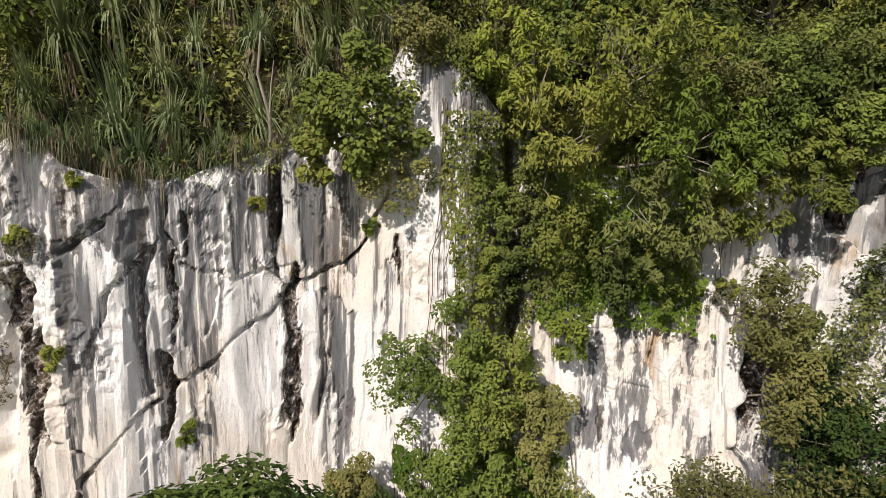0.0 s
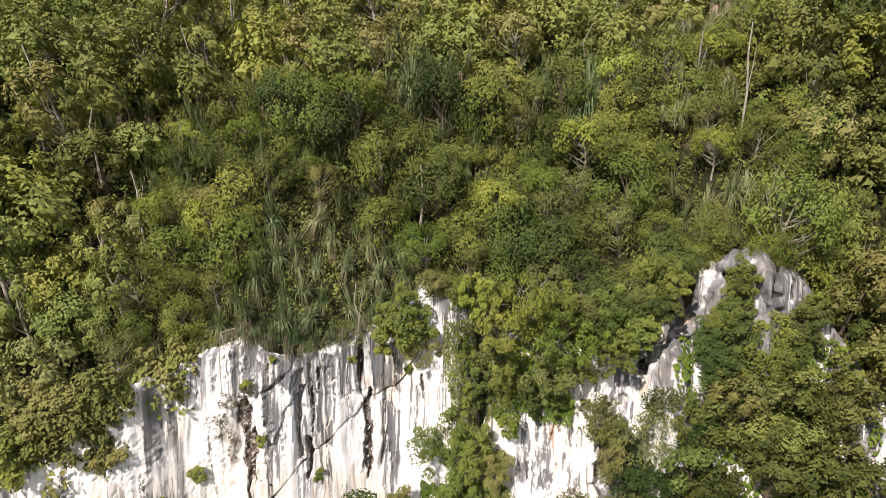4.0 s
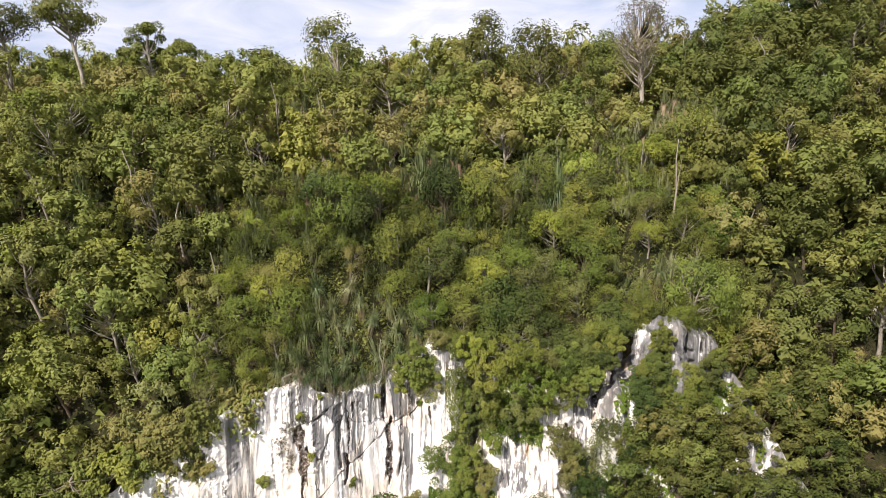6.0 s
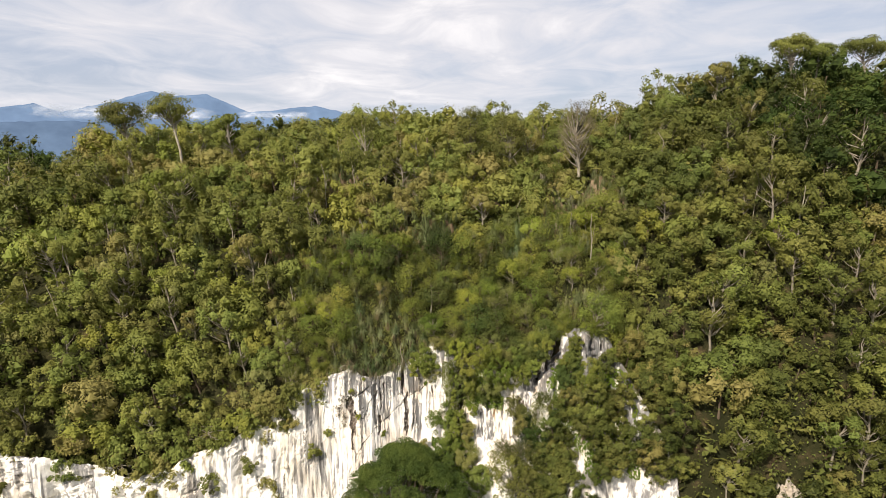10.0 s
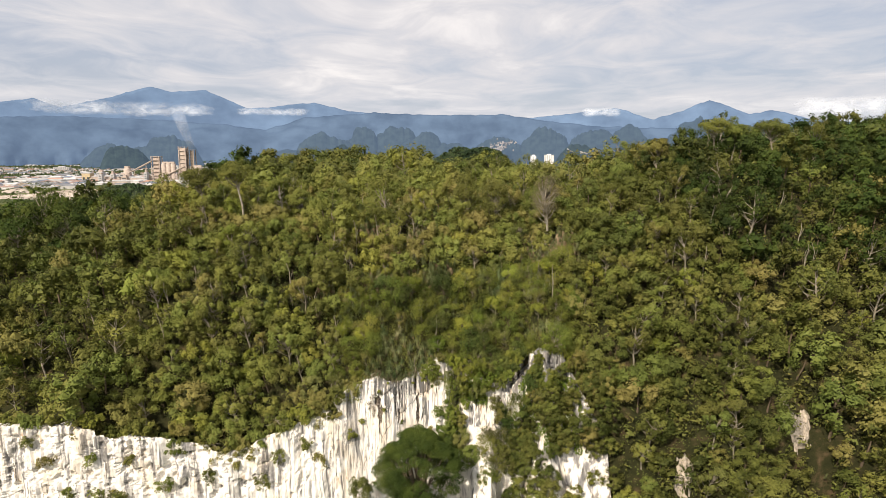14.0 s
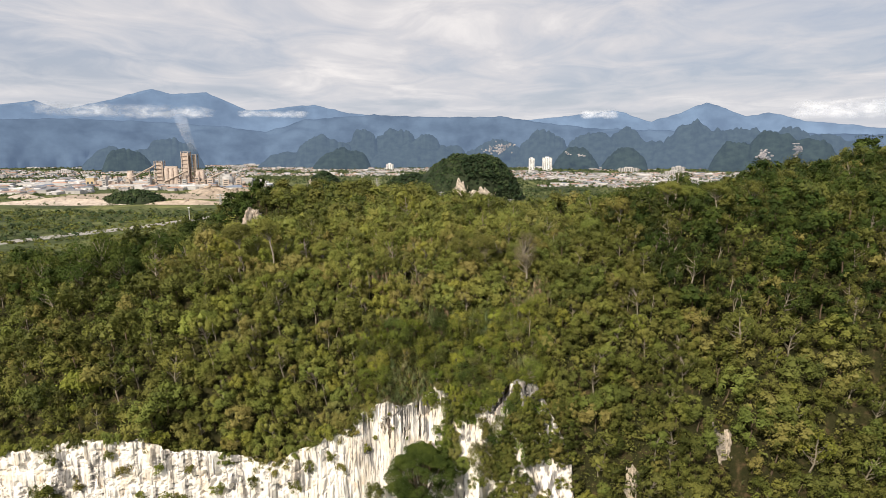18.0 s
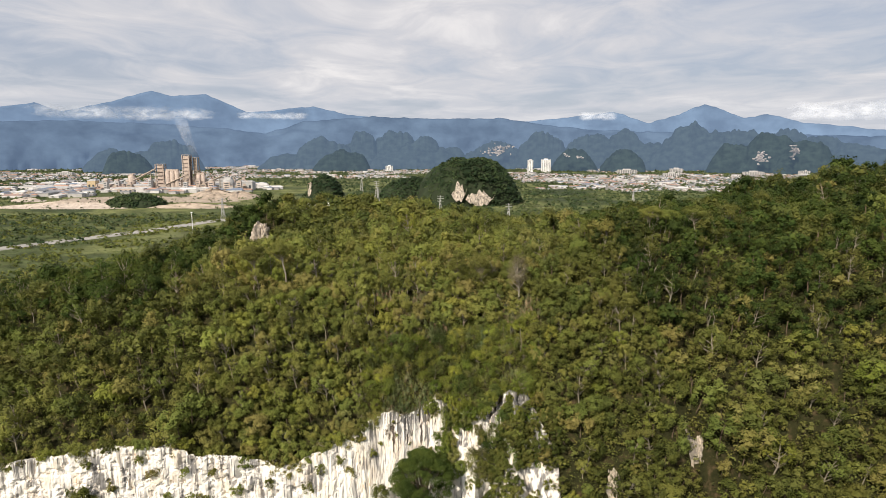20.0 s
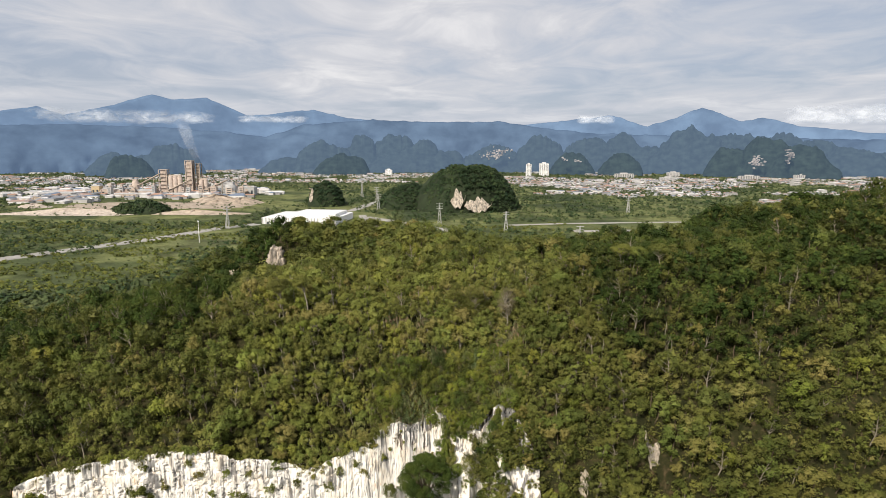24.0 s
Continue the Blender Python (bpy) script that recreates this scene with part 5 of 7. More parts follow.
# ---- tall trees on the skyline ----
EMERGENT = [(-54.6, 31, 105.2, "umbrella", 1), (-45.5, 31, 106.5, "umbrella", 0), (-36.7, 31, 103.2, "sparse", 0), (-32, 31, 100.8, "sparse", 0), (61, 37, 116, "umbrella", 0), (47.9, 37, 112.2, "sparse", 2), (40.7, 37, 107.4, "tall", 0), (74.8, 37, 115.8, "umbrella", 1), (66, 38, 114.6, "umbrella", 0), (31.8, 37, 102.6, "sparse", 2), (4.3, 31, 103.9, "tall", 1), (11, 31, 102.4, "round", 1), (-13.9, 31, 103.5, "round", 0), (86, 40, 117, "tall", 1), (-23, 13, 90.5, "tall", 0), (20, 31, 101, "tall", 0)]
for k, (x, y, top, style, mat) in enumerate(EMERGENT):
    z = ground_at(x, y)
    h = max(top - z, 5.0)
    ob = make_tree("tall_tree", 500 + k, h, {"umbrella": 3.3, "sparse": 2.4, "tall": 2.8, "round": 3.6}[style], 28, 150, 0.36, style, LEAF[mat])
    tagged(ob, "tall tree rising above the jungle on the ridge", "tree", "tall trees on the ridge")
    ob.location = (x, y, z - 0.2)
for k, (x, y, top, wide) in enumerate([(-100.5, 47, 101.5, 6.0), (-109, 50, 97.5, 5.5), (-92, 44, 95.5, 4.5), (-117, 46, 94.5, 5.5), (-103, 40, 94, 5.0)]):
    z = ground_at(x, y)
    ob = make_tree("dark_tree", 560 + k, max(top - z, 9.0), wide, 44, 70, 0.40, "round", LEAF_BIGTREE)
    tagged(ob, "broad dark-crowned tree with pale limbs on the flank of the hill", "tree", "dark trees on the flank")
    ob.location = (x, y, z - 0.3)
dead = make_tree("bare_tree", 540, 104.4 - ground_at(20.6, 22), 3.0, 56, 90, 0.20, "sparse", LEAF_GREY)
tagged(dead, "tall grey half-bare tree with fine twigs on the ridge", "tree")
dead.location = (20.6, 22, ground_at(20.6, 22) - 0.2)


# ---- screw pines ----
def strap_rosette(r, count, length, width, segs, droop, spread=1.0):
    """Long arching strap leaves from one crown."""
    out_v, out_f = [], []
    for k in range(count):
        az = r.uniform(0, 6.283)
        el = r.uniform(0.55, 1.50)
        L = length * r.uniform(0.7, 1.15)
        t = np.linspace(0, 1, segs + 1)
        hor = np.cos(el) * t * L * spread * (1 - 0.25 * t)
        ver = np.sin(el) * t * L - droop * L * t ** 2.4 * r.uniform(0.1, 1.3)
        c = np.stack([hor * np.cos(az), hor * np.sin(az), ver], 1)
        side = np.array([-np.sin(az), np.cos(az), 0.0])
        w = width * (1 - t ** 2.2 * 0.9)[:, None]
        v = np.concatenate([c + side * w / 2, c - side * w / 2])
        n = segs + 1
        out_v.append(v)
        out_f.append(np.array([(i, i + 1, n + i + 1, n + i) for i in range(segs)]))
    return joined(list(zip(out_v, out_f)))


def hanging_skirt(r, count, length, width):
    """Dead leaves hanging round the stem below the rosette."""
    out = []
    for k in range(count):
        az = r.uniform(0, 6.283)
        L = length * r.uniform(0.5, 1.1)
        t = np.linspace(0, 1, 4)
        c = np.stack([(0.18 + 0.22 * t) * np.cos(az), (0.18 + 0.22 * t) * np.sin(az), -L * t], 1) + r.normal(0, 0.05, (4, 3))
        side = np.array([-np.sin(az), np.cos(az), 0.0]) * width / 2
        out.append((np.concatenate([c + side, c - side]), np.array([(i, i + 1, 5 + i, 4 + i) for i in range(3)])))
    return joined(out)


pine_kinds = []
for k in range(4):
    r = np.random.default_rng(600 + k)
    h = [0.5, 0.9, 0.7, 0.4][k]
    ob = tagged(new("screw_pine"), "grey-green screw pine with long arching strap leaves and a dry skirt", "plant", "screw pines on the hill")
    lift = np.array([0, 0, h])
    v, f = strap_rosette(r, 170, [2.5, 2.8, 2.3, 2.6][k], 0.062, 6, 0.95, 0.66)
    part("leaves", mesh_of("leaves", v + lift, f, STRAP), ob)
    v, f = hanging_skirt(r, 54, h + 0.9, 0.05)
    part("dry_leaves", mesh_of("dry_leaves", v + lift, f, STRAP_DRY), ob, "dead brown leaves hanging round the stem")
    part("stem", mesh_of("stem", *tube([(0, 0, -0.6), (0.03, 0, h * 0.6), (0, 0, h + 0.1)], [0.11, 0.09, 0.07], 7), BARK_DARK, True), ob)
    pine_kinds.append(ob)
for k, (x, y) in enumerate(PINES):
    z = ground_at(x, y) - 0.1
    near = y < 8
    m = Matrix.LocRotScale((x, y, z), Euler((rng.uniform(0.05, 0.4), rng.normal(0, 0.12), rng.uniform(-0.6, 0.6))), None) @ Matrix.Scale(rng.uniform(0.75, 1.15) if near else rng.uniform(1.1, 1.7), 4)
    if k < 4:
        pine_kinds[k].matrix_basis = m
    else:
        copy_thing(pine_kinds[int(rng.integers(4))], m)
far_pine_r = np.random.default_rng(640)
far_pines = [strap_rosette(far_pine_r, 40, 2.1, 0.085, 3, 0.70, 0.55) for _ in range(4)]
far_skirts = [hanging_skirt(far_pine_r, 40, 1.5, 0.045) for _ in range(3)]
out, dry = [], []
pine_px, pine_n = slope_samples(6000)
take = (fbm(pine_px[:, 0] / 9, pine_px[:, 1] / 9, 33, 3) > 0.60) & (pine_px[:, 1] < 80)
for p, n in list(zip(pine_px[take], pine_n[take]))[:420]:
    out.append(placed(far_pines[int(rng.integers(4))], p + np.array([0, 0, 3.4]), rng.uniform(0, 6.28), rng.uniform(0.8, 1.3), n))
for _ in range(2600):
    x, y = rng.uniform(-26, 26), rng.uniform(7, 40)
    if pine_patch(x, y) < 0.53:
        continue
    p, turn, scale = np.array([x, y, ground_at(x, y) + rng.uniform(1.2, 2.6)]), rng.uniform(0, 6.28), rng.uniform(0.65, 1.1)
    out.append(placed(far_pines[int(rng.integers(4))], p, turn, scale, np.array([0, -0.6, 0])))
    if rng.random() < 0.75 and y > 11:
        dry.append(placed(far_skirts[int(rng.integers(3))], p, turn, scale * 1.2, np.array([0, 0.3, 0])))
part_of = tagged(new("screw_pine_patches"), "patches of grey-green strap-leaved screw pines with dry skirts", "plants", kind="stuff")
part("leaves", mesh_of("leaves", *joined(out), STRAP), part_of)
part("dry_leaves", mesh_of("dry_leaves", *joined(dry), STRAP_DRY), part_of, "dead brown leaves hanging below the crowns")

# dry grass and strap leaves hanging over the cliff's edge
edge_r = np.random.default_rng(645)
edge_green = [strap_rosette(edge_r, 22, 1.1, 0.035, 4, 1.5) for _ in range(3)]
edge_dry = [strap_rosette(edge_r, 26, 1.0, 0.030, 5, 2.0, 0.7) for _ in range(3)]
out, dry = [], []
for k in range(150):
    x = edge_r.uniform(-19, 1.0) if k % 5 else edge_r.uniform(-12.5, -5)
    p = np.array([x, float(cliff_face(np.array([x]))[0]) + edge_r.uniform(-0.35, 1.2), float(cliff_top(np.array([x]))[0]) + edge_r.uniform(-0.15, 0.35)])
    (dry if edge_r.random() < 0.6 else out).append(placed((edge_dry if len(dry) % 2 else edge_green)[k % 3], p, edge_r.uniform(0, 6.28), edge_r.uniform(0.6, 1.2), np.zeros(3)))
for k in range(46):
    x = edge_r.uniform(-13.0, -8.2) if k % 2 else edge_r.uniform(-7.5, -4.4)
    p = np.array([x, float(cliff_face(np.array([x]))[0]) - edge_r.uniform(0.1, 0.6), float(cliff_top(np.array([x]))[0]) + edge_r.uniform(0.0, 0.5)])
    (dry if k % 3 else out).append(placed((edge_dry if k % 3 else edge_green)[k % 3], p, edge_r.uniform(0, 6.28), edge_r.uniform(0.5, 1.0), np.zeros(3)))
fringe = tagged(new("edge_grass"), "tufts of green and straw-coloured grass along the cliff edge", "grass", kind="stuff")
part("green_blades", mesh_of("green_blades", *joined(out), STRAP), fringe)
part("dry_blades", mesh_of("dry_blades", *joined(dry), STRAP_DRY), fringe, "dry straw-coloured blades")

# undergrowth: low leaves over the slope near the cliff
up, un = slope_samples(90000)
extra = np.stack([rng.uniform(-20, 4, 7000), rng.uniform(1.0, 9.5, 7000)], 1)
extra = np.c_[extra, [ground_at(a, b) for a, b in extra]]
up, un = np.concatenate([up, extra]), np.concatenate([un, np.tile([0, -0.6, 0.8], (len(extra), 1))])
sel = (np.abs(up[:, 0]) < 50) & (up[:, 1] < 50) & (up[:, 1] > -12)
up, un = up[sel], un[sel]
r = np.random.default_rng(650)
size = np.where((np.abs(up[:, 0]) < 22) & (up[:, 1] < 16), 0.15, 0.30)[:, None]
v, f = chip_cloud(r, up + un * r.uniform(0.05, 1.2, (len(up), 1)), un * 0.6 + r.normal(0, 0.5, up.shape), size, size * 0.65, 0.6)
low = np.repeat((np.abs(up[:, 0]) < 22) & (up[:, 1] < 9), 3)
undergrowth = tagged(new("undergrowth"), "low green undergrowth between the trees", "plants", kind="stuff")
# The lowest part uses dark leaves to stand for shade under the plants.
for keep, mat in ((low, LEAF[1]), (~low, LEAF[0])):
    part("leaves", mesh_of("leaves", v[keep], np.arange(keep.sum()).reshape(-1, 3), mat, False, np.full(keep.sum(), 0.2)), undergrowth)

# low growth filling the gaps between the trees over the whole hill
fp, fn = slope_samples(16000)
sel = (fp[:, 1] < 125) & (np.abs(fp[:, 0]) < 165) & ~((np.abs(fp[:, 0] - 1) < 25) & (fp[:, 1] < 15)) & ((np.abs(fp[:, 0]) > 34) | (fp[:, 1] > 40) | (rng.random(len(fp)) < 0.35))
fp, fn = fp[sel], fn[sel]
filler = []
for _ in range(8):
    d = ball_points(r, 20, 0.3)
    filler.append(chip_cloud(r, d * r.uniform(0.5, 1.0, (20, 1)) * np.array([0.8, 0.8, 1.25]) + np.array([0, 0, 0.5]), d + np.array([0, -0.2, 0.3]), 0.40, 0.32))
thicket = tagged(new("thicket"), "low green thicket filling the gaps between trees", "plants", kind="stuff")
# Beyond x 24 only dark leaves, continuing the shade painted into the canopy.
for mat, keep in ((0, (fp[:, 0] < 24) & (rng.random(len(fp)) < 0.6)), (1, (fp[:, 0] >= 24) | (rng.random(len(fp)) < 0.4))):
    pieces = [placed(filler[int(rng.integers(8))], p + np.array([0, 0, rng.uniform(0.2, 2.4)]), rng.uniform(0, 6.28), rng.uniform(0.9, 1.9), n) for p, n in zip(fp[keep], fn[keep])]
    v, f = joined(pieces)
    part("foliage", mesh_of("foliage", v, f, LEAF[mat], False, np.repeat(rng.uniform(-0.15, 0.35, len(pieces)), len(filler[0][0]))), thicket)

# knee-high shrubs on the slope just above the cliff
pieces = ([], [])
for k in range(4200):
    x, y = rng.uniform(-24, 25), rng.uniform(2.6, 18)
    if y < float(cliff_face(np.array([x]))[0]) + 1.4:
        continue
    p = np.array([x, y, ground_at(x, y) + rng.uniform(0.0, 0.5)])
    pieces[int(rng.random() < 0.55)].append(placed(filler[int(rng.integers(8))], p, rng.uniform(0, 6.28), rng.uniform(0.26, 0.62) if y < 9 else rng.uniform(0.5, 0.95), np.array([0, -0.5, 0.5])))
shrubs = tagged(new("slope_shrubs"), "knee-high green shrubs on the slope above the cliff", "shrubs", kind="stuff")
for mat in range(2):
    v, f = joined(pieces[mat])
    part("foliage", mesh_of("foliage", v, f, LEAF[mat], False, np.repeat(rng.uniform(0.0, 0.4, len(pieces[mat])), len(filler[0][0]))), shrubs)

# ---- rock showing through the trees ----
rock_patch("rock_outcrop", 37.8, 43.0, 3.2, 3.85, 702, "pale rock patch among the trees", 0.9)
rock_patch("rock_outcrop", 57.0, 62.0, 3.7, 4.2, 703, "pale rock patch among the trees", 0.9)
rock_lump("boulder", (13.9, 0.2, 66.0), (1.75, 1.3, 2.05), 704, "white limestone boulder beside a dark cleft", 2.0, ROCK)
rock_lump("rock_outcrop", (-86.6, 150, 90.0), (4.6, 3.6, 7.0), 705, "orange-white rock face on the far ridge", 2.0)
rock_lump("rock_outcrop", (-104.8, 140, 80.5), (5.0, 3.4, 7.0), 706, "grey rock face on the far ridge", 2.0)


# ---- far country ----
def range_strip(name, rows, radius, depth, mat, seed, label, rough=18, steps=420, steep=0.8):
    """A range of mountains on an arc: crest heights by bearing, with gullied slopes falling towards the plain."""
    az = np.linspace(rows[0][0], rows[-1][0], steps)
    crest = np.interp(az, [r[0] for r in rows], [r[1] for r in rows])
    crest = np.maximum(crest + rough * (fbm(az * 1.7, az * 0, seed, 4) - 0.5), 4)
    k = np.linspace(0, 1, 22)[:, None]
    spur = fbm(az[None, :] * 1.1 + 0 * k, k * 3.0, seed + 3, 4) - 0.5
    r = radius - depth * (1 - k) + spur * depth * 0.6 * (1 - k)
    z = crest[None, :] * (k ** steep) * (1 + 0.6 * spur * (1 - k)) - 6 * (1 - k)
    a = np.radians(az)[None, :]
    v = np.stack([r * np.sin(a), r * np.cos(a), z], -1)
    v = np.concatenate([v, np.stack([(radius + 60) * np.sin(a), (radius + 60) * np.cos(a), np.full_like(a, -8)], -1)], 0)
    return tagged(new(name, mesh_of(name, v.reshape(-1, 3), grid_faces(v.shape[0], steps), mat, True)), label, "mountains", kind="structure")


# Air haze before the ranges is put in as blue emission on their slopes.
FAR_BLUE = distance_material("hazed_far_range", (0.06, 0.09, 0.13), (0.17, 0.26, 0.41), 0.66, 0.004)
MID_BLUE = distance_material("hazed_mid_range", (0.04, 0.06, 0.085), (0.12, 0.185, 0.295), 0.70, 0.005)
KARST = distance_material("hazed_karst_woods", (0.018, 0.026, 0.024), (0.086, 0.132, 0.200), 0.90, 0.03)
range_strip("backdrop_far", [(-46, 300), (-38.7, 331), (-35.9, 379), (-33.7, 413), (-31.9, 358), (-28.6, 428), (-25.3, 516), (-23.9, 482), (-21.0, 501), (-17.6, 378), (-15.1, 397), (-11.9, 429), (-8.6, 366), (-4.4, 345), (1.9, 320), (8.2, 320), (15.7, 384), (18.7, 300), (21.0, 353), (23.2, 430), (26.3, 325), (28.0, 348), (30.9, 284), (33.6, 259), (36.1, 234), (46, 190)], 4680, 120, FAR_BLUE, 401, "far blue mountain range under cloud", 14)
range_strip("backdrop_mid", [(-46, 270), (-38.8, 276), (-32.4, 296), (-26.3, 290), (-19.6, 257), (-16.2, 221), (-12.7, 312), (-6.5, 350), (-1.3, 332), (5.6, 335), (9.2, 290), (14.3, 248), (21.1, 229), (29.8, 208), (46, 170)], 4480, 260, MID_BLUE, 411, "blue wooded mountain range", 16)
# Nearer karst and bare ledges also carry haze as a weaker blue glow.
KARST_DARK = distance_material("hazed_near_karst", (0.018, 0.027, 0.022), (0.068, 0.106, 0.152), 0.68, 0.03)
BARE = distance_material("hazed_bare_rock", (0.34, 0.31, 0.29), (0.10, 0.14, 0.20), 0.55, 0.02)


def dome_row(name, peaks, radius, mat, seed, label):
    """Steep-sided karst hills standing side by side: bearing, height and half width of each."""
    for j, (mid, height, half) in enumerate(peaks):
        steps = 90
        az = np.linspace(mid - half, mid + half, steps)
        u = np.abs((az - mid) / half + 0.38 * (fbm(az * 0.9, az * 0 + 3.7 * j, seed + 2, 2) - 0.5))
        crest = height * np.clip(1 - u ** 2.1, 0, 1) ** 0.9
        crest = np.maximum(crest + height * (0.20 * (fbm(az * 1.5, az * 0 + j, seed, 4) - 0.5) + 0.09 * (fbm(az * 6.0, az * 0 + j, seed + 5, 3) - 0.5)) * np.clip(crest / height * 2, 0, 1), 2)
        k = np.linspace(0, 1, 20)[:, None]
        spur = fbm(az[None, :] * 1.5 + 0 * k, k * 2.0 + j, seed + 3, 4) - 0.5
        deep = 40 * half
        r = radius + 40 * (j % 3) - deep * (1 - k) ** 1.0 + spur * deep * 0.45 * (1 - k)
        z = crest[None, :] * (k ** 0.55) * (1 + 0.5 * spur * (1 - k)) - 5 * (1 - k)
        t = np.radians(az)[None, :]
        v = np.stack([r * np.sin(t), r * np.cos(t), z], -1)
        v = np.concatenate([v, np.stack([(radius + 150) * np.sin(t), (radius + 150) * np.cos(t), np.full_like(t, -8)], -1)], 0)
        tagged(new(name, mesh_of(name, v.reshape(-1, 3), grid_faces(v.shape[0], steps), mat, True)), label, "hill", kind="structure")


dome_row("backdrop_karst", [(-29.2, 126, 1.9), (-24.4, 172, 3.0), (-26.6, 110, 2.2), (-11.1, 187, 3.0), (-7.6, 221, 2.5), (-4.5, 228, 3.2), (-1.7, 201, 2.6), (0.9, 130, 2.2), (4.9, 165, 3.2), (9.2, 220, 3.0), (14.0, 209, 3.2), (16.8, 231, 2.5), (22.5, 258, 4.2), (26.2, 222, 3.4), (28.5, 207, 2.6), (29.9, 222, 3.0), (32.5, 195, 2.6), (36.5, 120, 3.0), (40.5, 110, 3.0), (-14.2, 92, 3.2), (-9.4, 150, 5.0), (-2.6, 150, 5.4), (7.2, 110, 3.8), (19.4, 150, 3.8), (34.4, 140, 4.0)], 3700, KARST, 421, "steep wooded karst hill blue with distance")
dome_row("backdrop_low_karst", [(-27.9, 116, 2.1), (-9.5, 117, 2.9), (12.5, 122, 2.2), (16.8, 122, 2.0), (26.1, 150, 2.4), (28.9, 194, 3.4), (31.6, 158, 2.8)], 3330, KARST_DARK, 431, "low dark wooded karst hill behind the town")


def cloud_material(name, peak):
    m, nt, bs = material(name, 1.0, 0.0)
    bs.inputs["Base Color"].default_value = (0.60, 0.64, 0.70, 1)
    # Faint bluish emission is added to brighten the vapour like scattered daylight.
    bs.inputs["Emission Color"].default_value = (0.62, 0.68, 0.78, 1)
    bs.inputs["Emission Strength"].default_value = 0.25
    co = nt.nodes.new("ShaderNodeTexCoord")
    n = noise_of(nt, place_of(nt), 0.011, 6, 0.62, 0.6, (1, 1, 2.2))
    sep = nt.nodes.new("ShaderNodeSeparateXYZ")
    nt.links.new(co.outputs["UV"], sep.inputs[0])
    fade = calc(nt, "MULTIPLY", ramp(nt, sep.outputs[0], [(0.0, 0.0), (0.2, 1.0), (0.8, 1.0), (1.0, 0.0)]), ramp(nt, sep.outputs[1], [(0.0, 0.0), (0.35, 1.0), (0.6, 1.0), (1.0, 0.0)]))
    a = ramp(nt, calc(nt, "MULTIPLY", n, fade), [(0.27, 0.0), (0.66, peak)])
    nt.links.new(a, bs.inputs["Alpha"])
    return m


CLOUD = cloud_material("cloud_vapour", 0.62)
SMOKE = cloud_material("smoke_vapour", 0.30)


def cloud_bank(az0, az1, z0, z1, radius):
    """A bank of thin cloud lying along the mountains."""
    n, k = 40, 8
    a = np.radians(np.linspace(az0, az1, n))[None, :]
    z = np.linspace(z0, z1, k)[:, None]
    r = radius + 25 * np.sin(a * 90) + 0 * z
    v = np.stack([r * np.sin(a), r * np.cos(a), z + 0 * a], -1)
    me = mesh_of("cloud_bank", v.reshape(-1, 3), grid_faces(k, n), CLOUD, True)
    uv = np.stack(np.broadcast_arrays(np.linspace(0, 1, n)[None, :], np.linspace(0, 1, k)[:, None]), -1).reshape(-1, 2)
    layer = me.uv_layers.new(name="UVMap")
    layer.data.foreach_set("uv", uv[np.array([l.vertex_index for l in me.loops])].astype(np.float32).ravel())
    tagged(new("cloud_bank", me), "thin white cloud lying along the blue mountains", "cloud", "clouds on the mountains", kind="structure")


cloud_bank(-36.5, -18.5, 270, 420, 4330)
cloud_bank(-19.5, -11.5, 300, 385, 4330)
cloud_bank(12.0, 16.5, 290, 390, 4330)
cloud_bank(28.0, 41, 250, 440, 4330)


def smoke_plume(az, z0, z1, lean, wide, radius):
    """Thin smoke leaning away as it rises and widens."""
    n, k = 10, 24
    u, t = np.linspace(-1, 1, n)[None, :], np.linspace(0, 1, k)[:, None]
    a = np.radians(az + lean * t ** 0.8 + u * wide * (0.25 + 0.75 * t))
    r = radius + 12 * np.sin(t * 9) + 0 * u
    v = np.stack([r * np.sin(a), r * np.cos(a), z0 + (z1 - z0) * t + 0 * u], -1)
    me = mesh_of("smoke_plume", v.reshape(-1, 3), grid_faces(k, n), SMOKE, True)
    uv = np.stack(np.broadcast_arrays((u + 1) / 2, t), -1).reshape(-1, 2)
    layer = me.uv_layers.new(name="UVMap")
    layer.data.foreach_set("uv", uv[np.array([l.vertex_index for l in me.loops])].astype(np.float32).ravel())
    tagged(new("smoke_plume", me), "thin white smoke drifting up behind the cement works", "smoke", kind="structure")


smoke_plume(-22.4, 60, 300, -2.2, 1.1, 2150)


def tuft(r, size, leaves, leaf):
    d = ball_points(r, leaves, 0.7)
    d[:, 2] = np.abs(d[:, 2])
    pos = d * size * r.uniform(0.6, 1, (leaves, 1)) + np.array([0, 0, size * 0.35])
    return chip_cloud(r, pos, d + np.array([0, 0, 0.4]), leaf, leaf * 0.9)


tuft_rng = np.random.default_rng(55)
TUFTS = [tuft(tuft_rng, 5.0, 17, 3.9) for _ in range(6)]
FIELD_OPEN = [(-520, 560, 190, 120), (-250, 1090, 130, 180), (-430, 780, 60, 90), (320, 1000, 260, 70), (-60, 1000, 110, 90)]
YARD = [(-1000, -430, 1080, 1960)]


def wooded(x, y):
    """Whether trees stand at a place of the plain."""
    if abs(x) > 0.86 * (y + 200):
        return False
    if any(((x - a) / rx) ** 2 + ((y - b) / ry) ** 2 < 1 for a, b, rx, ry in FIELD_OPEN):
        return False
    if any(a < x < b and c < y < d for a, b, c, d in YARD):
        return False
    grove = fbm(np.array([x / 210]), np.array([y / 150]), 15, 3)[0]
    if 170 < x < 800 and 1130 < y < 1780:
        return grove > 0.30
    if -950 < x < -380 and 720 < y < 1080:
        return grove > 0.36
    return grove > (0.40 if y < 1900 else 0.36)


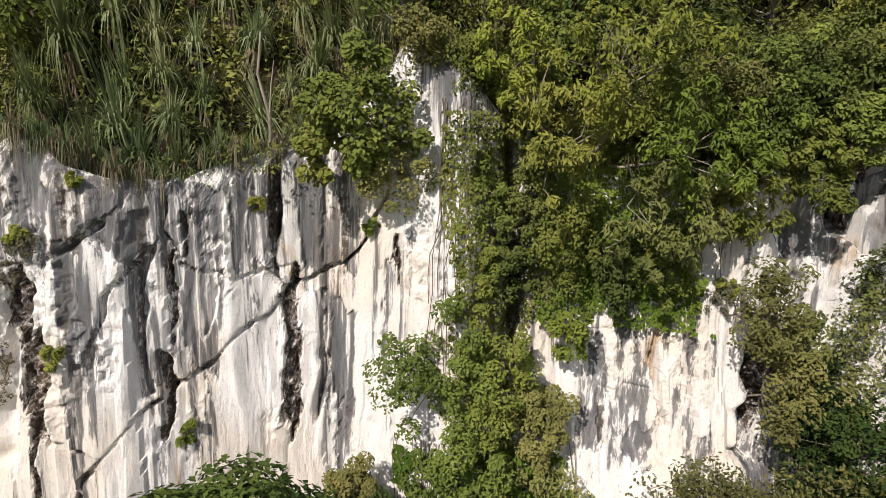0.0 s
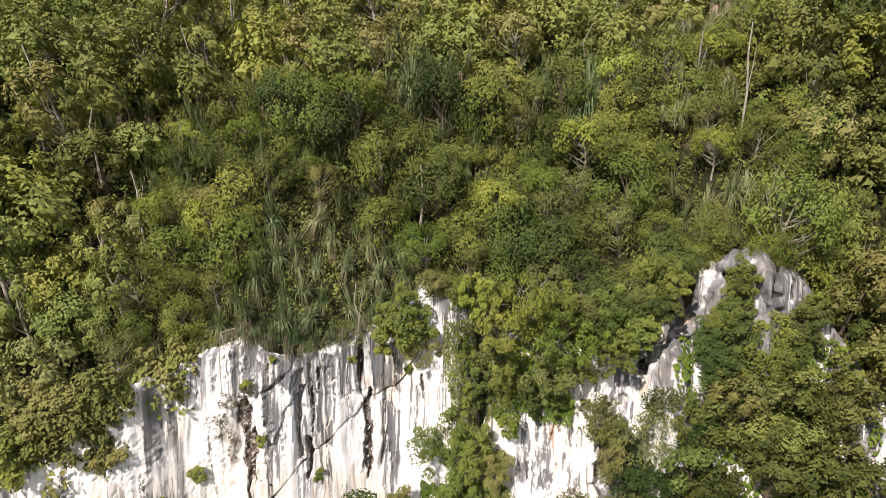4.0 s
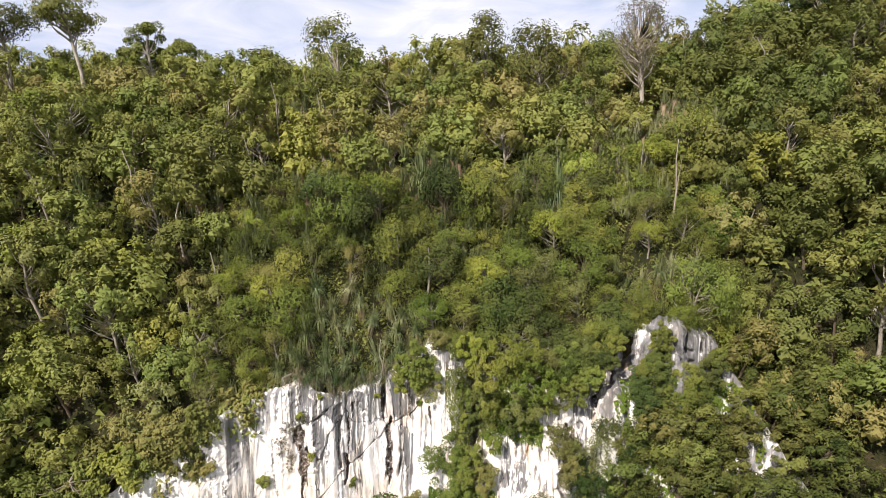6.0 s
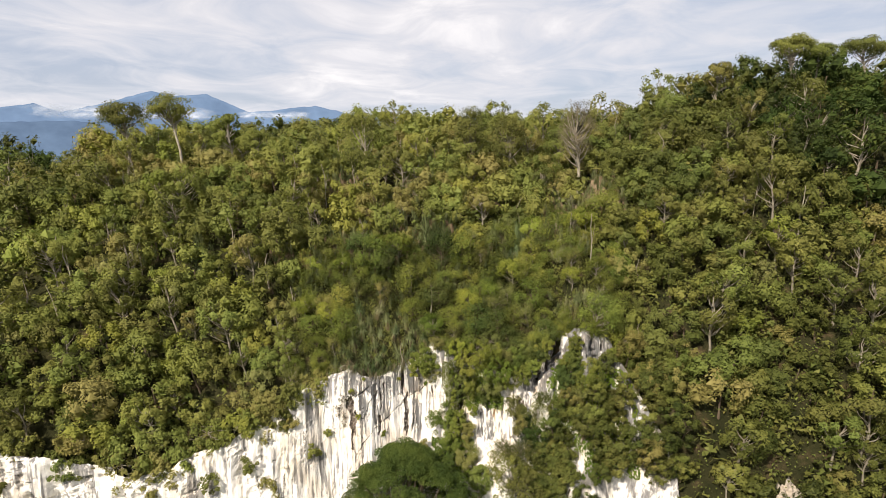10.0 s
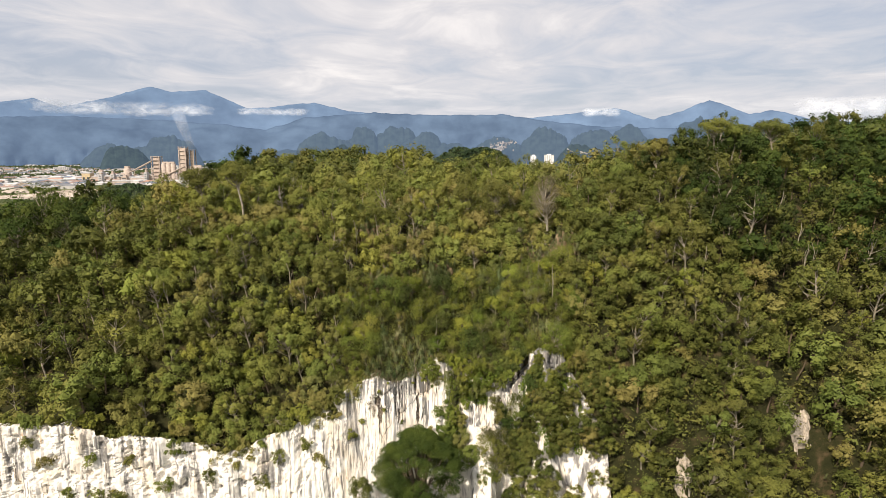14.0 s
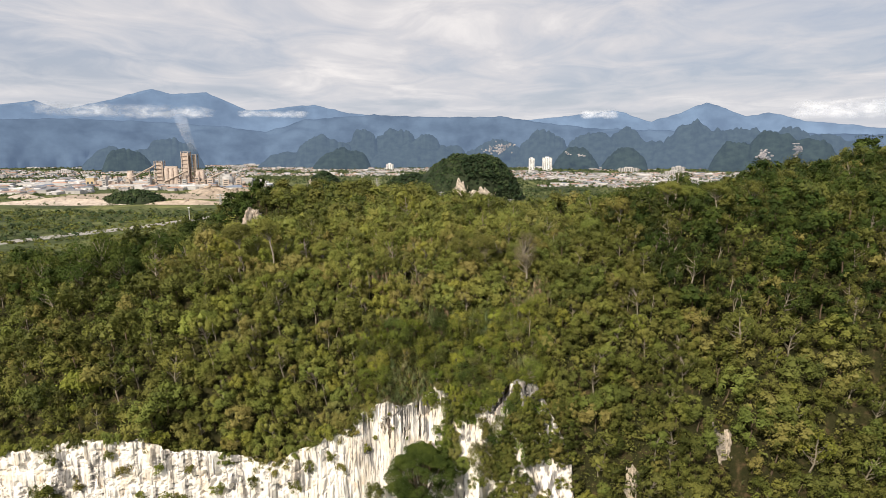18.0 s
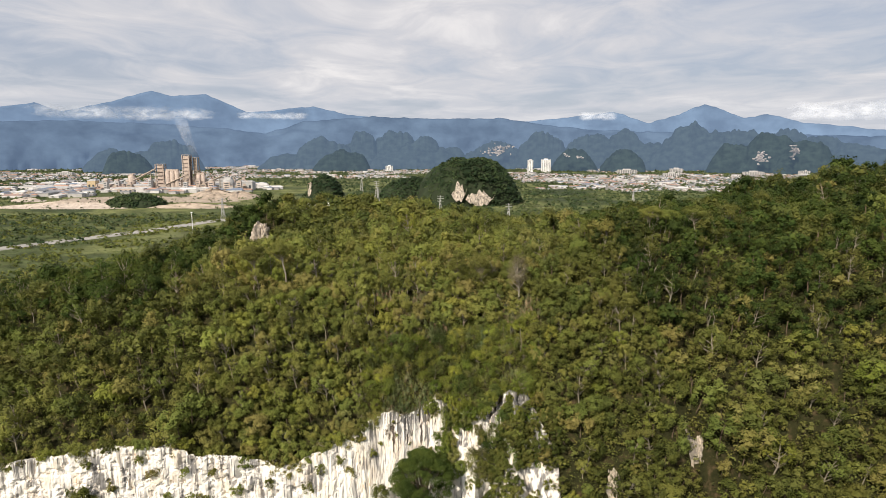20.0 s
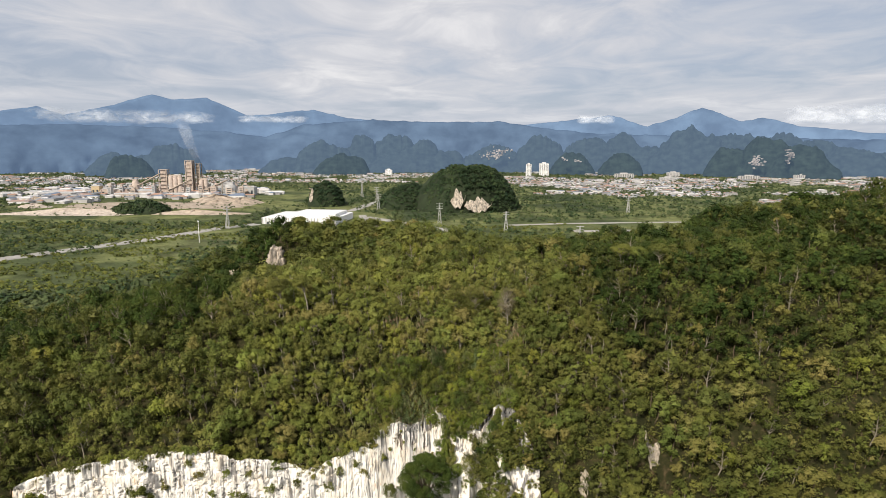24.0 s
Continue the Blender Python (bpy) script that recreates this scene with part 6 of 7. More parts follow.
out, tones_w = [], []
while len(out) < 17000:
    y = 330 + 3300 * rng.random() ** 1.2
    x = rng.uniform(-0.86, 0.86) * (y + 200)
    if wooded(x, y):
        v, f = placed(TUFTS[int(rng.integers(6))], np.array([x, y, -0.5]), rng.uniform(0, 6.28), rng.uniform(0.5, 1.25), np.zeros(3))
        out.append((v, f))
        tones_w.append(np.full(len(v), rng.uniform(-0.1, 0.3)))
for _ in range(5200):
    y = 330 + 1000 * rng.random()
    x = rng.uniform(-0.86, 0.86) * (y + 200)
    if -400 < x < -110 and y > 880:
        continue
    v, f = placed(TUFTS[int(rng.integers(6))], np.array([x, y, -0.4]), rng.uniform(0, 6.28), rng.uniform(0.12, 0.38), np.zeros(3))
    out.append((v, f))
    tones_w.append(np.full(len(v), rng.uniform(0.1, 0.6)))
for _ in range(330):
    x, y = rng.uniform(-1050, -440), rng.uniform(1180, 1640)
    v, f = placed(TUFTS[int(rng.integers(6))], np.array([x, y, 1.0]), rng.uniform(0, 6.28), rng.uniform(0.35, 0.9), np.zeros(3))
    out.append((v, f))
    tones_w.append(np.full(len(v), rng.uniform(0.0, 0.35)))
for _ in range(9500):
    y = rng.uniform(1500, 4000)
    x = rng.uniform(-0.8, 0.8) * y
    if -1080 < x < -400 and y < 2000:
        continue
    v, f = placed(TUFTS[int(rng.integers(6))], np.array([x, y, -0.5]), rng.uniform(0, 6.28), rng.uniform(0.5, 1.3), np.zeros(3))
    out.append((v, f))
    tones_w.append(np.full(len(v), rng.uniform(-0.3, 0.1)))
tagged(new("plain_woods", mesh_of("plain_woods", *joined(out), PLAIN_LEAF, False, np.concatenate(tones_w))), "dark plantations and scattered trees on the plain", "trees", kind="stuff")

# bright scrub on the near fields
out, tones_w = [], []
for _ in range(12000):
    y = 360 + 700 * rng.random()
    x = rng.uniform(-0.9, 0.2) * (y + 180)
    if fbm(np.array([x / 60]), np.array([y / 45]), 65, 3)[0] < 0.46 or (-370 < x < -170 and y > 980):
        continue
    v, f = placed(TUFTS[int(rng.integers(6))], np.array([x, y, -0.6]), rng.uniform(0, 6.28), rng.uniform(0.22, 0.75), np.zeros(3))
    out.append((v, f))
    tones_w.append(np.full(len(v), rng.uniform(-0.25, 0.25)))
tagged(new("field_scrub", mesh_of("field_scrub", *joined(out), LEAF[0], False, np.concatenate(tones_w))), "bright green scrub and young trees on the fields", "shrubs", kind="stuff")
WHITE_WALL = plain_material("town_wall", (0.66, 0.65, 0.65), 0.2, 0.1, 0.7, 0.6)


def roof_material():
    """Roofs of many kinds: clay, grey sheet, white sheet, blue sheet."""
    m, nt, bs = material("town_roof", 0.7, 0.3)
    geo = nt.nodes.new("ShaderNodeNewGeometry")
    pick = nt.nodes.new("ShaderNodeValToRGB")
    pick.color_ramp.interpolation = "CONSTANT"
    kinds = [(0.0, (0.38, 0.23, 0.17)), (0.20, (0.21, 0.22, 0.24)), (0.46, (0.58, 0.57, 0.57)), (0.74, (0.32, 0.23, 0.20)), (0.86, (0.16, 0.20, 0.27))]
    while len(pick.color_ramp.elements) < len(kinds):
        pick.color_ramp.elements.new(0.5)
    for el, (pos, col) in zip(pick.color_ramp.elements, kinds):
        el.position, el.color = pos, (*col, 1)
    nt.links.new(geo.outputs["Random Per Island"], pick.inputs[0])
    nt.links.new(pick.outputs[0], bs.inputs["Base Color"])
    return m


ROOF = roof_material()
CONCRETE = plain_material("tan_concrete", (0.47, 0.395, 0.345), 0.35, 0.12, 0.85)
CONCRETE_GREY = plain_material("grey_concrete", (0.42, 0.42, 0.42), 0.3, 0.12, 0.85)
STEEL = plain_material("dusty_steel", (0.38, 0.32, 0.27), 0.3, 0.3, 0.6)
WHITE_SHEET = plain_material("white_sheet_metal", (0.80, 0.80, 0.80), 0.12, 0.06, 0.5)
SAND = plain_material("quarry_sand", (0.40, 0.335, 0.27), 0.5, 0.05, 0.95)
TAR = plain_material("pale_asphalt", (0.34, 0.33, 0.31), 0.2, 0.05, 0.9)
GLASS_DARK = plain_material("dark_window", (0.06, 0.07, 0.08), 0.2, 0.2, 0.2)
YELLOW = plain_material("ochre_paint", (0.50, 0.40, 0.26), 0.2, 0.2, 0.8)


def house_arrays(w, d, h, roof):
    x, y = w / 2, d / 2
    wall = np.array([(-x, -y, -1), (x, -y, -1), (x, y, -1), (-x, y, -1), (-x, -y, h), (x, -y, h), (x, y, h), (-x, y, h)], float)
    wf = np.array([(0, 1, 5, 4), (1, 2, 6, 5), (2, 3, 7, 6), (3, 0, 4, 7)])
    e = 0.6
    rv = np.array([(-x - e, -y - e, h), (x + e, -y - e, h), (x + e, y + e, h), (-x - e, y + e, h), (-x * 0.8, 0, h + roof), (x * 0.8, 0, h + roof)], float)
    rf = np.array([(0, 1, 5, 4), (2, 3, 4, 5), (1, 2, 5, 5), (3, 0, 4, 4)])
    rv = np.concatenate([rv, rv[4:6] + 0.01])
    rf[2, 3], rf[3, 3] = 7, 6
    return (wall, wf), (rv, rf)


walls, roofs = [], []
for _ in range(60000):
    y = rng.uniform(1440, 4050)
    x = rng.uniform(-0.8, 0.8) * y
    if (-1080 < x < -400 and y < 2060) or (y < 2350 and -420 < x < 300) or (x < -400 and y < 2000) or (300 < x < 520 and y < 1800) or (x >= 520 and y < 1470 + 90 * math.sin(x / 90.0)) or (x < 300 and y < 1650):
        continue
    if fbm(np.array([x / 330]), np.array([y / 200]), 25, 3)[0] < (0.44 if x > 300 else 0.485):
        continue
    if len(walls) >= 13500:
        break
    big = rng.random() < 0.04
    w, d, h = (rng.uniform(18, 50), rng.uniform(12, 24), rng.uniform(5, 10)) if big else (rng.uniform(5, 11), rng.uniform(4, 8), rng.uniform(2.5, 4.5))
    a, b = house_arrays(w, d, h, rng.uniform(0.8, 2.2))
    turn = rng.choice([0.2, 1.77]) + rng.normal(0, 0.1)
    walls.append(placed(a, np.array([x, y, 0]), turn, 1, np.zeros(3)))
    roofs.append(placed(b, np.array([x, y, 0]), turn, 1, np.zeros(3)))
# low sheds and stores round the works
for _ in range(330):
    x, y = rng.uniform(-1350, -520), rng.uniform(1480, 2060)
    if fbm(np.array([x / 120]), np.array([y / 120]), 45, 2)[0] < 0.42 or (x > -900 and y < 1640) or (-700 < x < -620 and y < 1700):
        continue
    w, d, h = rng.uniform(14, 60), rng.uniform(10, 26), rng.uniform(5, 12)
    a, b = house_arrays(w, d, h, rng.uniform(1.5, 4))
    turn = rng.choice([0.1, 1.67]) + rng.normal(0, 0.08)
    walls.append(placed(a, np.array([x, y, 0]), turn, 1, np.zeros(3)))
    roofs.append(placed(b, np.array([x, y, 0]), turn, 1, np.zeros(3)))
town = tagged(new("town"), "far town of low white houses with red and grey roofs", "town", kind="stuff")
part("house_walls", mesh_of("house_walls", *joined(walls), WHITE_WALL), town)
part("house_roofs", mesh_of("house_roofs", *joined(roofs), ROOF), town, "red and grey pitched roofs")


def box_arrays(x0, x1, y0, y1, z0, z1):
    v = np.array([(x, y, z) for z in (z0, z1) for y in (y0, y1) for x in (x0, x1)], float)
    f = np.array([(0, 2, 3, 1), (4, 5, 7, 6), (0, 1, 5, 4), (2, 6, 7, 3), (0, 4, 6, 2), (1, 3, 7, 5)])
    return v, f


def drum_arrays(x, y, r, z0, z1, cap=0.0, sides=20):
    a = np.linspace(0, 2 * np.pi, sides, endpoint=False)
    rings = [(r, z0), (r, z1)] + ([(r * 0.55, z1 + cap), (0.01, z1 + cap * 1.2)] if cap else [(0.01, z1)])
    v = np.concatenate([np.stack([x + q * np.cos(a), y + q * np.sin(a), np.full(sides, z)], 1) for q, z in rings])
    f = [(k * sides + s, k * sides + (s + 1) % sides, (k + 1) * sides + (s + 1) % sides, (k + 1) * sides + s) for k in range(len(rings) - 1) for s in range(sides)]
    return v, np.array(f)


def plant_x(px):
    return -795 + (px - 340) * 1.80


def plant_h(py):
    return (347 - py) * 1.78


def tower(name, x, y, w, d, h, floors, mat, label, core=0.75):
    """An open works tower: corner columns, a floor slab on every level and a solid core."""
    ob = tagged(new(name), label, "industrial tower", "towers of the cement works")
    ob.location = (x, y, 0)
    part("core", mesh_of("core", *box_arrays(-w / 2 * core, w / 2 * core, -d / 2 * core, d / 2 * core, -1, h * 0.97), mat), ob)
    for sx in (-1, 1):
        for sy in (-1, 1):
            part("column", mesh_of("column", *box_arrays(sx * w / 2 - 1.1, sx * w / 2 + 1.1, sy * d / 2 - 1.1, sy * d / 2 + 1.1, -1, h), mat), ob)
    for k in range(1, floors + 1):
        z = h * k / floors
        part("floor_slab", mesh_of("floor_slab", *box_arrays(-w / 2 - 1.4, w / 2 + 1.4, -d / 2 - 1.4, d / 2 + 1.4, z - 0.9, z), mat), ob)
    return ob


def silos(name, xs, y, r, h, mat, label, cap=3.0):
    ob = tagged(new(name), label, "silo", "silos of the cement works")
    ob.location = (xs[0], y, 0)
    for x in xs:
        s = part("silo", mesh_of("silo", *drum_arrays(x - xs[0], 0, r, -1, h, cap), mat, True), ob)
    part("head_house", mesh_of("head_house", *box_arrays(-r * 0.6, xs[-1] - xs[0] + r * 0.6, -r * 0.5, r * 0.5, h + cap * 0.6, h + cap + 4), mat), ob)
    return ob


def shed(name, x0, x1, y, depth, h, mat, label, category="shed", group="sheds of the cement works", pitch=4.0):
    w = x1 - x0
    a, b = house_arrays(w, depth, h, pitch)
    ob = tagged(new(name), label, category, group)
    ob.location = ((x0 + x1) / 2, y, 0)
    part("wall_shell", mesh_of("wall_shell", *a, mat), ob)
    part("roof", mesh_of("roof", *b, CONCRETE_GREY), ob)
    for k in range(max(2, int(w / 14))):
        cx = -w / 2 + (k + 0.5) * w / max(2, int(w / 14))
        part("bay_opening", mesh_of("bay_opening", *box_arrays(cx - 3, cx + 3, -depth / 2 - 0.25, -depth / 2 - 0.05, 0.5, h * 0.6), GLASS_DARK), ob)
    return ob


tower("preheater_tower", plant_x(339), 1805, 20, 22, plant_h(286), 9, CONCRETE, "tall tan concrete preheater tower of the cement works", 0.86)
tower("preheater_tower", plant_x(351), 1815, 16, 18, plant_h(291), 10, STEEL, "open steel-framed works tower with many floors", 0.45)
tower("works_tower", plant_x(294), 1800, 24, 20, plant_h(302), 7, CONCRETE, "dusty tan works tower with open floors", 0.7)
tower("works_tower", plant_x(395), 1830, 20, 18, plant_h(320), 5, CONCRETE_GREY, "grey works tower with open floors", 0.8)
silos("silo_row", [plant_x(308), plant_x(316), plant_x(324)], 1790, 7.4, plant_h(315), CONCRETE, "row of tall tan concrete silos")
silos("silo_row", [plant_x(361), plant_x(369)], 1790, 6.6, plant_h(321), CONCRETE, "pair of tan concrete silos")
silos("silo_row", [plant_x(414)], 1780, 17, plant_h(330), CONCRETE_GREY, "wide grey concrete silo with a cap", 7.0)
silos("silo_row", [plant_x(243)], 1800, 11, plant_h(324), CONCRETE, "single tan silo with a head house", 5.0)
shed("works_hall", plant_x(428), plant_x(454), 1800, 34, plant_h(333), CONCRETE_GREY, "grey works hall with a low roof")
shed("works_hall", plant_x(168), plant_x(182), 1800, 24, plant_h(331), YELLOW, "ochre painted works building with bays")
shed("works_hall", plant_x(188), plant_x(234), 1790, 30, plant_h(336), CONCRETE, "long tan works shed")
shed("works_hall", plant_x(252), plant_x(286), 1770, 40, plant_h(338), CONCRETE, "tan works shed with open bays")
shed("works_hall", plant_x(230), plant_x(300), 1720, 30, 9, CONCRETE, "low dusty works shed")
shed("works_hall", plant_x(310), plant_x(400), 1730, 34, 8, CONCRETE_GREY, "low grey works shed")
shed("works_hall", plant_x(90), plant_x(150), 1760, 50, 10, WHITE_WALL, "low warehouse beside the works")
shed("works_hall", plant_x(40), plant_x(100), 1830, 60, 9, ROOF, "low warehouse with a rusty roof")
for x0, z0, x1, z1 in ((plant_x(250), 30, plant_x(290), 66), (plant_x(372), 20, plant_x(408), 48), (plant_x(300), 12, plant_x(345), 50)):
    ob = tagged(new("conveyor"), "inclined steel conveyor gallery of the works", "conveyor", "conveyors of the cement works")
    ob.location = (x0, 1782, 0)
    v, f = tube([(0, 0, z0), (x1 - x0, 0, z1)], [2.4, 2.4], 4)
    part("gallery", mesh_of("gallery", v, f, STEEL), ob)
    for k in (0.25, 0.75):
        zz = z0 + (z1 - z0) * k
        part("leg", mesh_of("leg", *box_arrays((x1 - x0) * k - 0.7, (x1 - x0) * k + 0.7, -0.7, 0.7, -1, zz), STEEL), ob)


PALE_EARTH = plain_material("chalky_earth", (0.47, 0.41, 0.355), 0.45, 0.09, 0.95)


# the low dusty plant between the towers: hoppers, stair towers, bins and galleries
plant_r = np.random.default_rng(815)
for k in range(46):
    x, y = plant_x(plant_r.uniform(186, 452)), plant_r.uniform(1745, 1860)
    w, d, h = plant_r.uniform(6, 20), plant_r.uniform(6, 16), plant_r.uniform(8, 34)
    ob = tagged(new("plant_building"), "dusty tan plant building with a stepped top", "industrial building", "small buildings of the cement works")
    ob.location = (x, y, 0)
    part("block", mesh_of("block", *box_arrays(-w / 2, w / 2, -d / 2, d / 2, -1, h), (CONCRETE, CONCRETE_GREY, STEEL)[k % 3]), ob)
    part("top_house", mesh_of("top_house", *box_arrays(-w / 4, w / 3, -d / 3, d / 3, h, h + plant_r.uniform(2, 7)), (STEEL, CONCRETE)[k % 2]), ob)
    for z in np.arange(3.0, h - 3, 6.0):
        part("opening", mesh_of("opening", *box_arrays(-w / 3, w / 3, -d / 2 - 0.25, -d / 2 - 0.05, z, z + 2.2), GLASS_DARK), ob)


def mound(name, x, y, rx, ry, h, mat, seed, label, category="mound", power=1.4, top=1.0):
    n, k = 44, 100
    rr = np.linspace(0, 1, n)[:, None]
    a = np.linspace(0, 2 * np.pi, k)[None, :]
    ca, sa = np.cos(a), np.sin(a)
    wob = 1 + 0.5 * (fbm(ca * 1.6 + 9, sa * 1.6 + 9, seed, 3) - 0.5)
    X = x + rx * rr * ca * wob
    Y = y + ry * rr * sa * wob
    Z = h * (1 - rr ** power) ** top * (0.75 + 0.5 * fbm(X / (rx * 0.4), Y / (ry * 0.4), seed + 2, 4)) - 1.5
    gully = np.abs(fbm(a * 5 + 0 * rr, rr * 1.2 + 0 * a, seed + 5, 3) - 0.5) * 2
    Z = Z * (0.62 + 0.55 * gully) + 0.10 * h * (fbm(X / 6, Y / 6, seed + 7, 3) - 0.5)
    return tagged(new(name, mesh_of(name, np.stack([X, Y, Z], -1).reshape(-1, 3), grid_faces(n, k), mat, False)), label, category)


mound("spoil_mound", plant_x(430), 1560, 75, 60, 24, SAND, 801, "pale sandy spoil heap beside the works")
mound("spoil_mound", plant_x(482), 1500, 60, 50, 22, SAND, 802, "pale sandy spoil heap beside the works")
mound("spoil_mound", plant_x(150), 1560, 70, 50, 18, SAND, 803, "pale sandy spoil heap beside the works")
mound("spoil_mound", plant_x(455), 1460, 46, 40, 15, SAND, 807, "pale sandy spoil heap beside the works")
mound("spoil_mound", plant_x(120), 1430, 60, 40, 14, PALE_EARTH, 808, "chalky spoil heap beside the works")
mound("spoil_mound", plant_x(210), 1390, 50, 34, 12, PALE_EARTH, 809, "chalky spoil heap beside the works")
mound("spoil_mound", plant_x(365), 1330, 46, 30, 9, SAND, 810, "pale sandy spoil heap beside the works")
mound("spoil_mound", -830, 1230, 210, 45, 15, PALE_EARTH, 804, "long pale quarry bank of cut earth")
mound("spoil_mound", -560, 1230, 120, 35, 12, SAND, 805, "long pale quarry bank of cut earth")
mound("quarry_floor", -740, 1430, 300, 150, 4, SAND, 806, "bare dusty quarry floor around the works")
WOOD_HILL = plain_material("wooded_hill", (0.026, 0.038, 0.018), 0.5, 0.06, 0.95)


def wooded_hill(name, x, y, rx, ry, h, seed, label, trees, scars=()):
    """A steep karst hill with its trees and pale rock scars."""
    ob = tagged(new(name), label, "hill", "karst hills on the plain")
    r = np.random.default_rng(seed)
    n, k = 30, 60
    rr = np.linspace(0, 1, n)[:, None]
    a = np.linspace(0, 2 * np.pi, k)[None, :]
    wob = 1 + 0.35 * (fbm(np.cos(a) * 1.6 + 9, np.sin(a) * 1.6 + 9, seed, 3) - 0.5)

    def height(q, ang):
        bump = 0.8 + 0.4 * fbm(q * np.cos(ang) * 3 + 5, q * np.sin(ang) * 3 + 5, seed + 2, 4)
        return h * np.clip(1 - q ** 2.6, 0, 1) ** 0.8 * bump - 1.0

    w = np.broadcast_to(wob, (n, k))
    v = np.stack([rx * rr * np.cos(a) * w, ry * rr * np.sin(a) * w, height(rr + 0 * a, a + 0 * rr)], -1)
    ob.location = (x, y, 0)
    part("slope", mesh_of("slope", v.reshape(-1, 3), grid_faces(n, k), WOOD_HILL, True), ob)
    pieces = []
    for _ in range(trees):
        q, ang = r.random() ** 0.5, r.uniform(0, 6.283)
        p = np.array([rx * q * math.cos(ang), ry * q * math.sin(ang), float(height(np.array(q), np.array(ang))) - 1])
        if any(abs(p[0] - sx) < sw * 0.85 and z0 - 3 < p[2] < z1 and p[1] < 0 for sx, sw, z0, z1 in scars):
            continue
        pieces.append(placed(TUFTS[int(r.integers(6))], p, r.uniform(0, 6.28), r.uniform(0.55, 1.25), np.zeros(3)))
    tone_h = np.repeat(r.uniform(-0.5, 0.05, len(pieces)), [len(q[0]) for q in pieces])
    tv, tf = joined(pieces)
    part("tree_cover", mesh_of("tree_cover", tv, tf, PLAIN_LEAF, False, tone_h), ob, "dark trees covering the hill")
    for j, (sx, sw, z0, z1) in enumerate(scars):
        m1, m2 = 24, 18
        X = np.linspace(-1, 1, m1)[None, :] * sw + sx + 0 * np.zeros((m2, 1))
        rag = fbm(X[0] / 7 + j * 7, X[0] * 0, seed + 9, 3)
        taper = np.clip(1 - np.abs(np.linspace(-1, 1, m1)) ** 3, 0, 1)
        top = z0 + (z1 - z0) * taper * (0.45 + 0.75 * rag)
        low = z0 + (z1 - z0) * 0.5 * (1 - taper) + (z1 - z0) * 0.25 * fbm(X[0] / 5 + 31, X[0] * 0, seed + 19, 3)
        T = np.linspace(0, 1, m2)[:, None]
        Z = low[None, :] + np.maximum(top - low, 0.2)[None, :] * T
        q = (1 - np.clip(Z / h, 0, 0.98) ** 1.25) ** (1 / 2.6)
        Y = -ry * np.sqrt(np.clip(q ** 2 - (X / rx) ** 2, 0.01, 1)) - 5 + 7 * (fbm(X / 7, Z / 14, seed + 11, 3) - 0.5) + 6 * T ** 3
        part("rock_scar", mesh_of("rock_scar", np.stack([X, Y, Z], -1).reshape(-1, 3), grid_faces(m2, m1), ROCK_GREY, False), ob, "pale limestone scar on the hillside")
    return ob


wooded_hill("karst_hill", 62, 1340, 128, 100, 100, 811, "steep wooded karst hill with pale rock scars at its foot", 2600, [(20, 36, -2, 40), (-26, 19, 6, 58), (-108, 12, 8, 36)])
wooded_hill("karst_hill", -70, 1370, 90, 70, 52, 812, "low wooded shoulder of the karst hill", 1000)
wooded_hill("karst_hill", -300, 1440, 48, 50, 56, 813, "small wooded karst hill with a white rock side", 520, [(-34, 9, 6, 52)])
wooded_hill("karst_hill", -690, 1250, 70, 45, 24, 814, "low green mound in front of the works", 420)


def slab_block(name, x, y, w, d, h, storeys, bays, mat, label, category="tower block", group=""):
    """A tall block of flats with rows of windows between proud floor bands."""
    ob = tagged(new(name), label, category, group)
    ob.location = (x, y, 0)
    part("wall", mesh_of("wall", *box_arrays(-w / 2, w / 2, -d / 2, d / 2, -1, h), mat), ob)
    part("roof", mesh_of("roof", *box_arrays(-w / 5, w / 5, -d / 4, d / 4, h, h + 5), mat), ob)
    for s in range(storeys):
        z = h * (s + 0.35) / storeys
        for b in range(bays):
            cx = -w / 2 + w * (b + 0.5) / bays
            part("window", mesh_of("window", *box_arrays(cx - w / bays * 0.3, cx + w / bays * 0.3, -d / 2 - 0.2, -d / 2 - 0.02, z, z + h / storeys * 0.45), GLASS_DARK), ob)
    return ob


slab_block("apartment_tower", 456, 3092, 26, 22, 62, 14, 3, WHITE_SHEET, "white apartment tower rising over the town", group="white towers in the town")
slab_block("apartment_tower", 536, 3092, 46, 24, 66, 14, 5, WHITE_SHEET, "broad white apartment tower rising over the town", group="white towers in the town")
slab_block("white_block", -285, 3200, 36, 26, 30, 6, 4, WHITE_SHEET, "white block standing over the town")
for x, y, w, h in ((900, 2900, 90, 20), (1180, 3000, 60, 22), (1010, 2600, 70, 16), (1420, 2700, 90, 18), (1700, 2750, 80, 20), (1380, 2250, 24, 26), (-1750, 2750, 70, 16), (-1300, 2900, 80, 14)):
    slab_block("town_block", x, y, w, 24, h, 4, 8, WHITE_WALL, "long white town building", "building", "large buildings in the town")


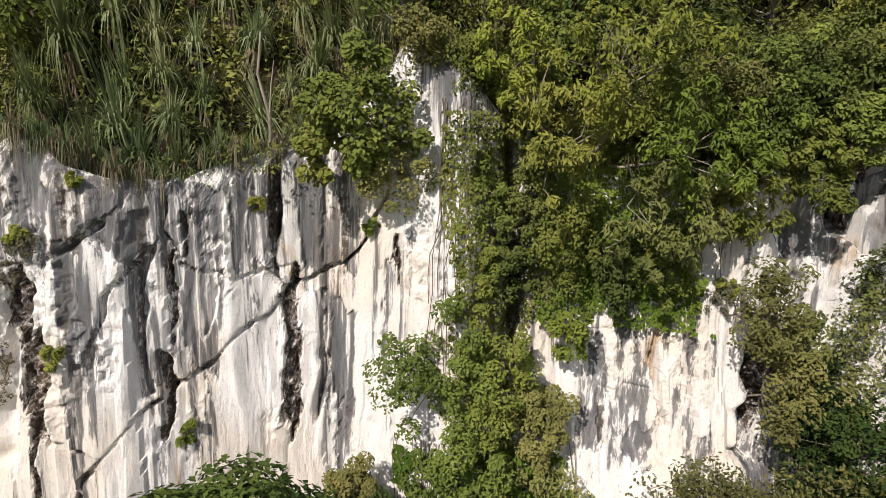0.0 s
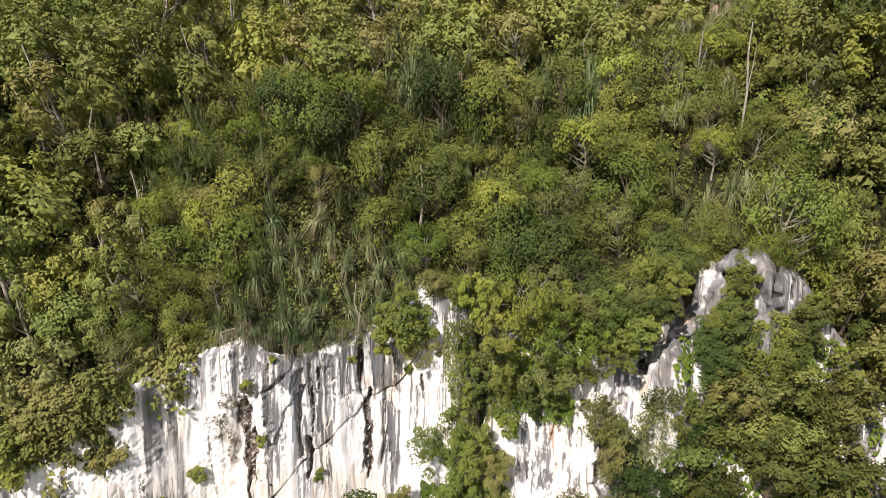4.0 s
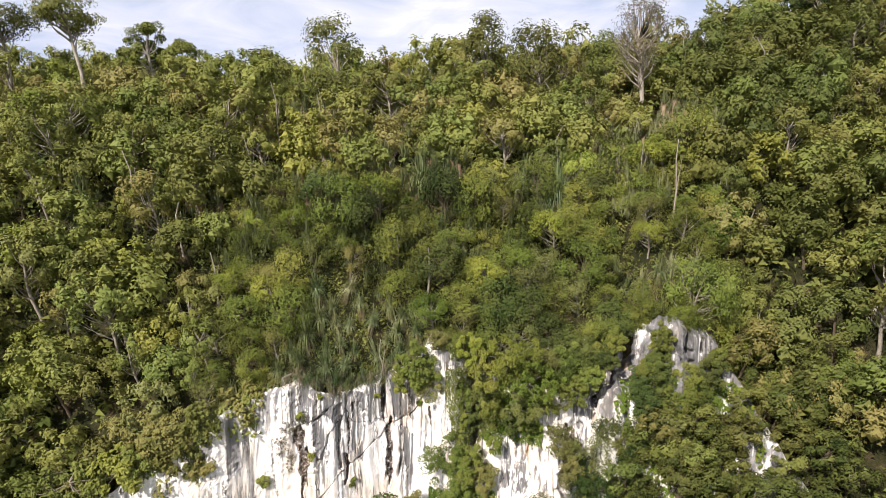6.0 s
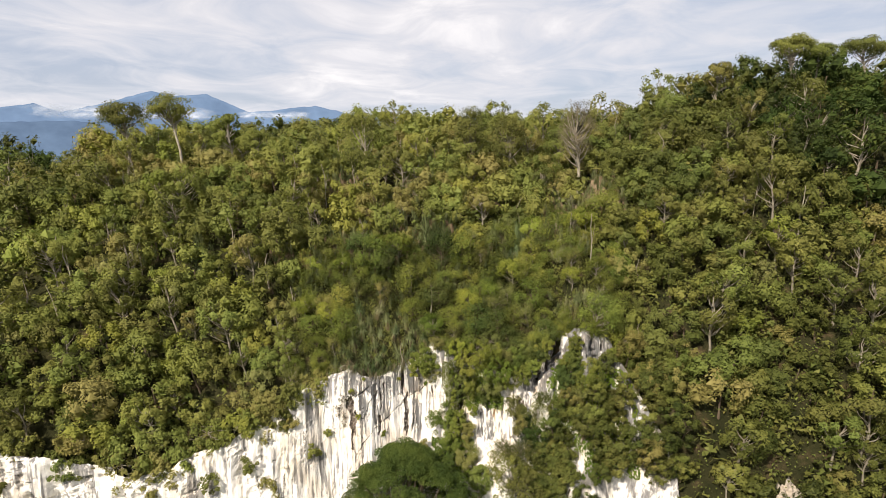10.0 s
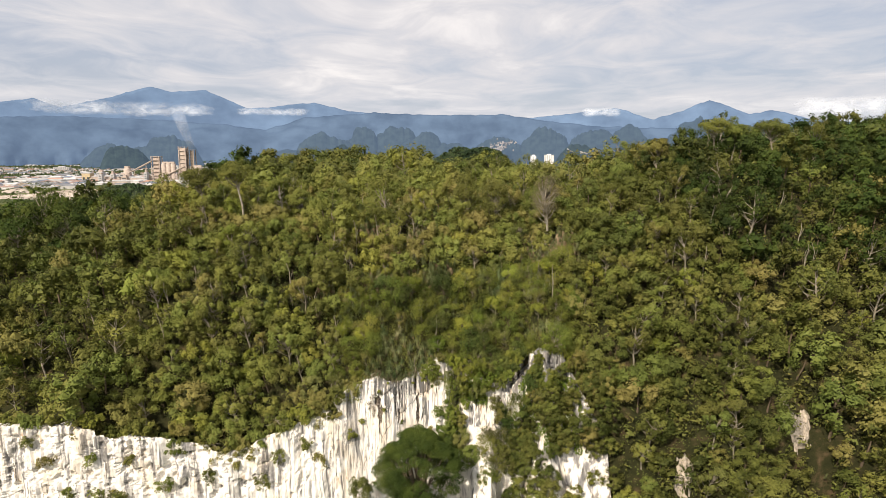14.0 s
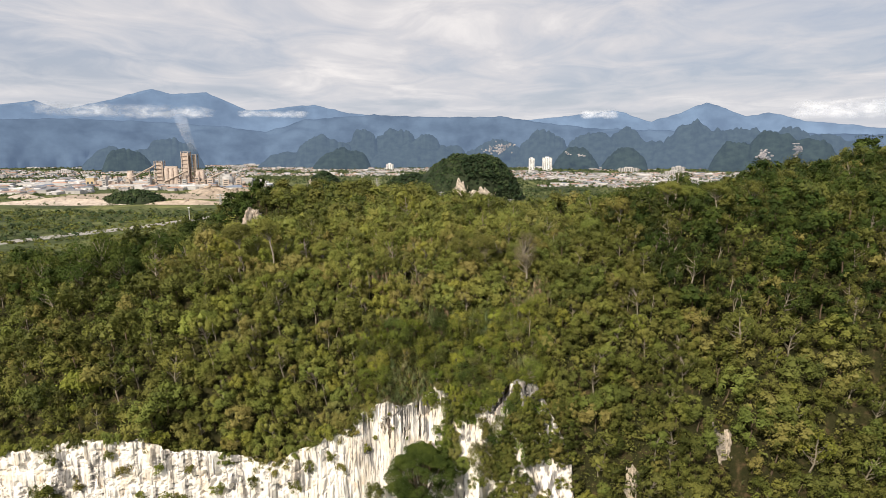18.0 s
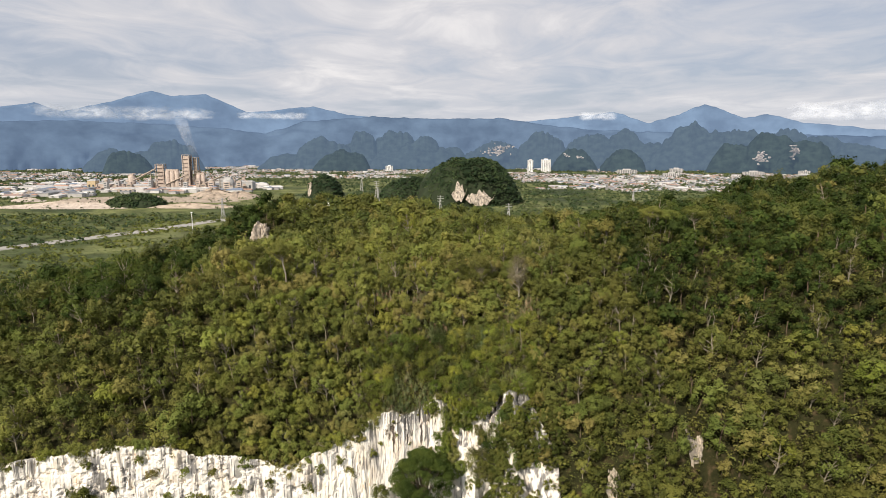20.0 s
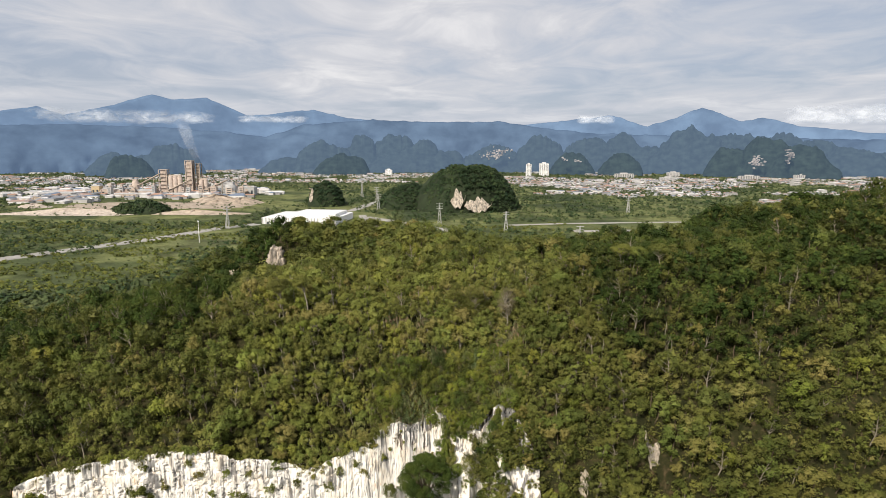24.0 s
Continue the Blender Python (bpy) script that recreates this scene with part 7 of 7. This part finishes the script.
def quarry_scar(seed, az, z, wide, tall, count, radius):
    """A broken bare face of many ledges high on a far hill."""
    r = np.random.default_rng(seed)
    a0 = math.radians(az)
    ob = tagged(new("quarry_face"), "pale broken quarry face on a far karst hill", "rock", "bare faces on the far hills")
    ob.location = (radius * math.sin(a0), radius * math.cos(a0), z)
    for _ in range(count):
        x, h = r.normal(0, wide * 0.4), r.normal(0, tall * 0.3)
        n, k = 12, 16
        th, ph = np.linspace(0.02, np.pi - 0.02, n)[:, None], np.linspace(0, 2 * np.pi, k)[None, :]
        size = np.array([r.uniform(3, 8), 10, r.uniform(2, 6)])
        d = np.stack([np.sin(th) * np.cos(ph), np.sin(th) * np.sin(ph), np.cos(th) + 0 * ph], -1)
        d = d * (1 + 0.8 * (fbm(d[..., 0] * 2.2 + x, d[..., 2] * 2.2 + h, seed, 3) - 0.5))[..., None] * size
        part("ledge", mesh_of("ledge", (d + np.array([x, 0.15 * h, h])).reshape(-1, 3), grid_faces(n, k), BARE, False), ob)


quarry_scar(821, 5.0, 108, 90, 44, 60, 3560)
quarry_scar(822, 5.8, 128, 60, 14, 26, 3590)
quarry_scar(823, 28.1, 80, 40, 44, 52, 3190)
quarry_scar(824, 30.6, 110, 22, 50, 22, 3190)
quarry_scar(825, 11.6, 85, 20, 14, 5, 3260)
quarry_scar(826, 13.0, 75, 24, 10, 5, 3255)


# the white factory and the roads
def factory():
    ob = tagged(new("factory"), "long white factory hall beside the road", "factory")
    ob.matrix_basis = pose(-265, 1085, 0, 0, 0, -8)
    part("hall", mesh_of("hall", *box_arrays(-80, 70, -60, 60, -1, 13), WHITE_SHEET), ob)
    part("office", mesh_of("office", *box_arrays(38, 72, -66, -61, -1, 19), WHITE_SHEET), ob)
    part("upper_hall", mesh_of("upper_hall", *box_arrays(-30, 60, -30, 50, 13, 19), WHITE_SHEET), ob)
    for k in range(22):
        x = -78 + k * 6.6
        part("pilaster", mesh_of("pilaster", *box_arrays(x - 0.8, x + 0.8, -60.9, -60.02, -1, 13), CONCRETE_GREY), ob)
        if k % 2:
            part("door", mesh_of("door", *box_arrays(x + 1.6, x + 5.0, -60.3, -60.02, 0, 5), GLASS_DARK), ob)


factory()


def road(name, pts, width, label, z=1.2):
    p = np.array(pts, float)
    t = np.linspace(0, len(p) - 1, 40)
    q = np.stack([np.interp(t, np.arange(len(p)), p[:, j]) for j in range(2)], 1)
    for _ in range(4):
        q[1:-1] = (q[:-2] + 2 * q[1:-1] + q[2:]) / 4
    d = unit(np.gradient(q, axis=0))
    s = np.stack([-d[:, 1], d[:, 0]], 1) * width / 2
    rows = [np.c_[q + s * 1.25, np.full(40, z - 2.6)], np.c_[q + s, np.full(40, z)], np.c_[q - s, np.full(40, z)], np.c_[q - s * 1.25, np.full(40, z - 2.6)]]
    return tagged(new(name, mesh_of(name, np.concatenate(rows), grid_faces(4, 40), TAR, False)), label, "road", kind="structure")


road("road", [(-640, 575), (-592, 647), (-532, 741), (-457, 858), (-414, 970), (-360, 1030)], 26, "pale dual carriageway across the plain")
road("road", [(-340, 1290), (-214, 1273), (-185, 1496), (-120, 1700)], 22, "pale road past the factory")
road("road", [(-175, 1190), (-150, 1060), (-60, 890)], 16, "pale access road")
road("road", [(-160, 1154), (-20, 980), (19, 926)], 18, "pale access road")
road("road", [(129, 1010), (240, 1035), (380, 1050), (520, 1060)], 12, "pale farm track")
road("road", [(235, 925), (320, 930), (410, 939)], 16, "pale strip of sheeted ground beside the fields")


def pylon(x, y, h, base):
    """A lattice mast: four leaning legs, crossed braces, three arms."""
    ob = tagged(new("pylon"), "steel lattice power pylon on the plain", "pylon", "pylons on the plain")
    ob.location = (x, y, 0)
    for sx in (-1, 1):
        for sy in (-1, 1):
            part("leg", mesh_of("leg", *tube([(sx * base, sy * base, -1), (sx * base * 0.35, sy * base * 0.35, h * 0.6), (sx * 0.4, sy * 0.4, h)], [0.55, 0.45, 0.3], 4), CONCRETE_GREY), ob)
    for k in range(5):
        z0, z1 = h * k / 6, h * (k + 1) / 6
        w0, w1 = base * (1 - 0.65 * min(1, z0 / (0.6 * h))), base * (1 - 0.65 * min(1, z1 / (0.6 * h)))
        for sx in (-1, 1):
            part("brace", mesh_of("brace", *tube([(sx * w0, -w0, z0), (-sx * w1, -w1, z1)], [0.28, 0.28], 3), CONCRETE_GREY), ob)
    for z in (0.72, 0.84, 0.96):
        part("arm", mesh_of("arm", *tube([(-h * 0.16, 0, h * z), (h * 0.16, 0, h * z)], [0.4, 0.4], 4), CONCRETE_GREY), ob)


for x, y, h in ((-396, 968, 42), (-240, 1700, 60), (-174, 1496, 44), (-4, 1052, 40), (115, 926, 36), (205, 737, 34), (430, 1250, 38), (-150, 1300, 40)):
    pylon(x, y, h, 3.6)
mast = tagged(new("light_mast"), "thin pale light mast beside the road", "mast")
mast.location = (-382, 795, 0)
part("pole", mesh_of("pole", *tube([(0, 0, -1), (0, 0, 34)], [0.7, 0.4], 8), WHITE_SHEET, True), mast)
part("lamp_head", mesh_of("lamp_head", *drum_arrays(0, 0, 1.8, 33.6, 34.8), WHITE_SHEET, True), mast)
